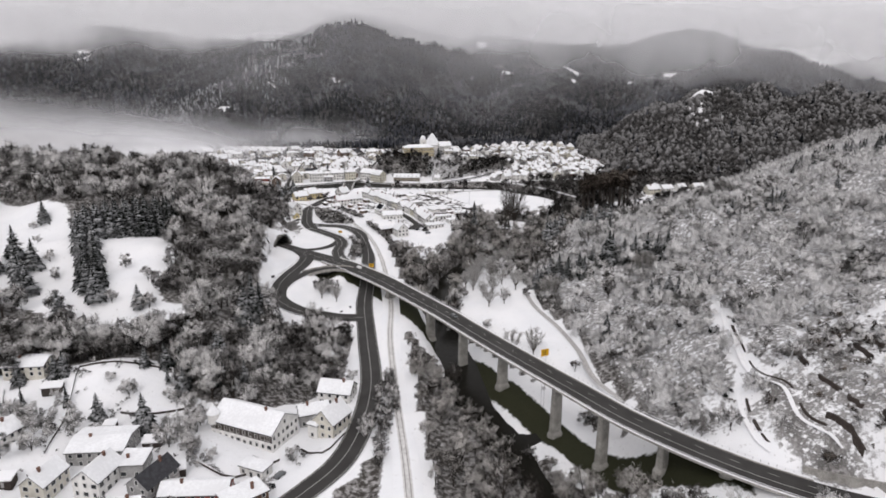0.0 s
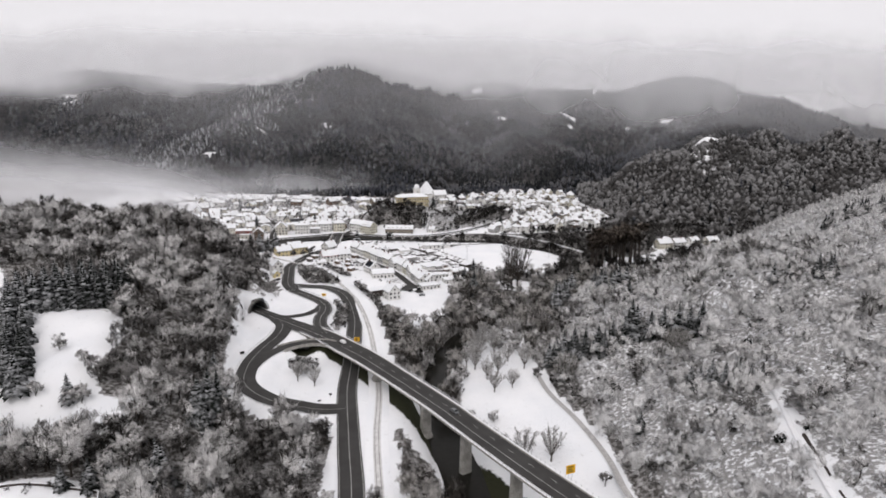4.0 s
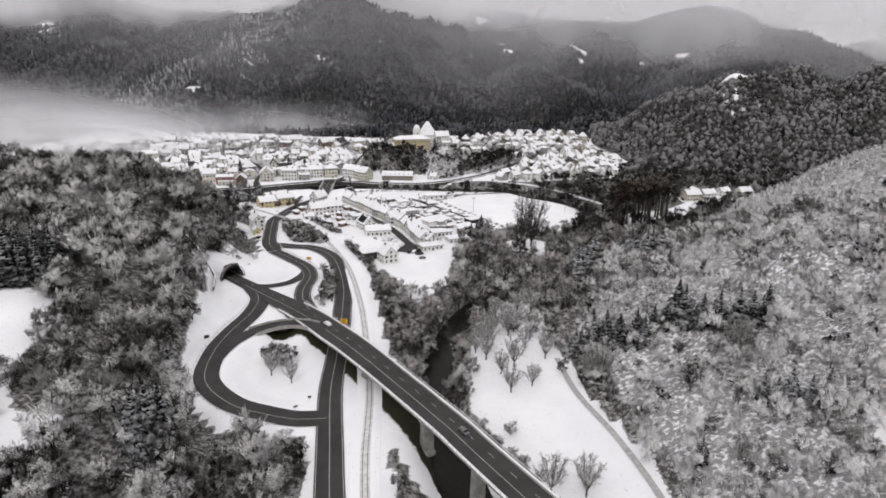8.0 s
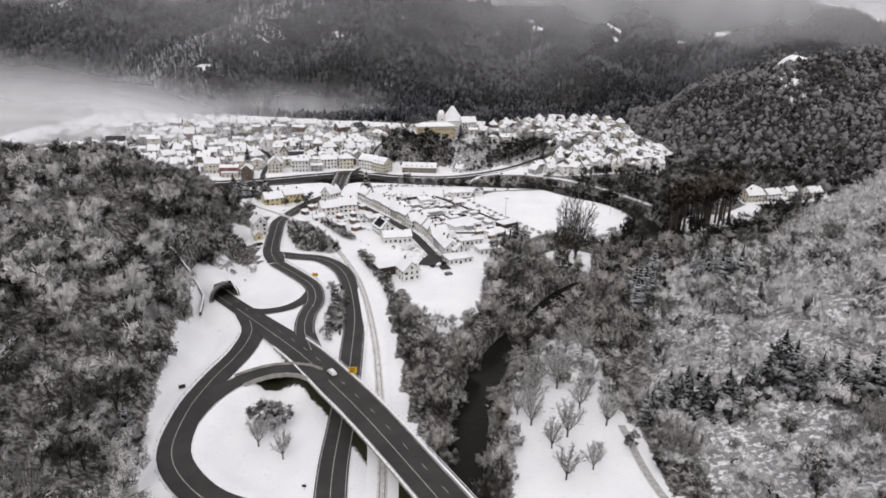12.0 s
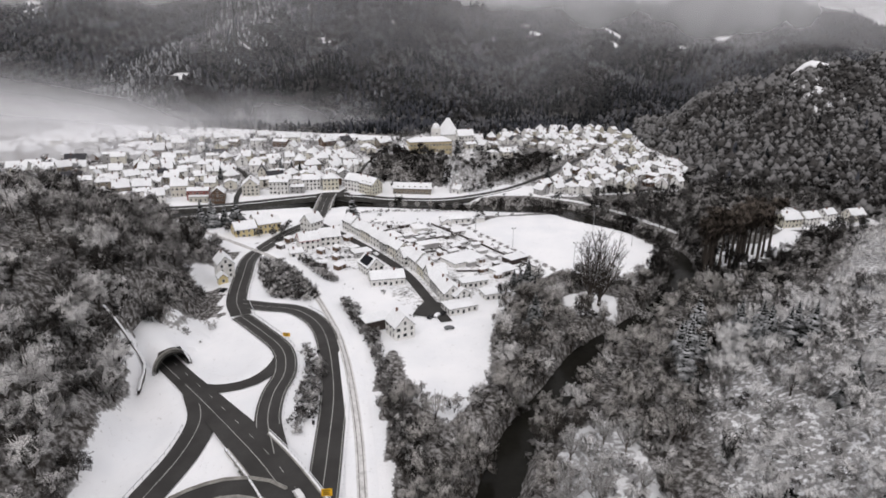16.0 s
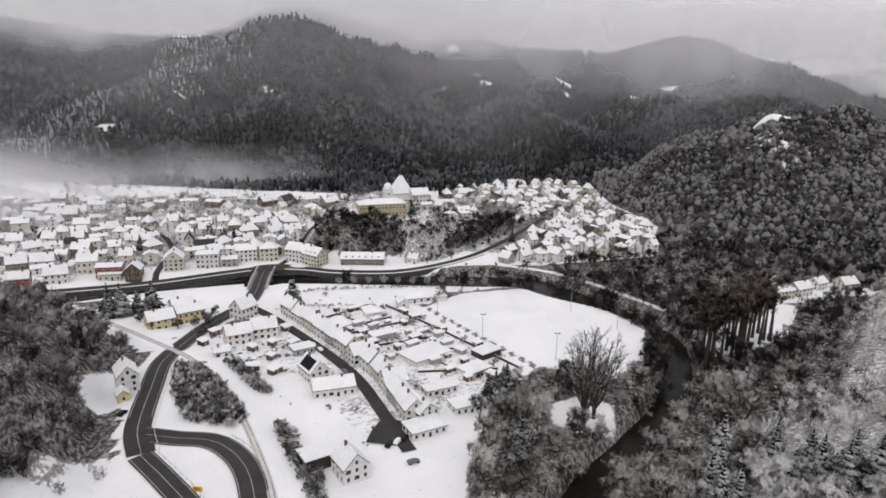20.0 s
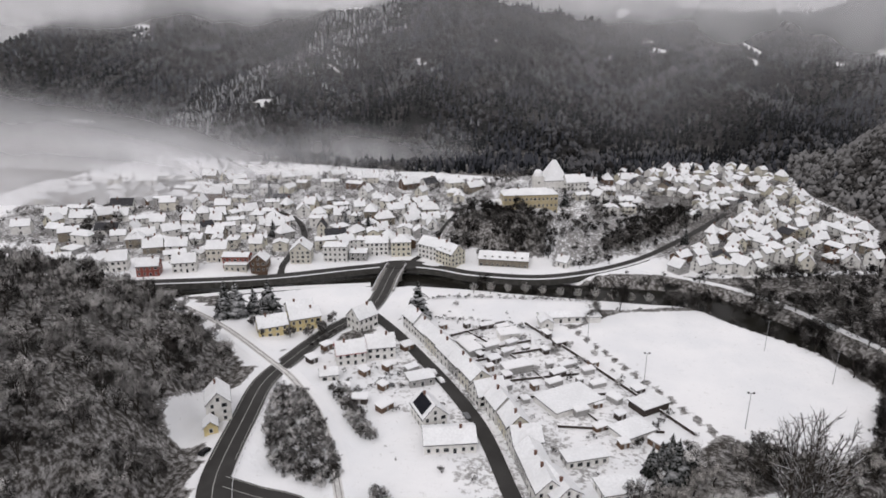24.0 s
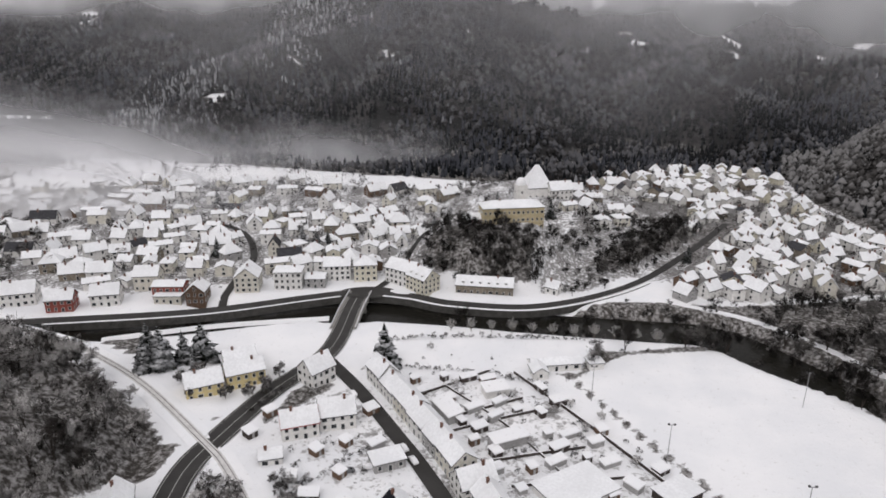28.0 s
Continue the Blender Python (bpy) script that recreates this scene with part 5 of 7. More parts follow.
woodland("garden_shrubs", BUSH, scatter(-100, 60, 315, 440, 8, lambda x, y: 0.5 * openness(x, y) * (inside(x, y, PITCH) <= 0) * (near_line(x, y, VILLAGE_STREET)[0] > 7) * (near_line(x, y, TOWN_ROAD)[0] > 8) * (near_line(x, y, RAIL_LINE)[0] > 7) * patchy(x, y, 30, 72), 14), (BARK, TWIG_DARK), "small bare shrubs in the snowy gardens", 14, 0.2, 0.5)


outer = lambda x, y: 0.9 * wooded(x, y) * np.maximum.reduce([(x < -298), (y < 0) & (x < -28), (y < -138), (x > 228) & (y < -58), (x > 515) & (y < 560)])
woodland("outer_wood", FAR_CROWN, scatter(-620, 700, -360, 450, 7.5, outer, 17), (BARK, TWIG_DUSK), "bare wood on the surrounding hills", 17, 0.6, 1.2, None, stands)


def hedge_rows(seed, mats, low, high, label, *lines):
    """Shrubs planted close along garden boundaries, one object."""
    px, py = [], []
    jit = np.random.RandomState(seed)
    for pts in lines:
        l = smooth_line([(x, y, 0) for x, y in pts], 1.7)
        px.append(l[:, 0] + jit.normal(0, 0.5, len(l))), py.append(l[:, 1] + jit.normal(0, 0.5, len(l)))
    woodland("hedge", BUSH, (np.concatenate(px), np.concatenate(py)), mats, label, seed, low, high)


hedge_rows(91, (BARK, TWIG_DARK), 0.35, 0.7, "dark garden hedges between the hamlet's plots", [(-176, 6), (-160, 10), (-142, 12), (-130, 8)], [(-122, -22), (-116, -14), (-112, 0)], [(-150, -16), (-136, -14), (-126, -22)],
    [(-92, -28), (-84, -20), (-80, -8), (-76, 2)], [(-74, -34), (-66, -40), (-56, -48)], [(-160, -40), (-148, -46), (-132, -54)], [(-46, -4), (-46, 8), (-40, 20)], [(-96, 12), (-86, 6), (-74, 2)])
hedge_rows(92, (BARK, TWIG), 0.5, 1.1, "frosted hedges and shrubs in the hamlet", [(-170, 18), (-156, 24), (-146, 34), (-136, 42), (-126, 38), (-112, 34)], [(-172, 24), (-158, 32), (-148, 42)], [(-88, -16), (-80, -28), (-74, -38)], [(-136, -2), (-132, -16), (-126, -30)], [(-100, 6), (-94, 2), (-86, 8)])
hedge_rows(93, (BARK, TWIG_DARK), 0.3, 0.75, "dark hedges along the river promenade and gardens", [(-60, 446), (-40, 452), (-10, 455), (24, 458)], [(-50, 424), (-20, 422), (4, 416)], [(-100, 384), (-94, 398), (-90, 410)], [(-70, 350), (-58, 366), (-50, 378)], [(30, 330), (40, 345), (46, 356)], [(-134, 404), (-126, 410), (-120, 420)])

# ---- buildings ----
WALLS = {
    "white": plain("white_render", (0.70, 0.69, 0.67), 0.85, 0, 0.5, 0.14),
    "cream": plain("cream_render", (0.60, 0.575, 0.51), 0.85, 0, 0.5, 0.15),
    "grey": plain("grey_render", (0.34, 0.335, 0.33), 0.85, 0, 0.5, 0.2),
    "yellow": plain("yellow_render", (0.60, 0.50, 0.27), 0.85, 0, 0.5, 0.15),
    "pale_yellow": plain("pale_yellow_render", (0.58, 0.55, 0.45), 0.85, 0, 0.5, 0.15),
    "brown": plain("brown_boards", (0.13, 0.085, 0.06), 0.8, 0, 1.2, 0.3),
    "red": plain("red_brown_boards", (0.26, 0.075, 0.06), 0.8, 0, 1.0, 0.25),
    "stone": plain("rubble_stone", (0.24, 0.21, 0.17), 0.9, 0, 0.9, 0.4),
    "castle": plain("ochre_render", (0.46, 0.39, 0.25), 0.85, 0, 0.3, 0.18),
    "dark": plain("dark_timber", (0.055, 0.045, 0.04), 0.85, 0, 1.2, 0.3),
}
SLATE = plain("dark_slate", (0.045, 0.045, 0.05), 0.6, 0, 0.8, 0.35)
RED_ROOF = plain("red_tiles", (0.30, 0.05, 0.045), 0.7, 0, 0.8, 0.3)
BRICK = plain("chimney_brick", (0.16, 0.09, 0.07), 0.9, 0, 2, 0.35)
FRAME = plain("white_window_frame", (0.6, 0.6, 0.58), 0.5, 0, 1, 0.1)
GLASS, gn, gl, gb = material("window_glass", 0.12)
gb.inputs["Base Color"].default_value = (0.018, 0.02, 0.024, 1)
gb.inputs["Specular IOR Level"].default_value = 0.6
SOLAR, gn, gl, gb = material("solar_cells", 0.25)
gb.inputs["Base Color"].default_value = (0.012, 0.013, 0.02, 1)
gl.new(mix_node(gn, gl, noise_node(gn, gl, 1.2), (0.010, 0.011, 0.018), (0.022, 0.024, 0.034)), gb.inputs["Base Color"])


def window_mesh(w, h):
    """A frame with a recessed pane in one piece, standing on the x-z plane and facing -y."""
    def loop(inset, y):
        return [(-w / 2 - 0.14 + inset, y, -0.12 + inset), (w / 2 + 0.14 - inset, y, -0.12 + inset), (w / 2 + 0.14 - inset, y, h + 0.12 - inset), (-w / 2 - 0.14 + inset, y, h + 0.12 - inset)]
    v = loop(0, 0.03) + loop(0, -0.10) + loop(0.13, -0.09) + loop(0.15, -0.02)
    f = [(a * 4 + i, a * 4 + (i + 1) % 4, a * 4 + 4 + (i + 1) % 4, a * 4 + 4 + i) for a in range(3) for i in range(4)] + [(12, 13, 14, 15)]
    return mesh_of("window", v, f, (FRAME, GLASS), [0] * 12 + [1])


WINDOW, WIDE_WINDOW, DOOR = window_mesh(1.0, 1.45), window_mesh(1.7, 1.45), window_mesh(1.1, 2.05)
_built = 0
BUILT = []


def house(x, y, turn, w, d, eaves, rise, wall="white", label="", roof="gable", floors=2, chimney=True, dormers=0, cover=True, tile=None, base=None, name="house", category="house", windows=True, gap=2.7, back_blank=False):
    """A house with its ridge along its own x axis. turn: degrees. The gable ends face its own -x and +x, the long sides -y and +y."""
    global _built
    _built += 1
    BUILT.append((x, y, 0.5 * math.hypot(w, d)))
    z = float(np.min(z_at(np.array([x - w * 0.3, x + w * 0.3, x]), np.array([y - d * 0.3, y, y + d * 0.3])))) if base is None else base
    ob = new(name)
    ob.matrix_world = pose(x, y, z, 0, 0, turn)
    tagged(ob, label or "%s-walled house with snow on its roof" % wall.replace("_", " "), category)
    hw, hd = w / 2, d / 2
    bm = bmesh.new()
    ring = [(-hw, -hd), (hw, -hd), (hw, hd), (-hw, hd)]
    low = [bm.verts.new((a, b, -2.5)) for a, b in ring]
    top = [bm.verts.new((a, b, eaves)) for a, b in ring]
    for i in range(4):
        bm.faces.new((low[i], low[(i + 1) % 4], top[(i + 1) % 4], top[i]))
    if roof == "gable":
        p, q = bm.verts.new((-hw, 0, eaves + rise)), bm.verts.new((hw, 0, eaves + rise))
        bm.faces.new((top[3], top[0], p)), bm.faces.new((top[1], top[2], q))
        bm.faces.new((top[0], top[1], q, p)), bm.faces.new((top[2], top[3], p, q))
    else:
        bm.faces.new(top)
    part("wall", bm, WALLS[wall], ob)

    def shell(out, lift, thick):
        """The roof's shape as a slab."""
        b = bmesh.new()
        s = rise / hd if roof != "flat" else 0
        if roof == "gable":
            ex, ey = hw + out, hd + out
            for sg in (-1, 1):
                pts = [(-ex, 0, eaves + rise), (ex, 0, eaves + rise), (ex, sg * ey, eaves - out * s), (-ex, sg * ey, eaves - out * s)]
                lo, hi = [b.verts.new((a, c, e + lift)) for a, c, e in pts], [b.verts.new((a, c, e + lift + thick)) for a, c, e in pts]
                b.faces.new(hi if sg < 0 else hi[::-1]), b.faces.new(lo[::-1] if sg < 0 else lo)
                for i in range(4):
                    j = (i + 1) % 4
                    b.faces.new((lo[i], lo[j], hi[j], hi[i]))
        elif roof == "hip":
            ex, ey, r = hw + out, hd + out, max(0.3, hw - hd)
            for lo_z, hi_z in ((lift, lift + thick),):
                e0 = [b.verts.new((a, c, eaves - out * s + lo_z)) for a, c in ((-ex, -ey), (ex, -ey), (ex, ey), (-ex, ey))]
                e1 = [b.verts.new((v.co.x, v.co.y, v.co.z + thick)) for v in e0]
                p, q = b.verts.new((-r, 0, eaves + rise + hi_z)), b.verts.new((r, 0, eaves + rise + hi_z))
                b.faces.new((e1[0], e1[1], q, p)), b.faces.new((e1[1], e1[2], q)), b.faces.new((e1[2], e1[3], p, q)), b.faces.new((e1[3], e1[0], p))
                b.faces.new(e0[::-1])
                for i in range(4):
                    j = (i + 1) % 4
                    b.faces.new((e0[i], e0[j], e1[j], e1[i]))
        else:
            box(b, -hw - out, hw + out, -hd - out, hd + out, eaves + lift, eaves + lift + thick)
        return b

    top_part = part("roof", shell(0.45, 0.02, 0.16), tile or SLATE, ob, "dark slate roof" if not tile else "roof with bare tiles")
    if cover:
        part("snow_cover", shell(0.36, 0.185, 0.28), ROOF_SNOW, top_part, "thick layer of snow")
    if chimney:
        bm = bmesh.new()
        cx = hw * (0.45 if _built % 2 else -0.4)
        box(bm, cx - 0.4, cx + 0.4, -0.9, -0.2, eaves + (0.5 * rise if roof != "flat" else 0), eaves + rise + 1.1)
        box(bm, cx - 0.5, cx + 0.5, -1.0, -0.1, eaves + rise + 1.1, eaves + rise + 1.25)
        part("chimney", bm, BRICK, ob)
    if windows:
        step = eaves / max(floors, 1)
        for fl in range(floors):
            zz = fl * step + 0.9
            for side, length, off, ang in ((0, w, hd, 0), (1, w, hd, 180), (2, d, hw, -90), (3, d, hw, 90)):
                n = max(1, int(length / gap))
                if back_blank and math.cos(math.radians(turn + (0, 180, -90, 90)[side])) < -0.3:
                    continue
                for i in range(n):
                    u = (i + 0.5) / n * length - length / 2
                    if fl == 0 and side == 0 and i == n // 2:
                        o = attach("door", DOOR, ob)
                        o.matrix_basis = pose(u, -off - 0.01, 0.05)
                        continue
                    if side == 1 and i % 2:
                        continue
                    o = attach("window", WIDE_WINDOW if (i + fl + _built) % 5 == 0 else WINDOW, ob)
                    o.matrix_basis = pose(*((u, -off - 0.01) if side == 0 else (u, off + 0.01) if side == 1 else (-off - 0.01, u) if side == 2 else (off + 0.01, u)), zz, 0, 0, ang)
        if roof == "gable" and rise > 2.5:
            for sg in (-1, 1):
                o = attach("window", WINDOW, ob)
                o.matrix_basis = pose(sg * (hw + 0.01), 0, eaves + 0.25 * rise - 0.3, 0, 0, 90 * sg)
    for i in range(dormers):
        u = ((i + 0.5) / dormers - 0.5) * w * 0.9
        bm = bmesh.new()
        y0, z0 = -hd * 0.80, eaves + rise * 0.12
        box(bm, u - 0.75, u + 0.75, y0, 0, z0, z0 + 1.5)
        dm = part("dormer", bm, WALLS["white"], ob)
        bm = bmesh.new()
        box(bm, u - 0.95, u + 0.95, y0 - 0.25, 0.1, z0 + 1.5, z0 + 1.75)
        part("snow_cover", bm, SNOW, dm)
        o = attach("window", WINDOW, dm)
        o.matrix_basis = pose(u, y0 - 0.01, z0 + 0.05) @ Matrix.Diagonal((1, 1, 0.85, 1))
    return ob


def shed(x, y, turn, w, d, h, wall="dark", label="small garden shed with a flat snowy roof", slope=0.25):
    ob = new("shed")
    ob.matrix_world = pose(x, y, float(z_at(x, y)), 0, 0, turn)
    tagged(ob, label, "shed", "garden sheds")
    bm = bmesh.new()
    box(bm, -w / 2, w / 2, -d / 2, d / 2, -1.0, h)
    part("wall", bm, WALLS[wall], ob)
    bm = bmesh.new()
    v = box(bm, -w / 2 - 0.3, w / 2 + 0.3, -d / 2 - 0.3, d / 2 + 0.3, h, h + 0.4)
    for p in v:
        p.co.z += (p.co.y + d / 2) / d * slope * d * 0.5
    part("roof", bm, SNOW, ob, "snow-covered roof")
    bm = bmesh.new()
    box(bm, -0.45, 0.45, -d / 2 - 0.04, -d / 2 + 0.02, 0, 1.9)
    part("door", bm, WALLS["grey"], ob)
    return ob


# southern hamlet by the valley road
hall = house(-60, -16, -24, 26, 15, 6.5, 4.5, "white", "large white hall with a snowy roof and a band of windows", floors=2, gap=2.4)
bm = bmesh.new()
box(bm, -13.03, 13.03, -7.56, -7.48, 3.6, 6.3)
box(bm, -13.06, -12.98, -7.5, 2, 3.6, 6.3)
part("timber_band", bm, WALLS["dark"], hall, "dark timber band of the upper storey")
bm = bmesh.new()
tube(bm, (-12.2, -6.8, 5.5), (-12.2, -6.8, 9.2), 2.0, 2.0, 10)
turret = part("turret", bm, WALLS["white"], hall)
bm = bmesh.new()
tube(bm, (-12.2, -6.8, 9.2), (-12.2, -6.8, 13.0), 2.4, 0.05, 10)
part("turret_roof", bm, ROOF_SNOW, turret, "pointed snowy roof")
house(-54, -39, -24, 9, 5, 3.2, 0.3, "white", "low white annex with a flat snowy roof", roof="flat", floors=1, chimney=False)
house(-33, -14, 62, 11, 9, 6.5, 4.5, "cream", "cream farmhouse with a steep gable facing the road")
house(-41, -6, 20, 11, 7, 5.0, 2.5, "grey", "grey barn adjoining the farmhouse", floors=1)
house(-34, 9, -12, 13, 9, 5.5, 3.4, "white", "white farmhouse wing with a snow-covered gable roof")
house(-38.5, -16, 62, 4, 4, 5.5, 1.2, "white", "small white stair tower on the farmhouse", roof="hip", floors=1, chimney=False)
house(-41, 45, -20, 7, 4.5, 2.8, 0.6, "dark", "dark timber shed with a snowy roof beside the road", floors=1, chimney=False)
house(-107, -29, 4, 18, 15, 5.5, 1.4, "grey", "wide low house with a shallow snowy roof", floors=2)
house(-100, -47, 78, 12, 9, 6.0, 3.6, "white", "white gabled house with a reddish timber balcony")
house(-92, -40, 4, 8, 9, 4.5, 0.4, "grey", "flat-roofed extension deep in snow", roof="flat", floors=1)
house(-82, -50, 70, 13, 8, 6.0, 3.4, "grey", "house with a dark bare slate roof", cover=False)
house(-68, -53, 2, 20, 8, 5.0, 2.0, "red", "long low house with red-brown boarded walls")
house(-52, -60, 40, 12, 8, 7, 1.2, "brown", "brown boarded apartment block with snowy roof terraces", roof="flat", floors=3)
house(-155, 14, 5, 15, 11, 4.5, 1.5, "cream", "low bungalow with a snowy roof between trees")
house(-142, -30, 70, 14, 9, 5.5, 3.2, "white")
house(-120, -62, 10, 12, 9, 5.5, 3.4, "white")
house(-135, -72, 80, 12, 9, 5.5, 3.4, "cream")
house(-116, -48, 80, 11, 8, 5.5, 3.2, "cream", "cream house between the hamlet's yards")
house(-86, -64, 10, 12, 8, 5.0, 3.4, "white")
house(-150, -48, 20, 12, 9, 5.0, 3.2, "white")
house(-72, -68, 75, 10, 8, 5.0, 3.0, "brown", "brown timber house with a snowy roof")
shed(-92, -26, 6, 6, 4, 2.4)
shed(-78, -42, 20, 5, 4, 2.4)
shed(-112, -14, 4, 4, 3, 2.2)
shed(-140, 2, 10, 7, 4, 2.4)
shed(-128, -48, 5, 5, 4, 2.4)

# by the level crossing and the town bridge
house(-112.5, 328, -62, 11, 8, 7.6, 4.0, "white", "tall white three-storey house at the forest edge", floors=3, base=2.5)
house(-110.5, 318, -62, 5, 4.5, 3.0, 2.0, "yellow", "small yellow annex with a snowy gable", floors=1, chimney=False, base=2.5)
house(-122, 398, 32, 13, 10, 5.5, 3.8, "yellow", "yellow house with a snowy gable roof", base=0.5)
house(-110, 407, 32, 14, 10, 6.5, 3.0, "yellow", "yellow villa with balconies and a snow-covered roof", base=0.5)
house(-116, 417, 32, 12, 9, 6.0, 3.0, "cream", base=0.5)
house(-83, 411, 55, 11, 9, 6.5, 4.6, "white", "white gabled house beside the town bridge", base=0.5)
house(-79, 377, 25, 12, 9, 5.5, 3.8, "white", "white house with a bare red roof patch", tile=RED_ROOF, base=1)
house(-68, 384, 20, 12, 9, 5.5, 4.2, "white", base=1)
house(-83, 361, 20, 7, 6, 3.0, 1.8, "white", floors=1, base=1)
house(-47, 364, 28, 10, 7, 3.0, 0.4, "grey", "flat-roofed garage under snow", roof="flat", floors=1, chimney=False, base=0.8)
s_house = house(-39, 338, -58, 12, 9, 5.0, 4.4, "white", "white gabled house with dark solar panels on its roof", base=0.8)
bm = bmesh.new()
v = [bm.verts.new(p) for p in ((-4.5, -0.6, 9.35), (4.5, -0.6, 9.35), (4.5, -4.3, 5.75), (-4.5, -4.3, 5.75))]
bm.faces.new(v)
bmesh.ops.solidify(bm, geom=bm.faces[:], thickness=0.12)
part("solar_panel", bm, SOLAR, s_house, "dark solar panels on the roof")
house(-30, 325, 14, 17, 11, 3.8, 2.6, "white", "white hall with a wide snowy roof", floors=1, base=0.8)
house(-20, 267, -62, 10, 9, 5.5, 4.6, "white", "white gabled house at the end of the village street", base=0.8)
house(-31, 274, 28, 12, 8, 4.2, 0.8, "dark", "dark open barn beside the white house", roof="flat", floors=1, chimney=False, windows=False, base=0.8)
house(8, 431, 14, 20, 6, 3.0, 1.6, "white", "long low clubhouse beside the sports pitch", floors=1, chimney=False, gap=4)
house(1.5, 424, 104, 7, 6, 3.0, 1.9, "white", "gabled end of the clubhouse", floors=1, chimney=False, gap=4)
house(24, 434, 14, 6, 5, 2.8, 0.3, "white", "small store beside the clubhouse", roof="flat", floors=1, chimney=False, windows=False)

# terraced row on the north-east side of the village street
row_run = np.concatenate([[0], np.cumsum(np.linalg.norm(np.diff(VILLAGE_STREET[:, :2], axis=0), axis=1))])
row_side = sides_of(VILLAGE_STREET)
rng = random.Random(5)
u = 22.0
tones = ["white", "white", "cream", "white", "grey", "cream", "white", "white", "pale_yellow", "white", "grey", "white"]
for i in range(12):
    w = rng.uniform(9, 12.5)
    c = [float(np.interp(u + w / 2, row_run, q)) for q in (VILLAGE_STREET[:, 0], VILLAGE_STREET[:, 1], row_side[:, 0], row_side[:, 1])]
    ang = math.degrees(math.atan2(c[3], c[2])) + 90
    off = -9.5 - rng.uniform(0, 0.8)
    ob = house(c[0] + c[2] * off, c[1] + c[3] * off, ang + (90 if i in (6, 9) else 0), w + 0.1, 8.5, rng.uniform(5.0, 6.2), rng.uniform(3.2, 4.2), tones[i], "terraced %s house along the village street" % tones[i].replace("_", " "), base=0.7)
    tagged(ob, group="terraced houses on the village street")
    u += w + 0.3
house(5, 304, -60, 13, 9, 4.5, 3.2, "white", base=0.8)
house(24, 308, 20, 14, 8, 3.2, 0.4, "white", "flat-roofed workshop with snow on top", roof="flat", floors=1, chimney=False, base=0.8)
house(6, 292, 24, 14, 9, 3.0, 0.4, "white", "flat-roofed hall under deep snow", roof="flat", floors=1, chimney=False, base=0.8)
house(14, 322, 22, 14, 6, 3.0, 0.4, "white", roof="flat", floors=1, chimney=False, base=0.8)

house(10, 357, 36, 21, 14, 2.6, 0.3, "white", "wide flat-roofed workshop deep in snow beside the gardens", roof="flat", floors=1, chimney=False, windows=False, base=0.6)
house(39, 358, 36, 12, 8, 3.0, 0.3, "dark", "dark timber store with a flat snowy roof", roof="flat", floors=1, chimney=False, windows=False, base=0.6)
house(31, 340, 36, 13, 9, 2.6, 0.3, "white", "low flat-roofed garage row under snow", roof="flat", floors=1, chimney=False, windows=False, base=0.6)

# gardens with sheds between the terrace and the pitch
rng = random.Random(11)
ring = [(-52, 424), (2, 416), (44, 364), (40, 322), (20, 330), (-8, 352), (-44, 400)]
placed = [(10, 357), (3, 351), (17, 363), (39, 358), (31, 340)]
for k in range(900):
    x, y = rng.uniform(-55, 45), rng.uniform(320, 425)
    big = len(placed) < 8
    if float(inside(np.array([x]), np.array([y]), ring)[0]) < (6 if big else 2) or any(math.hypot(x - a, y - b) < (16 if big else 7.0) for a, b in placed):
        continue
    placed.append((x, y))
    if len(placed) > 44:
        break
    shed(x, y, rng.choice((36, 36, -54, 30)) + rng.uniform(-9, 9), rng.uniform(9, 13) if big else rng.uniform(2.2, 7), rng.uniform(5, 7) if big else rng.uniform(2.0, 3.6), rng.uniform(2.6, 3.2) if big else rng.uniform(1.7, 2.5), rng.choice(("white", "grey", "grey")) if big else rng.choice(("dark", "dark", "grey", "brown")),
        "long low outbuilding with a snowy flat roof" if big else "small garden shed with a flat snowy roof", rng.uniform(0.02, 0.2))


def garden_wall(pts, tall=1.1):
    l = smooth_line([(x, y, 0) for x, y in pts], 4)
    l[:, 2] = z_at(l[:, 0], l[:, 1])
    w = strip("garden_wall", l, ((-0.14, -0.6), (-0.14, tall), (0.14, tall), (0.14, -0.6)), WALLS["dark"])
    tagged(w, "dark garden fence between snowy plots", "fence", "garden fences")
    strip("snow_cap", l, ((-0.2, tall), (0, tall + 0.14), (0.2, tall)), SNOW, w)


for u in (0.0, 0.22, 0.31, 0.55, 0.72, 1.0):
    a, b = (-46 + 52 * u, 402 - 62 * u), (-18 + 60 * u, 424 - 82 * u)
    garden_wall([a, ((a[0] + b[0]) / 2 + rng.uniform(-2, 2), (a[1] + b[1]) / 2), b])
garden_wall([(-8, 424), (14, 396), (34, 368), (52, 342)], 1.3)
garden_wall([(-34, 412), (-10, 388), (10, 360), (28, 334)], 0.9)
for x, y in ((-70, 366), (-62, 372), (-60, 356), (-74, 352), (-56, 342), (-52, 372), (-66, 345), (-92, 385), (-75, 392), (-58, 392), (-94, 372)):
    shed(x, y, rng.uniform(0, 60), rng.uniform(3, 6), rng.uniform(2.5, 4), 2.3, rng.choice(("dark", "grey", "brown")))

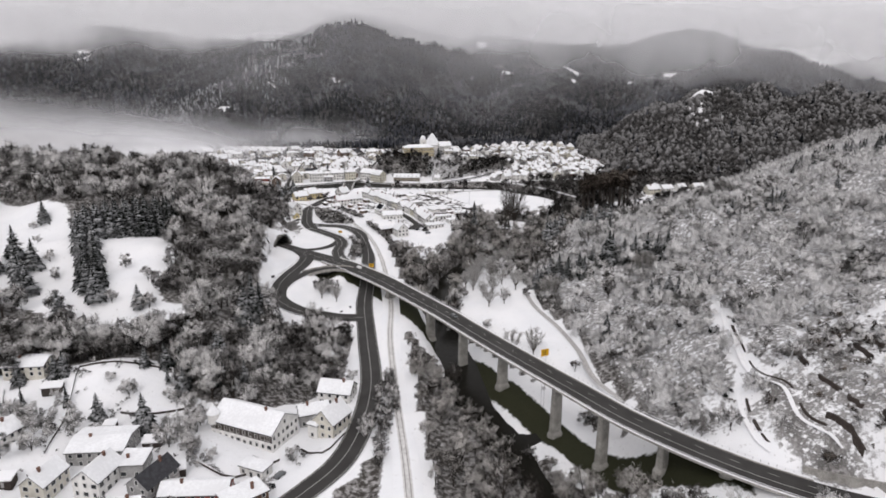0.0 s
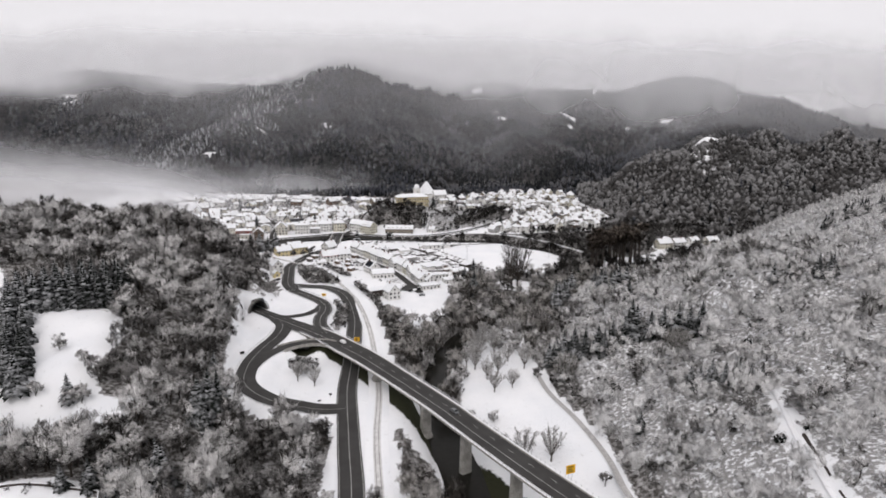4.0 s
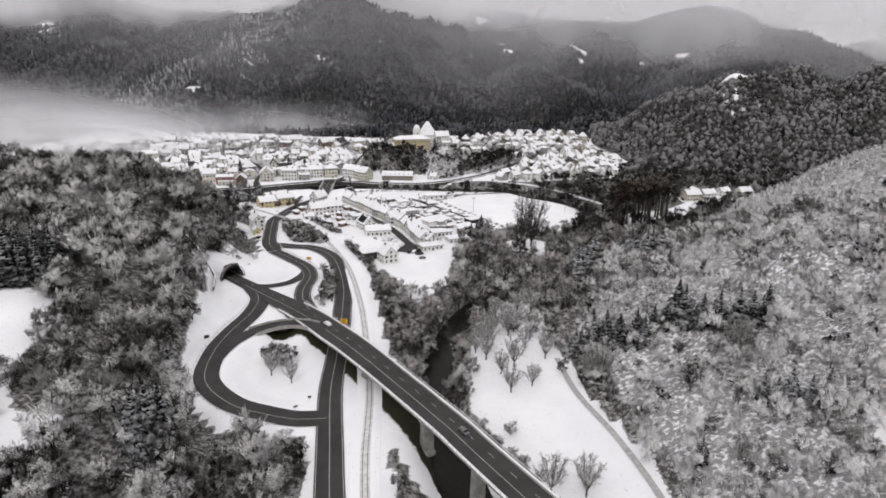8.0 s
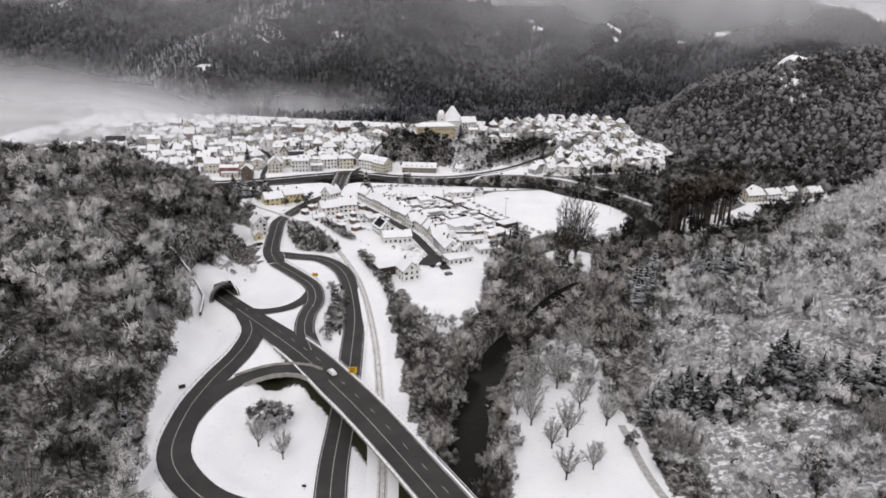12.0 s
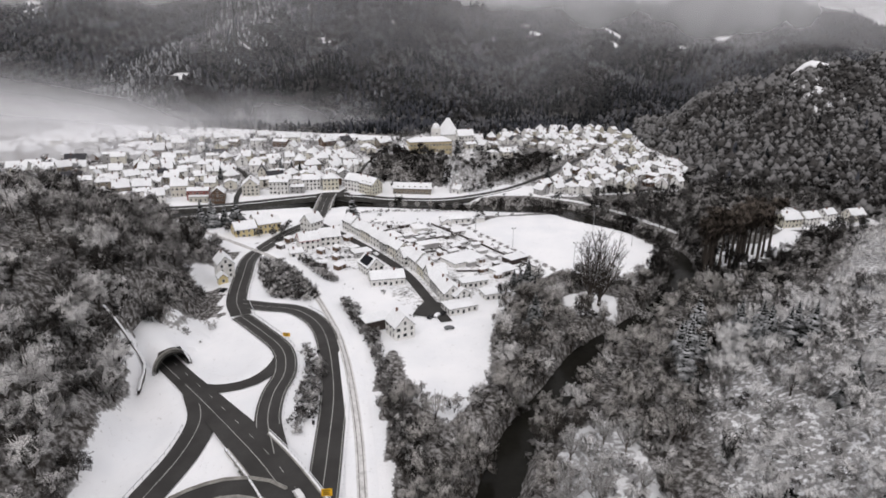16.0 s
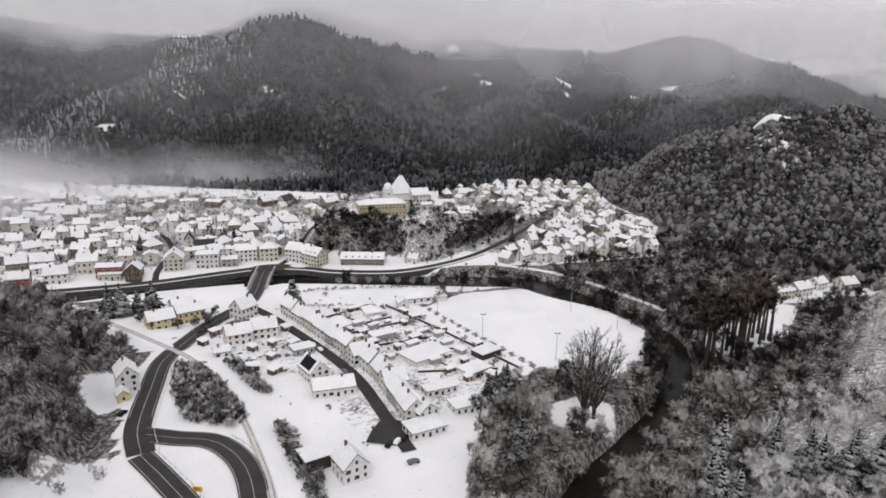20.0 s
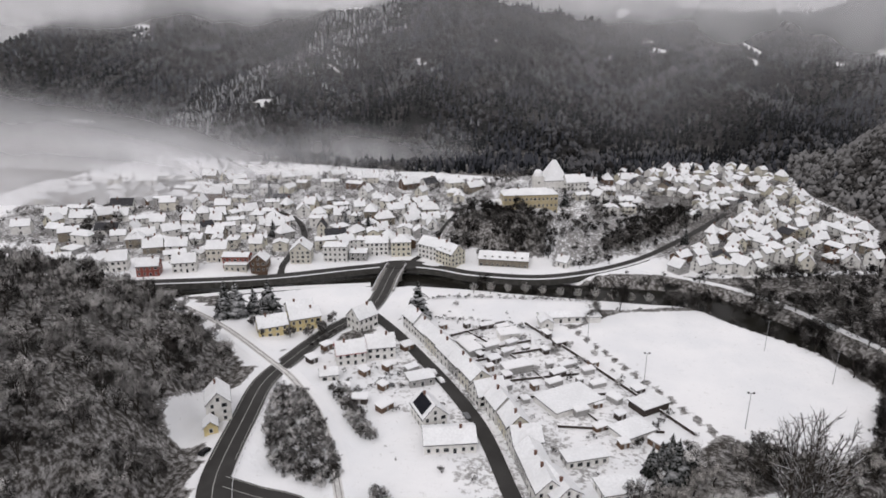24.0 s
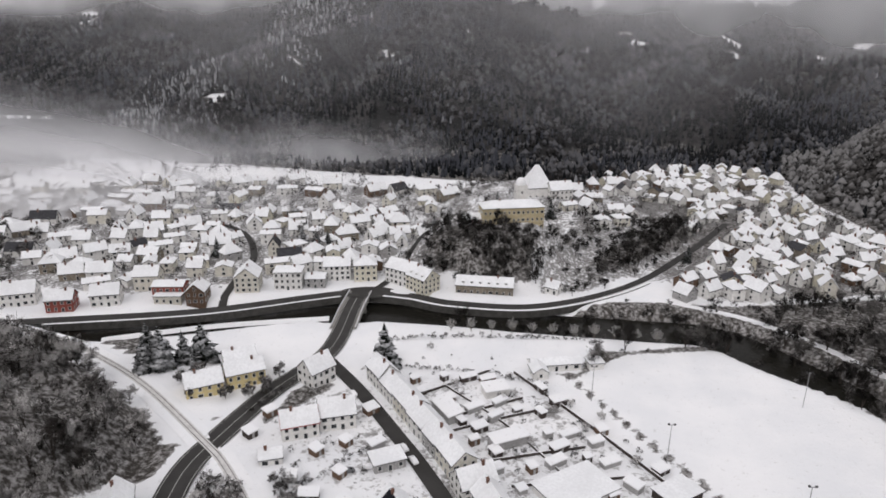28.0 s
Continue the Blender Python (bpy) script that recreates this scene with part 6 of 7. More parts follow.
# quay front of the old town
house(-144, 497, 102, 13, 12, 8.0, 5.0, "cream", "large gabled town house with timbered gable on the quay", floors=3)
house(-124, 502, 8, 14, 10, 9.5, 1.6, "white", "white three-storey town house on the quay", roof="hip", floors=3)
house(-111, 506, 8, 10, 9, 5.0, 1.0, "grey", floors=2)
house(-103, 519, 12, 14, 11, 8.0, 3.0, "white", "white town house at the bridge junction", floors=3)
house(-88, 520, 14, 12, 11, 9.0, 3.4, "pale_yellow", "pale yellow corner house at the bridge junction", roof="hip", floors=3)
house(-66, 516, -28, 17, 11, 8.5, 4.0, "white", "large white house with a curved row of windows", floors=3)
house(-55, 507, -40, 14, 11, 8.0, 4.4, "pale_yellow", "pale yellow house with a steep snowy roof", floors=3, dormers=3)
house(-23, 508, -2, 29, 10, 5.0, 3.4, "stone", "long stone building with six white dormers below the castle rock", floors=1, dormers=6, base=0.4, gap=3.2)
house(12, 510, -30, 7, 6, 3.5, 3.0, "white", floors=1)
house(-178, 482, 8, 15, 9, 7.0, 1.5, "red", "dark red boarded house on the quay", floors=2)
house(-176, 476, 8, 13, 6, 3.8, 0.5, "cream", roof="flat", floors=1, chimney=False)
house(-163, 480, 98, 10, 9, 6.5, 3.8, "brown")
house(-205, 471, 20, 13, 10, 6.0, 4.0, "white")
house(-222, 462, 18, 12, 9, 6.0, 3.5, "red")
house(-246, 466, 24, 15, 11, 6.5, 4.5, "white", "white gabled house with two rows of windows")
house(-195, 492, 12, 12, 10, 8.0, 4.0, "cream")
house(-275, 458, 20, 14, 10, 6.0, 4.0, "white")
house(-300, 478, 20, 13, 10, 5.5, 3.6, "cream")

# castle, church and the hill behind
castle = house(-11, 566, 15, 36, 13, 13.0, 3.0, "castle", "ochre castle wing with rows of windows on its rock", roof="hip", floors=3, base=18.5, name="castle", category="castle", gap=2.6)
house(-34, 562, 15, 12, 9, 6.0, 2.5, "red", "low red annex of the castle", base=18.5, chimney=False)
tower = new("church_tower")
tower.matrix_world = pose(-5.5, 592, 16, 0, 0, 15)
tagged(tower, "white square church tower with a snowy onion cap", "church tower")
bm = bmesh.new()
box(bm, -3.4, 3.4, -3.4, 3.4, -2, 22)
part("wall", bm, WALLS["white"], tower)
bm = bmesh.new()
bmesh.ops.create_uvsphere(bm, u_segments=12, v_segments=7, radius=1, matrix=Matrix.Translation((0, 0, 23)) @ Matrix.Diagonal((3.3, 3.3, 3.6, 1)))
part("cap", bm, SNOW, tower, "snow-covered onion cap")
bm = bmesh.new()
tube(bm, (0, 0, 26), (0, 0, 30), 0.5, 0.08)
part("spire", bm, SLATE, tower)
for a in (0, 90, 180, 270):
    o = attach("window", WINDOW, tower)
    o.matrix_basis = pose(0, 0, 0, 0, 0, a) @ pose(0, -3.41, 17)
house(6, 648, 20, 18, 15, 8, 14, "white", "church nave with a very steep snow-covered roof", roof="hip", floors=1, chimney=False, name="church", category="church", base=17, gap=4)
house(22, 644, 20, 16, 10, 7, 5, "white", "white chancel house beside the church", floors=2)

# the rest of the town: houses at random plots, set along the slope
rng = random.Random(3)
taken = [(-144, 497), (-124, 502), (-111, 506), (-103, 519), (-88, 520), (-66, 516), (-55, 507), (-178, 480), (-163, 480), (-205, 471), (-222, 462), (-246, 466), (-195, 492), (-275, 458), (-300, 478), (-11, 566), (3, 648), (26, 640), (-5, 592), (-30, 565)]


def quarter(ring, count, apart, turns, size, tones, group, windows=True, gap=4.6):
    x0, x1 = min(p[0] for p in ring), max(p[0] for p in ring)
    y0, y1 = min(p[1] for p in ring), max(p[1] for p in ring)
    done = 0
    for k in range(count * 40):
        x, y = rng.uniform(x0, x1), rng.uniform(y0, y1)
        a, b = np.array([x]), np.array([y])
        if float(inside(a, b, ring)[0]) < 3 or any(math.hypot(x - p, y - q) < apart for p, q in taken):
            continue
        if min(float(near_line(a, b, l)[0][0]) for l in (QUAY_ROAD, TOWN_ROAD, RIVER)) < 12 or min(float(near_line(a, b, l)[0][0]) for l in (SIDE_STREET, CASTLE_STREET)) < 9:
            continue
        taken.append((x, y))
        ob = house(x, y, rng.choice(turns) + rng.uniform(-16, 16), rng.uniform(*size), rng.uniform(6.2, 9.6), rng.uniform(3.2, 6.4), rng.choice((1.6, 2.8, 3.8, 4.6)), rng.choice(tones), cover=rng.random() > 0.05, roof=rng.choice(("gable", "gable", "gable", "hip")), windows=windows, gap=gap, back_blank=True)
        tagged(ob, group=group)
        done += 1
        if done >= count:
            break


tones = ("white", "white", "white", "cream", "grey", "pale_yellow", "white", "cream", "white", "brown", "white", "stone")
quarter([(-225, 485), (-110, 520), (-60, 535), (-55, 600), (-100, 640), (-240, 610), (-290, 520)], 84, 11.4, (10, 100, 20, 55), (7.5, 14), tones, "houses of the old town", gap=5.2)
quarter([(-330, 470), (-250, 500), (-235, 610), (-110, 650), (-60, 620), (-50, 700), (-260, 720), (-430, 640)], 66, 13.5, (0, 90, 15, 40), (9, 17), tones, "houses on the upper edge of town", gap=6.5)
quarter([(72, 505), (125, 510), (200, 530), (222, 620), (205, 690), (120, 690), (100, 620)], 86, 9.2, (30, 120, 45, 75), (6.5, 11), tones, "houses of the eastern quarter", gap=6.0)
quarter([(95, 690), (210, 690), (215, 760), (228, 800), (190, 838), (110, 815), (50, 760)], 64, 11.0, (20, 110, 60), (7, 12), tones, "houses climbing the side valley", False)
quarter([(10, 600), (60, 590), (90, 690), (50, 760), (20, 690)], 12, 14, (20, 110), (9, 13), tones, "houses behind the castle")
house(231, 434, 15, 14, 10, 5.5, 3.6, "pale_yellow", "large pale yellow house below the eastern slope")
house(247, 439, 20, 13, 9, 5.0, 3.4, "white", "white house below the eastern slope")
house(240, 448, 100, 10, 8, 4.5, 3.0, "cream")
house(283, 447, 15, 12, 9, 5.0, 3.6, "cream")
house(266, 450, 25, 10, 8, 4.6, 3.0, "white")

# ---- single trees ----
def tree_meshes(template, name, mats):
    """Splits a tree's shape into a trunk mesh and a crown mesh."""
    v, f, k, soft = template
    out = []
    for i, piece in ((0, "trunk"), (1, "crown")):
        g, w = f[(k > 0) == bool(i)], k[(k > 0) == bool(i)]
        used, inv = np.unique(g, return_inverse=True)
        me = mesh_of(name + "_" + piece, v[used], inv.reshape(-1, 3), (mats[i], SHADE_LACE.get(mats[1], mats[1])), np.maximum(w - 1, 0), smooth=True)
        me.attributes.new("custom_normal", "FLOAT_VECTOR", "POINT").data.foreach_set("vector", soft[used].astype(np.float32).ravel())
        out.append(me)
    return out


SINGLE = {
    "bare": [tree_meshes(fan_tree(60 + s, 12, 4.9, 11, 8, 17, 0.17), "bare_tree", (BARK_PALE, TWIG)) for s in range(3)],
    "round": [tree_meshes(fan_tree(66 + s, 15, 8.2, 20, 9, 15, 0.08), "round_tree", (BARK, TWIG_BROWN)) for s in range(2)],
    "frosty": [tree_meshes(broadleaf(70 + s, 260, 8, 3.9, 0.05, 0.45, clumps=11, full=0.9, reach=0.62), "frosty_tree", (BARK, TWIG)) for s in range(3)],
    "dark": [tree_meshes(broadleaf(76 + s, 260, 8, 3.9, 0.05, 0.45, clumps=11, full=0.9, reach=0.62), "dark_tree", (BARK, TWIG_DARK)) for s in range(2)],
    "tall": [tree_meshes(fan_tree(80 + s, 25, 7.6, 13, 5, 5, 0.1), "tall_tree", (BARK, TWIG_DARK)) for s in range(3)],
    "poplar": [tree_meshes(broadleaf(85 + s, 420, 25, 4.5, 0.46, 0.4, clumps=10, limbs=0, full=0.5, reach=0.9), "poplar", (BARK, TWIG_RUST)) for s in range(4)],
    "bush": [tree_meshes(broadleaf(90 + s, 160, 3.6, 2.5, 0.03, 0.5, clumps=7, limbs=3, full=0.9, reach=0.6), "bush", (BARK, TWIG)) for s in range(3)],
    "spruce": [tree_meshes(conifer(100 + s, 17, 12, 13, 4.1), "spruce", (BARK, NEEDLE)) for s in range(3)],
    "pine": [tree_meshes(conifer(120 + s, 15, 13, 13, 4.9, 0.6), "pine", (BARK, NEEDLE)) for s in range(2)],
    "slim": [tree_meshes(conifer(110 + s, 15, 9, 11, 1.9), "cypress", (BARK, NEEDLE)) for s in range(2)],
}
TREE_TEXT = {"bare": ("tree", "bare frosted deciduous tree"), "round": ("tree", "broad round bare tree"), "frosty": ("tree", "bushy frosted tree"), "dark": ("tree", "bushy dark bare tree"), "tall": ("tree", "tall bare tree"), "poplar": ("poplar", "tall rusty bare poplar"),
    "bush": ("bush", "low snowy bush"), "spruce": ("spruce", "snow-laden dark spruce"), "slim": ("conifer", "slim snowy conifer"), "pine": ("pine", "broad dark pine dusted with snow")}
tree_rng = random.Random(21)


def tree(kind, x, y, scale=1.0, where=""):
    name, text = TREE_TEXT[kind]
    ob = new(name)
    s = scale * tree_rng.uniform(0.9, 1.1)
    ob.matrix_world = pose(x, y, float(z_at(x, y)), 0, 0, tree_rng.uniform(0, 360)) @ Matrix.Diagonal((s, s, s, 1))
    tagged(ob, text + (" " + where if where else ""), name)
    trunk, crown = tree_rng.choice(SINGLE[kind])
    attach("trunk", trunk, ob)
    attach("crown", crown, ob)
    return ob


def trees(kind, scale, where, *places):
    for x, y in places:
        tree(kind, x, y, scale, where)


# traffic island and river meadow
trees("dark", 1.0, "on the traffic island", (-58, 134), (-53, 137), (-62, 137), (-57, 140))
trees("frosty", 0.9, "on the traffic island", (-55.5, 133), (-60, 141))
trees("bare", 0.75, "on the traffic island", (-58.5, 125), (-49.5, 119))
trees("bare", 1.0, "on the river meadow", (32, 163), (40, 162), (39, 134), (53, 140), (28, 140), (35, 113), (54, 186), (41, 61), (51, 57), (29, 150))
trees("frosty", 0.8, "on the river meadow", (32, 90), (22, 128), (26, 160), (48, 178))
trees("round", 1.0, "at the edge of the river meadow", (70, 119), (116, 104))
trees("frosty", 1.0, "at the edge of the river meadow", (17, 124), (21, 134), (59, 150), (57, 158), (27, 164), (45, 176), (52, 176), (60, 172), (33, 172), (47, 198), (42, 184), (58, 194), (36, 190), (50, 162), (43, 166))
trees("tall", 0.5, "by the river meadow", (71, 193), (73, 190))
trees("bare", 0.8, "on the river meadow", (24, 146), (30, 159), (40, 170), (46, 150), (36, 182), (54, 168), (48, 190), (33, 128), (44, 118))
trees("spruce", 1.4, "on the eastern slope", (118, 239), (119, 235), (128, 234), (131, 228), (124, 231))
trees("bush", 0.7, "on the river meadow", (24, 98), (48, 128))
# eastern slope spruces
trees("spruce", 1.1, "on the eastern slope", (66, 142), (70, 144), (74, 145), (79, 144), (83, 138), (89, 136), (91, 132), (96, 136))
trees("spruce", 1.25, "on the eastern slope", (104, 137), (107, 141), (107, 134), (112, 128), (122, 120), (134, 122), (128, 121), (117, 125), (119, 185))
trees("spruce", 0.8, "in a dense dark group", (112, 70), (116, 69), (120, 66), (124, 63), (128, 62), (132, 61), (118, 73), (126, 67), (110, 74), (85, 58))
trees("spruce", 1.5, "among riverside trees", (92, 245), (89, 241), (96, 248), (86, 227), (90, 236), (95, 235), (104, 262), (118, 255), (40, 312), (37, 268))
trees("spruce", 0.9, "high on the eastern slope", (179, 132), (198, 130), (174, 136), (202, 134), (195, 134), (240, 148))
trees("dark", 0.9, "on the eastern slope", (191, 54), (200, 52), (196, 56), (186, 50), (120, 105), (100, 118), (58, 128), (64, 118), (68, 126))
trees("spruce", 1.0, "in a row along the ridge", *[(292 + 2.6 * i + (i % 2) * 3, 286 - 2.2 * i + (i % 3) * 4) for i in range(18)])
# western meadows
trees("spruce", 1.35, "in the dark plantation", *[(-186 + 4.6 * i + 2 * (j % 2), 119 + 5 * j + 2.4 * i) for i in range(9) for j in range(4)])
trees("spruce", 1.3, "in a tall column beside the meadow", (-183, 116), (-180, 108), (-176, 101), (-172, 94), (-168, 86), (-164, 78), (-159, 71), (-153, 66), (-160, 82), (-170, 102), (-165, 92), (-175, 112), (-156, 76))
trees("spruce", 1.3, "at the meadow's edge", (-204, 92), (-209, 100), (-200, 86), (-198, 96), (-214, 90), (-194, 82))
trees("spruce", 1.0, "at the meadow's edge", (-141, 133), (-165, 55), (-219, 146), (-134, 66), (-97, 122))
trees("spruce", 1.65, "at the edge of the wood", (-78, 67), (-83, 60), (-80, 63))
trees("spruce", 1.3, "below the wood", (-83, 24), (-86, 28))
trees("spruce", 0.85, "below the wood", (-105, 21), (-101, 27), (-83, 13), (-94, 9), (-96, 40), (-156, 7), (-143, 9), (-79, 55))
trees("dark", 1.9, "on the meadow", (-116, 31), (-111, 33))
trees("dark", 1.5, "at the meadow's edge", (-124, 82), (-118, 86), (-128, 78), (-160, 50), (-152, 46), (-168, 58))
trees("slim", 0.9, "in the gardens", (-79, 16), (-101, 12), (-92, 26), (-94, 15), (-79, 12), (-146, -8), (-131, -6), (-150, -2))
trees("spruce", 1.35, "in the garden behind the houses", (-100, -14))
trees("slim", 1.1, "below the wood", (-85, 30), (-90, 36))
trees("frosty", 1.25, "in the gardens", (-83, -20), (-77, -32), (-86, -28), (-80, -14), (-142, -12), (-134, -22), (-152, -6))
trees("dark", 1.3, "on the meadow", (-126, 40), (-120, 38), (-114, 37), (-109, 36), (-122, 44), (-115, 42), (-130, 44))
trees("frosty", 1.0, "on the meadow", (-133, 65), (-129, 66), (-198, 96), (-204, 92), (-192, 100), (-186, 92))
trees("bush", 1.2, "on the meadow", (-131, 70), (-210, 122), (-222, 140))
trees("frosty", 1.05, "in the gardens", (-66, 12), (-60, 22), (-70, 26), (-52, 20), (-74, 4), (-84, 6), (-88, -2), (-80, -18), (-78, -30), (-122, -20), (-128, -34), (-134, -40), (-128, -60), (-150, -18), (-144, -52), (-112, 2), (-20, -20), (-72, -62))
trees("bush", 1.2, "in the gardens", (-90, -20), (-84, -14), (-76, -6), (-120, 6), (-126, -12), (-118, -46), (-70, -34), (-44, -30), (-48, -50), (-30, 24), (-44, 24), (-46, 34), (-88, 10), (-96, 4))
trees("dark", 1.3, "between the hamlet's gardens", (-150, 22), (-142, 26), (-134, 24), (-124, 20), (-166, 10), (-160, -6), (-64, 34), (-56, 44), (-70, 44), (-62, 54), (-88, 34), (-84, 44), (-94, 38), (-52, 30))
trees("frosty", 1.0, "at the wood's edge", (-108, 40), (-104, 52), (-98, 60), (-112, 84), (-118, 92), (-126, 108), (-134, 122), (-140, 50), (-146, 66), (-136, 84), (-150, 92))
trees("spruce", 0.75, "in the gardens", (-112, 18), (-86, 22), (-72, 16), (-66, 20), (-140, 10), (-152, -14), (-118, -10))
# river bend and sports pitch
trees("tall", 1.3, "at the corner of the sports pitch", (67, 295), (72, 298))
trees("poplar", 1.4, "in the poplar row by the river", *[(138 + 3.9 * i + 2.6 * math.sin(5.3 * i + 2 * j), 340 + 2.6 * i + 6.5 * j + 3.2 * math.sin(3.1 * i + j)) for i in range(13) for j in range(2)])
trees("frosty", 0.8, "beside the gardens", (40, 318), (44, 324), (36, 312), (48, 330))
trees("spruce", 0.75, "beside the gardens", (38, 324), (42, 329), (34, 318), (46, 322))
trees("dark", 1.2, "between the town's gardens", (-143, 582), (-196, 699), (-216, 618), (-220, 597), (-288, 524), (-283, 505), (-304, 556), (-319, 544), (-260, 508), (-283, 661), (-310, 530), (-330, 560), (-383, 618))
trees("frosty", 1.1, "between the town's gardens", (-232, 530), (-105, 586), (-296, 540), (-350, 590), (-250, 570), (-180, 640), (-160, 620))
trees("slim", 1.1, "between the town's gardens", (-140, 584), (-206, 610), (-186, 560))
trees("bare", 0.5, "along the river promenade", *[(-36 + 9 * i, 459 + 0.3 * i) for i in range(11)])
trees("bush", 0.9, "in the gardens", (-12, 404), (-8, 408), (6, 398), (-30, 412), (16, 388), (30, 372), (40, 358), (-20, 392), (-2, 378), (-43, 441), (12, 403), (22, 396))
trees("pine", 1.65, "beside the town bridge", (-59, 424))
trees("pine", 1.45, "beside the yellow villa", (-146, 413), (-133, 421))
trees("spruce", 1.2, "beside the yellow villa", (-151, 409), (-140, 419), (-156, 421))
trees("dark", 0.8, "beside the yellow villa", (-104, 396), (-98, 398), (-112, 394), (-128, 408), (-124, 392), (-133, 402), (-100, 402), (-98, 412))
trees("slim", 1.0, "beside the yellow villa", (-152, 416), (-133, 412))
# in the town
trees("spruce", 0.95, "between the town houses", (-137, 566), (-126, 558), (-120, 562), (-226, 644), (-60, 600), (90, 560), (150, 600), (170, 660), (130, 720), (-180, 540), (-250, 560), (-20, 610), (14, 600))
town_trees = scatter(-330, 230, 500, 760, 21, town_keep, 77)
for x, y in zip(*town_trees):
    if all(math.hypot(x - a, y - b) > 9.5 for a, b in taken):
        tree("dark" if tree_rng.random() < 0.5 else "bush", float(x), float(y), tree_rng.uniform(0.5, 0.9), "between the town houses")


def clear_of_houses(x, y):
    v = np.ones(np.shape(x), bool)
    for a, b, r in BUILT:
        v &= np.hypot(x - a, y - b) > r + 1.5
    return v


GARDEN_WOOD = [(-178, 12), (-150, 19), (-132, 22), (-108, 29), (-104, 36), (-112, 44), (-140, 47), (-160, 50), (-184, 44)]
woodland("garden_wood", BROAD, scatter(-190, -100, 5, 55, 5.6, lambda x, y: 0.85 * (inside(x, y, GARDEN_WOOD) > 0) * clear_of_houses(x, y), 101), (BARK, TWIG_DUSK), "bare trees and tall shrubs between gardens and meadow", 101, 0.45, 0.9)
hamlet_keep = lambda x, y: 0.5 * (inside(x, y, HAMLET) > 1) * clear_of_houses(x, y) * (inside(x, y, LAWN) <= 0) * (near_line(x, y, VALLEY_ROAD)[0] > 9) * (near_line(x, y, RAIL_LINE)[0] > 8) * patchy(x, y, 26, 102)
LAWN = [(-128, 4), (-106, 22), (-97, 2), (-108, -6), (-124, -14)]
woodland("garden_shrubs", BUSH, scatter(-175, -24, -95, 60, 4.6, hamlet_keep, 103), (BARK, TWIG_DARK), "dark shrubs in the hamlet's snowy gardens", 103, 0.25, 0.8)
woodland("garden_shrubs", BUSH, scatter(-175, -24, -95, 60, 8, hamlet_keep, 104), (BARK, TWIG), "frosted shrubs in the hamlet's gardens", 104, 0.4, 1.1)
village_keep = lambda x, y: 0.55 * (inside(x, y, VILLAGE) > 1) * clear_of_houses(x, y) * (near_line(x, y, VILLAGE_STREET)[0] > 5) * (near_line(x, y, TOWN_ROAD)[0] > 7) * patchy(x, y, 20, 105)
woodland("garden_shrubs", BUSH, scatter(-95, 50, 268, 426, 4.4, village_keep, 106), (BARK, TWIG_DARK), "small dark shrubs and hedges in the village gardens", 106, 0.2, 0.7)
hill_trees = lambda x, y: 0.8 * clear_of_houses(x, y) * ((inside(x, y, [(100, 505), (190, 525), (225, 620), (215, 780), (120, 790), (70, 700), (110, 640)]) > 0) * 0.42 + (waves(x, y, 60, 107) > 0.75) * (inside(x, y, TOWN) > 4) * (near_line(x, y, QUAY_ROAD)[0] > 9))
woodland("town_trees", FAR_BROAD, scatter(-400, 230, 500, 840, 6.5, hill_trees, 108), (BARK, TWIG_DARK), "dark bare garden trees between the town houses", 108, 0.4, 0.95)

field_keep = lambda x, y: 0.6 * (inside(x, y, TOWN_FLAT) > 0) * clear_of_houses(x, y) * (y > 640) * (waves(x, y, 75, 111) + 0.5 * waves(x, y, 24, 112) > 0.38)
woodland("field_trees", FAR_BROAD, scatter(-460, 60, 640, 800, 6.0, field_keep, 113), (BARK, TWIG_DARK), "bare trees and hedgerows on the fields behind the town", 113, 0.5, 1.1)


# ---- tunnel ----
def tunnel():
    ob = tagged(new("tunnel_portal"), "round concrete tunnel mouth in the snowy hillside", "tunnel")
    line = BRIDGE_ROAD[(BRIDGE_ROAD[:, 0] < -101) & (BRIDGE_ROAD[:, 1] > 229)].copy()
    prof = lambda r, n=14: [(-r * math.cos(math.pi * i / n), -0.6 + (r + 0.9) * math.sin(math.pi * i / n)) for i in range(n + 1)]
    pr = prof(6.1) + prof(5.5)[::-1]
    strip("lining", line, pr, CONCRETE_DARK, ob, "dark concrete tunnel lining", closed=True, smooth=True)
    front = line[-2:].copy()
    front[0] = front[1] + (front[0] - front[1]) * 0.25
    strip("rim", front, prof(6.3) + prof(5.45)[::-1], CONCRETE, ob, "pale concrete rim", closed=True, smooth=True)
    strip("headwall", front, prof(7.2, 20) + prof(6.25, 20)[::-1], CONCRETE, ob, "weathered concrete ring round the tunnel mouth", closed=True, smooth=True)
    k = [(-26, -3), (-17, 2.2), (-11, 4.6), (-7.4, 6.1), (-4, 7.3), (0, 8.0), (4, 7.4), (7.4, 6.2), (13, 4.6), (20, 2.6), (30, -3)]
    back = line.copy()
    back[-1] = front[0]
    deep = ease(np.hypot(back[:, 0] - back[-1, 0], back[:, 1] - back[-1, 1]), 0, 16)
    mound = strip("tunnel_mound", back, [(o, u if abs(o) < 5 else -4 + (u + 4) * (deep if abs(o) > 9 else 0.25 + 0.75 * deep)) for o, u in k], GROUND, smooth=True)
    tagged(mound, "snow-covered earth mound over the tunnel", "embankment", kind="structure")
    bm = bmesh.new()
    e = line[0]
    box(bm, -7, 7, -0.3, 0.3, -1, 9, Matrix.Translation(e) @ Matrix.Rotation(math.atan2(*sides_of(line)[0][::-1]), 4, "Z"))
    part("end_wall", bm, CONCRETE_DARK, ob)


tunnel()


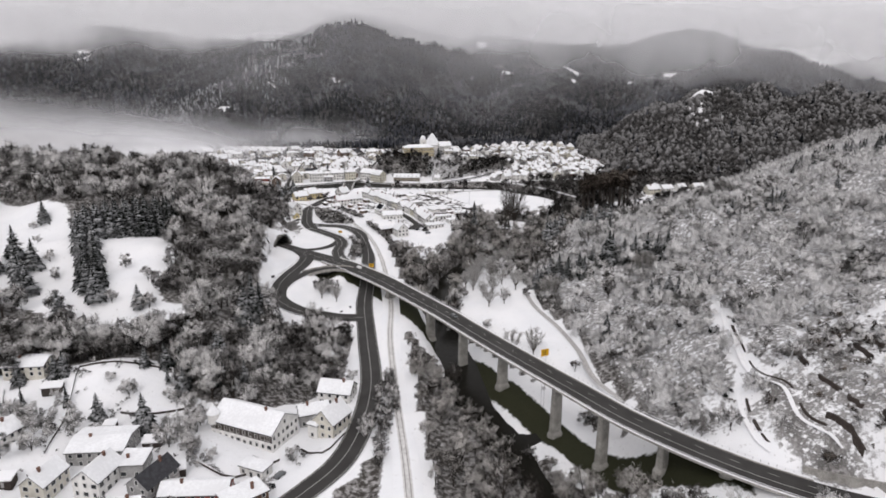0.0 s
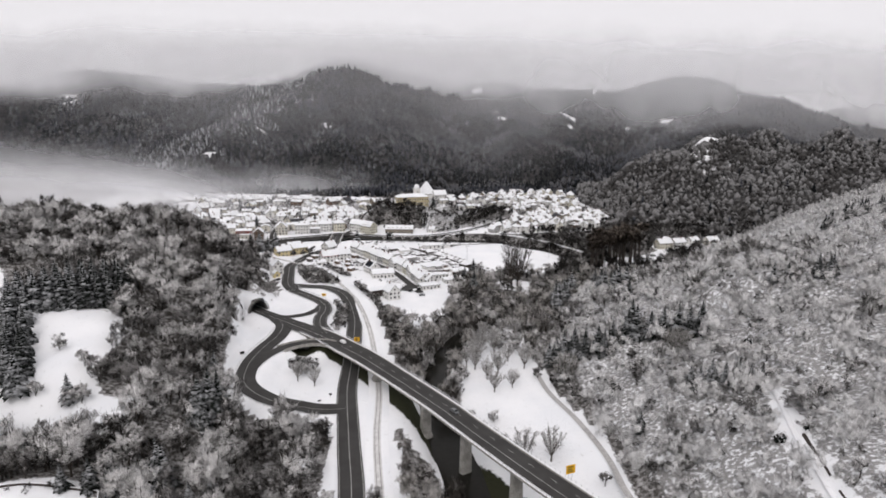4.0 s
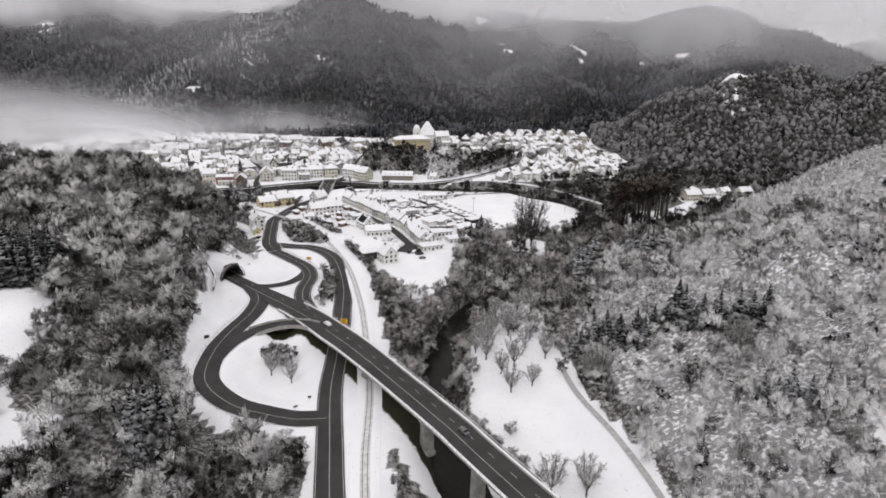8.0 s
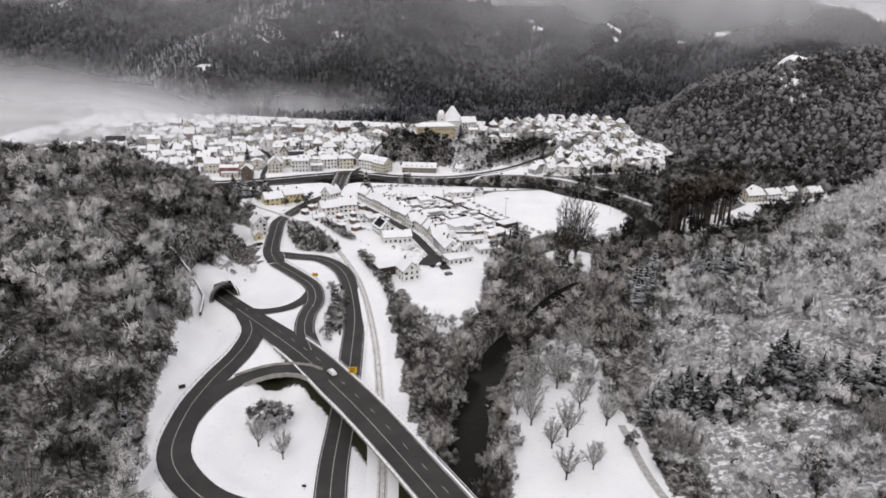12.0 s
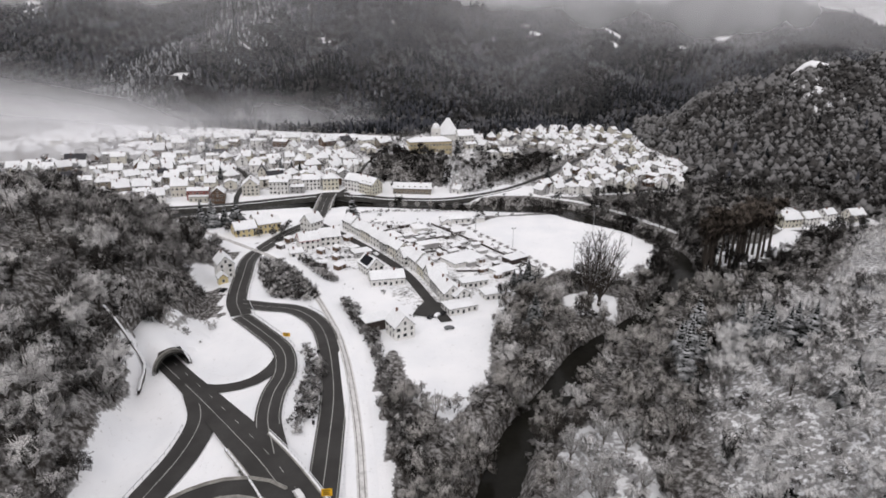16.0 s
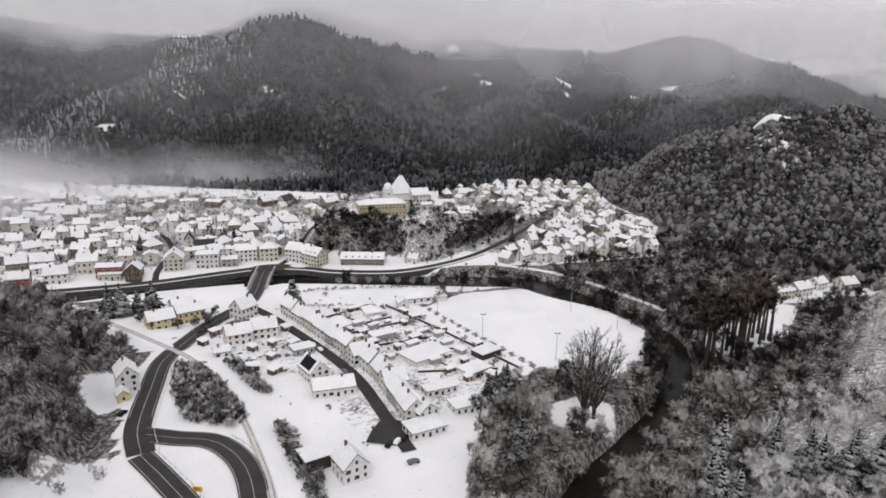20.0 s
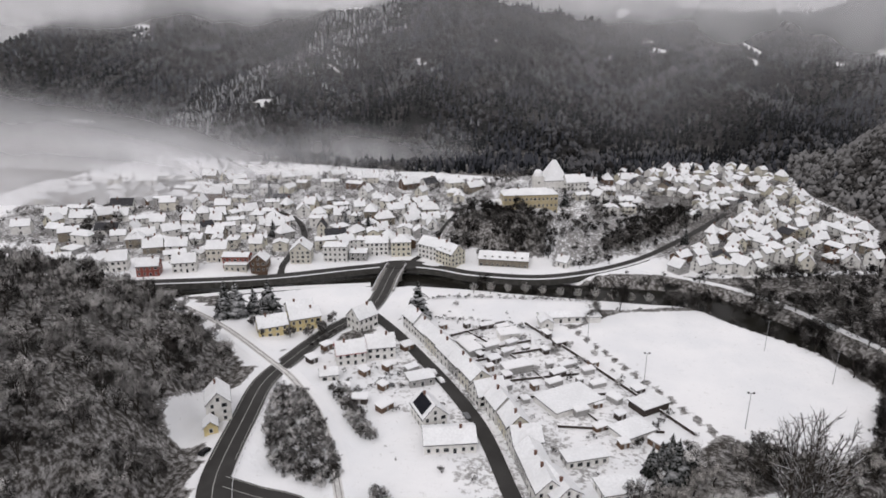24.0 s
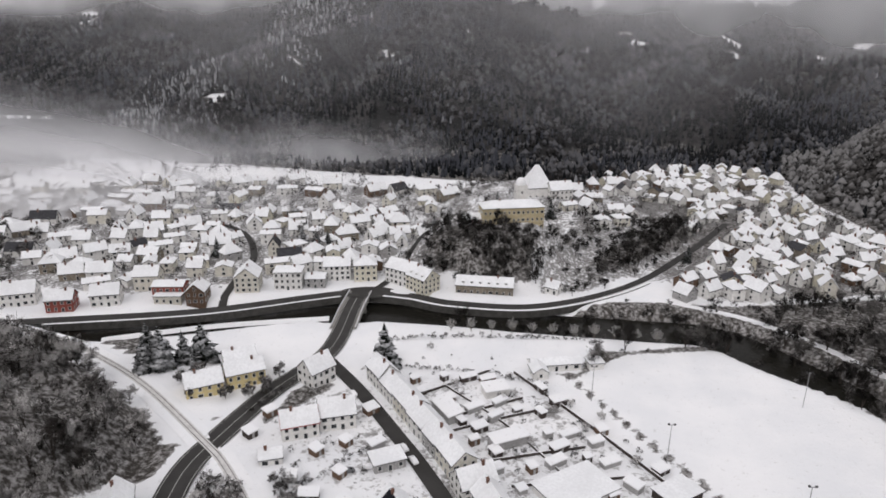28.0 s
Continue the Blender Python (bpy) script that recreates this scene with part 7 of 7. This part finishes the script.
l = smooth_line([(-128, 239, 0), (-124, 237.5, 0), (-117, 234.5, 0), (-112.5, 231.5, 0), (-110.5, 224, 0), (-109, 217, 0)], 2)
l[:, 2] = z_at(l[:, 0], l[:, 1])
tunnel_wall = strip("retaining_wall", l, ((-0.3, -2), (-0.3, 1.8), (0.3, 1.8), (0.3, -2)), WALLS["dark"])
tagged(tunnel_wall, "dark retaining wall with a snow cap running up beside the tunnel", "retaining wall")
strip("snow_cap", l, ((-0.45, 1.8), (-0.2, 2.1), (0.2, 2.1), (0.45, 1.8)), SNOW, tunnel_wall)

# ---- town bridge ----
tb = TOWN_ROAD[TOWN_ROAD[:, 1] > 455]
town_bridge = tagged(new("town_bridge"), "short road bridge into the town with pale parapets", "bridge")
strip("deck", tb, ((-6, -1.3), (-6, 0.2), (-4.4, 0.2), (-4.4, -0.1), (4.4, -0.1), (4.4, 0.2), (6, 0.2), (6, -1.3)), CONCRETE, town_bridge, closed=True)
for o in (-5.8, 5.5):
    strip("parapet", tb, ((o, 0.2), (o, 1.15), (o + 0.3, 1.15), (o + 0.3, 0.2)), SNOW_STEEL, town_bridge, "snow-topped parapet")
for y in (470, 484):
    bm = bmesh.new()
    box(bm, -91.5, -80, y - 1, y + 1, -11, -0.8)
    part("pier", bm, CONCRETE, town_bridge)
quay_wall = strip("quay_wall", QUAY_ROAD[(QUAY_ROAD[:, 0] > -225) & (QUAY_ROAD[:, 0] < 60)], ((4.6, -3.4), (4.6, 0.35), (5.1, 0.4), (5.1, -3.4)), CONCRETE_DARK)
tagged(quay_wall, "stone quay wall along the river", "quay wall", kind="structure")
strip("snow_cap", QUAY_ROAD[(QUAY_ROAD[:, 0] > -225) & (QUAY_ROAD[:, 0] < -94)], ((3.5, 0.02), (3.9, 0.34), (5.2, 0.52), (5.3, 0.30)), SNOW, quay_wall, "ridge of ploughed snow on the quay wall")
strip("snow_cap", QUAY_ROAD[(QUAY_ROAD[:, 0] > -76) & (QUAY_ROAD[:, 0] < 60)], ((3.2, 0.02), (3.6, 0.34), (5.2, 0.52), (5.3, 0.30)), SNOW, quay_wall, "ridge of ploughed snow on the quay wall")
gravel_bar = strip("river_bank", smooth_line([(-190, 441, -3.2), (-150, 459, -3.2), (-118, 469, -3.2), (-96, 475, -3.2)], 4), ((-2.5, -1.2), (-1.2, 0.5), (1.2, 0.6), (3.2, -1.2)), SNOW)
tagged(gravel_bar, "snow-covered gravel bar along the river", "river bank", kind="structure")

def paved_disc(cx, cy, z, rx, ry, turn, mat, name, label, category):
    n, c, q = 28, math.cos(math.radians(turn)), math.sin(math.radians(turn))
    ring = [(rx * math.cos(6.2832 * i / n), ry * math.sin(6.2832 * i / n)) for i in range(n)]
    bm = bmesh.new()
    low = [bm.verts.new((cx + a * c - b * q, cy + a * q + b * c, z - 0.5)) for a, b in ring]
    top = [bm.verts.new((cx + 0.97 * (a * c - b * q), cy + 0.97 * (a * q + b * c), z)) for a, b in ring]
    bm.faces.new(top)
    for i in range(n):
        bm.faces.new((low[i], low[(i + 1) % n], top[(i + 1) % n], top[i]))
    return tagged(part(name, bm, mat), label, category, kind="structure")


paved_disc(-82, 499, 1.12, 15, 7.5, 8, ASPHALT, "junction", "wide asphalt junction at the town bridge", "road")
paved_disc(-66, 501, 1.28, 5.5, 2.2, -12, SNOW, "traffic_island", "snowy traffic island at the town junction", "traffic island")

# ---- guard rails and kerb snow along the ramps ----
crash_rail(VALLEY_ROAD[(VALLEY_ROAD[:, 1] > 140) & (VALLEY_ROAD[:, 1] < 285)], 5.4)
crash_rail(LOOP_ROAD[(LOOP_ROAD[:, 1] < 196) & (LOOP_ROAD[:, 0] < -46)], 5.6)
crash_rail(SLIP_ROAD[SLIP_ROAD[:, 1] > 186], 5.0)
crash_rail(TOWN_ROAD[(TOWN_ROAD[:, 1] < 360)], 5.6)


# ---- signs, masts and lamps ----
YELLOW = plain("yellow_sign", (0.75, 0.42, 0.02), 0.5, 0, 1, 0.08)
DARK_METAL = plain("dark_metal", (0.03, 0.03, 0.032), 0.5, 0.3, 2, 0.2)


def sign(x, y, turn, w, h, up, mat, label, posts=2):
    ob = new("road_sign")
    ob.matrix_world = pose(x, y, float(z_at(x, y)), 0, 0, turn)
    tagged(ob, label, "road sign")
    bm = bmesh.new()
    box(bm, -w / 2, w / 2, -0.06, 0.06, up, up + h)
    bmesh.ops.bevel(bm, geom=bm.edges[:], offset=0.03, segments=1)
    part("panel", bm, mat, ob)
    for i in range(posts):
        u = (i + 0.5) / posts * w * 0.8 - w * 0.4 if posts > 1 else 0
        bm = bmesh.new()
        tube(bm, (u, 0.12, -0.5), (u, 0.12, up + h), 0.07, 0.07)
        part("post", bm, STEEL, ob)
    if mat is YELLOW:
        bm = bmesh.new()
        for i in range(3):
            box(bm, -w * 0.36, w * (0.3 - 0.12 * (i % 2)), -0.075, -0.061, up + h * (0.2 + 0.26 * i), up + h * (0.32 + 0.26 * i))
        part("lettering", bm, DARK_METAL, ob, "dark bars of unreadable lettering")
    return ob


sign(49.2, 19.2, 20, 3.4, 3.0, 15.0 - float(z_at(49.2, 19.2)), YELLOW, "large yellow direction sign on tall posts beside the bridge")
sign(-33, 155, 5, 2.8, 2.2, 7.5, YELLOW, "yellow direction sign on posts beside the valley road")
sign(-64.5, 252, -10, 3.0, 1.6, 3.0, YELLOW, "yellow direction sign between the roads")
sign(-47, 224, 10, 1.8, 1.2, 1.6, DARK_METAL, "dark back of a road sign beside the valley road", 1)
sign(-50.5, 243, 10, 1.2, 1.6, 1.2, DARK_METAL, "dark back of a small road sign", 1)
sign(-44, 196, 5, 0.9, 1.6, 1.0, DARK_METAL, "dark back of a small road sign", 1)
sign(-92, 152, 30, 2.2, 1.4, 0.4, DARK_METAL, "dark steel cabinet on the snowy bank", 2)
sign(-40, 104, 0, 1.2, 0.8, 1.0, DARK_METAL, "dark back of a small road sign", 1)
sign(-44, 98, 30, 1.6, 0.6, 0.6, DARK_METAL, "low dark chevron board on the island", 2)


def mast(x, y, high, label):
    ob = new("floodlight_mast")
    ob.matrix_world = pose(x, y, float(z_at(x, y)))
    tagged(ob, label, "floodlight", "floodlights of the sports pitch")
    bm = bmesh.new()
    tube(bm, (0, 0, -0.5), (0, 0, high), 0.16, 0.09)
    part("pole", bm, STEEL, ob)
    bm = bmesh.new()
    box(bm, -1.1, 1.1, -0.1, 0.1, high - 0.1, high + 0.05)
    part("crossbar", bm, STEEL, ob)
    for u in (-0.9, 0.9):
        bm = bmesh.new()
        box(bm, u - 0.3, u + 0.3, -0.35, 0.1, high + 0.05, high + 0.5)
        part("lamp_head", bm, DARK_METAL, ob)


for x, y in ((39.5, 374), (70, 348.5), (95, 412), (20, 408), (112, 385)):
    mast(x, y, 14, "slender steel floodlight mast at the snowy pitch")


# ---- vehicles ----
TYRE = plain("tyre_rubber", (0.012, 0.012, 0.012), 0.9, 0, 3, 0.2)
CAR_PAINT = {"white": plain("white_car_paint", (0.7, 0.7, 0.7), 0.3, 0, 1, 0.05), "black": plain("black_car_paint", (0.012, 0.012, 0.014), 0.25, 0, 1, 0.1), "grey": plain("grey_car_paint", (0.16, 0.165, 0.17), 0.3, 0.3, 1, 0.1), "snow": SNOW}


def car(x, y, z, turn, tone, label, van=0.0):
    ob = new("car")
    ob.matrix_world = pose(x, y, z, 0, 0, turn)
    tagged(ob, label, "car")
    side = [(-2.15, 0.35), (2.15, 0.35), (2.2, 0.75), (1.35 + 0.5 * van, 0.95 + 0.3 * van), (0.75 + 0.9 * van, 1.42 + 0.5 * van), (-1.3 - 0.7 * van, 1.45 + 0.5 * van), (-2.1, 0.98 + 0.3 * van), (-2.2, 0.7)]
    bm = bmesh.new()
    rows = []
    for w in (-0.88, 0.88):
        rows.append([bm.verts.new((a, w * (0.82 if b > 1.1 else 1), b)) for a, b in side])
    n = len(side)
    for i in range(n):
        j = (i + 1) % n
        bm.faces.new((rows[0][i], rows[0][j], rows[1][j], rows[1][i]))
    bm.faces.new(rows[0][::-1]), bm.faces.new(rows[1])
    bmesh.ops.bevel(bm, geom=bm.edges[:], offset=0.06, segments=1)
    part("body", bm, CAR_PAINT[tone], ob)
    bm = bmesh.new()
    for a, b, c, d in (((0.82 + 0.85 * van, 0.68, 1.36 + 0.4 * van), (0.82 + 0.85 * van, -0.68, 1.36 + 0.4 * van), (1.38 + 0.5 * van, -0.76, 1.0 + 0.3 * van), (1.38 + 0.5 * van, 0.76, 1.0 + 0.3 * van)),):
        bm.faces.new([bm.verts.new(Vector(p) + Vector((0.03, 0, 0.03))) for p in (a, b, c, d)])
    bmesh.ops.solidify(bm, geom=bm.faces[:], thickness=0.03)
    part("windscreen", bm, GLASS, ob)
    for a in (-1.35, 1.35):
        for w in (-0.8, 0.8):
            bm = bmesh.new()
            tube(bm, (a, w - 0.12, 0.33), (a, w + 0.12, 0.33), 0.33, 0.33, 12)
            part("wheel", bm, TYRE, ob)
    return ob


car(-40.5, 156, 9.0, 125, "white", "white car driving over the bridge", 0.3)
car(14, 68, 12.5, -60, "grey", "dark grey car driving over the bridge")
car(-106, 305, 3.3, 75, "black", "dark car on the road to the town")
for i, (x, y, t, c) in enumerate(((-7, 283, 60, "black"), (-4, 285, 60, "snow"), (-1.5, 287, 62, "black"), (1, 272, 20, "grey"), (-58, 358, 30, "grey"), (-52, 361, 20, "snow"), (-67, 403, 125, "snow"), (-43, 372, 122, "snow"), (-39, 366, 122, "snow"), (-26, 342, 118, "grey"), (-48, -48, 20, "black"), (-57, -33, 60, "snow"), (-44, -26, 30, "snow"), (-46, -41, 60, "grey"))):
    car(x, y, float(z_at(x, y)) + 0.1, t, c, "parked car %s" % ("under a layer of snow" if c == "snow" else "beside snowy houses"))
yard = strip("yard", smooth_line([(-4, 300, 1.12), (-8, 292, 1.12), (-10, 284, 1.1)], 3), ((-5.5, 0), (5.5, 0)), ASPHALT)
tagged(yard, "dark cleared parking yard beside the village street", "parking", kind="structure")


# ---- terraces and fences ----
wall_rng = np.random.RandomState(12)
for pts in ([(140, -6, 0), (140, -18, 0), (141, -32, 0)], [(131, -10, 0), (129.4, -24, 0), (131, -37, 0), (133, -52, 0)], [(135, -54, 0), (137, -62, 0), (140, -68, 0)], [(156, 2, 0), (155, -14, 0), (153, -34, 0)], [(163, -10, 0), (164, -30, 0), (161, -48, 0)], [(147, -6, 0), (147, -22, 0), (146, -40, 0)], [(124, -46, 0), (126, -56, 0), (130, -64, 0)], [(172, -6, 0), (172, -24, 0), (170, -44, 0)]):
    l = smooth_line(pts, 1.5)
    l[:, :2] += wall_rng.normal(0, 0.3, (len(l), 2))
    l[:, 2] = z_at(l[:, 0], l[:, 1])
    at = int(wall_rng.randint(0, 3))
    while at + 4 < len(l):
        end = min(len(l), at + int(wall_rng.randint(4, 11)))
        tall = wall_rng.uniform(0.9, 1.7)
        w = strip("terrace_wall", l[at:end], ((-0.6, -1.6), (-0.45, tall), (0.4, tall + 0.15), (0.6, -1.2)), WALLS["dark"])
        tagged(w, "broken dark dry-stone terrace wall on the slope", "stone wall", kind="structure")
        at = end + int(wall_rng.randint(1, 5))
for base_line in (SLOPE_TRACK, LOWER_TRACK):
    l = base_line.copy()
    l[:, 2] = z_at(l[:, 0], l[:, 1])
    slope_path = strip("path", l, ((-1.1, 0.2), (0, 0.35), (1.1, 0.25)), SNOW)
    tagged(slope_path, "snow-covered track climbing the slope", "path", kind="structure")
    for a, b in ((0.32, 0.52), (0.56, 0.78), (0.82, 0.96)):
        piece = l[int(a * len(l)):int(b * len(l))]
        w = strip("terrace_wall", piece, ((-2.6, -1.6), (-2.4, 1.3), (-1.4, 1.5), (-1.2, -1.2)), WALLS["dark"])
        tagged(w, "low dark dry-stone wall beside the track", "stone wall", kind="structure")
l = smooth_line([(113, -57.5, 13.2), (122, -62.8, 13.6), (138, -69.5, 14), (160, -79, 14.5)], 3)
ret = strip("retaining_wall", l, ((0, -6), (0, 2.2), (0.5, 2.2), (0.5, -6)), CONCRETE, closed=True)
tagged(ret, "pale concrete retaining wall beside the road", "retaining wall", kind="structure")

for pts in ([(-136, 14), (-118, 17), (-102, 20)], [(-136, 14), (-130, -8), (-124, -34)], [(-102, 20), (-94, 0), (-86, -18)], [(-160, 4), (-150, -24), (-146, -50)], [(-112, -6), (-100, -4), (-90, -2)], [(-74, -36), (-60, -42), (-48, -32)], [(-44, -24), (-34, -30), (-28, -18)], [(-124, -44), (-114, -50), (-108, -60)]):
    garden_wall(pts, 0.9)

# ---- mist and low cloud ----
def veil(x0, x1, y, z0, z1, mat, label, sag=0.0, bow=0.0):
    """A drifting curtain of mist, gently bowed."""
    n, k = 24, 6
    v, f, uv = [], [], []
    for j in range(k + 1):
        for i in range(n + 1):
            u, w = i / n, j / k
            x = x0 + (x1 - x0) * u
            v.append((x, y + bow * (2 * u - 1) ** 2 * 200 + 20 * math.sin(5 * u + y), z0 + (z1 - sag * u - z0) * w))
            uv.append((u, w))
    for j in range(k):
        for i in range(n):
            a = j * (n + 1) + i
            f.append((a, a + 1, a + n + 2, a + n + 1))
    me = mesh_of("mist", v, f, (mat,), smooth=True)
    layer = me.uv_layers.new(name="UVMap")
    idx = np.array([l.vertex_index for l in me.loops])
    layer.data.foreach_set("uv", np.array(uv, np.float32)[idx].ravel())
    ob = new("mist", me)
    tagged(ob, label, "mist", kind="structure")
    return ob


FOG = mist_material("low_fog", 0.95, 0.007, 0.55, 0.03, 0.55, 0.5)
HAZE = mist_material("thin_haze", 0.22, 0.0016, 0.3, 0.05, 0.95, 0.5)
ROOF_MIST = mist_material("roof_mist", 0.90, 0.009, 0.45, 0.1, 0.40, 0.4)
DRIFT = mist_material("drifting_cloud", 0.45, 0.0030, 0.4, 0.3, 0.7)
CLOUD = mist_material("cloud_base", 0.92, 0.0034, 0.42, 0.03, 0.97, 0.55)
for k in range(2):
    veil(-1150 - 40 * k, -40 - 20 * k, 690 + 90 * k, -62, 172 + 12 * k, FOG, "low white fog bank drifting over the valley", 125)
LOW_BANK = mist_material("low_mist_bank", 0.75, 0.008, 0.5, 0.3, 0.6, 0.35)
veil(-720, -60, 770, -60, 52, LOW_BANK, "low bank of mist lying on the fields", 10)
veil(-760, -70, 600, -45, 92, ROOF_MIST, "thin mist drifting over the western roofs", 30)
WISP = mist_material("mist_wisp", 0.55, 0.014, 0.6, 0.35, 0.6, 0.2)
veil(-290, -40, 800, -6, 62, WISP, "wisp of mist at the foot of the mountain", 8)
veil(-2600, 2600, 855, 0, 520, HAZE, "thin haze hanging before the mountain")
SIDE_HAZE = mist_material("side_valley_haze", 0.22, 0.0030, 0.5, 0.25, 0.7, 0.5)
veil(250, 2300, 1330, -60, 340, SIDE_HAZE, "blue haze filling the eastern side valley")
veil(-300, 1500, 1230, 70, 340, DRIFT, "thin cloud drifting along the upper mountain side")
CLOUD_MAIN = mist_material("broken_cloud_base", 0.92, 0.0034, 0.42, 0.03, 0.85, 0.55)
CLOUD_THIN = mist_material("thin_cloud_base", 0.50, 0.0034, 0.42, 0.2, 0.95, 0.3)
veil(-3000, 620, 1340, 128, 330, CLOUD_MAIN, "grey cloud base veiling the mountain tops")
veil(250, 3000, 1350, 132, 330, CLOUD_THIN, "thin grey cloud over the eastern summit")
veil(-4000, 4000, 2080, 40, 420, CLOUD, "grey cloud base veiling the farthest hills")
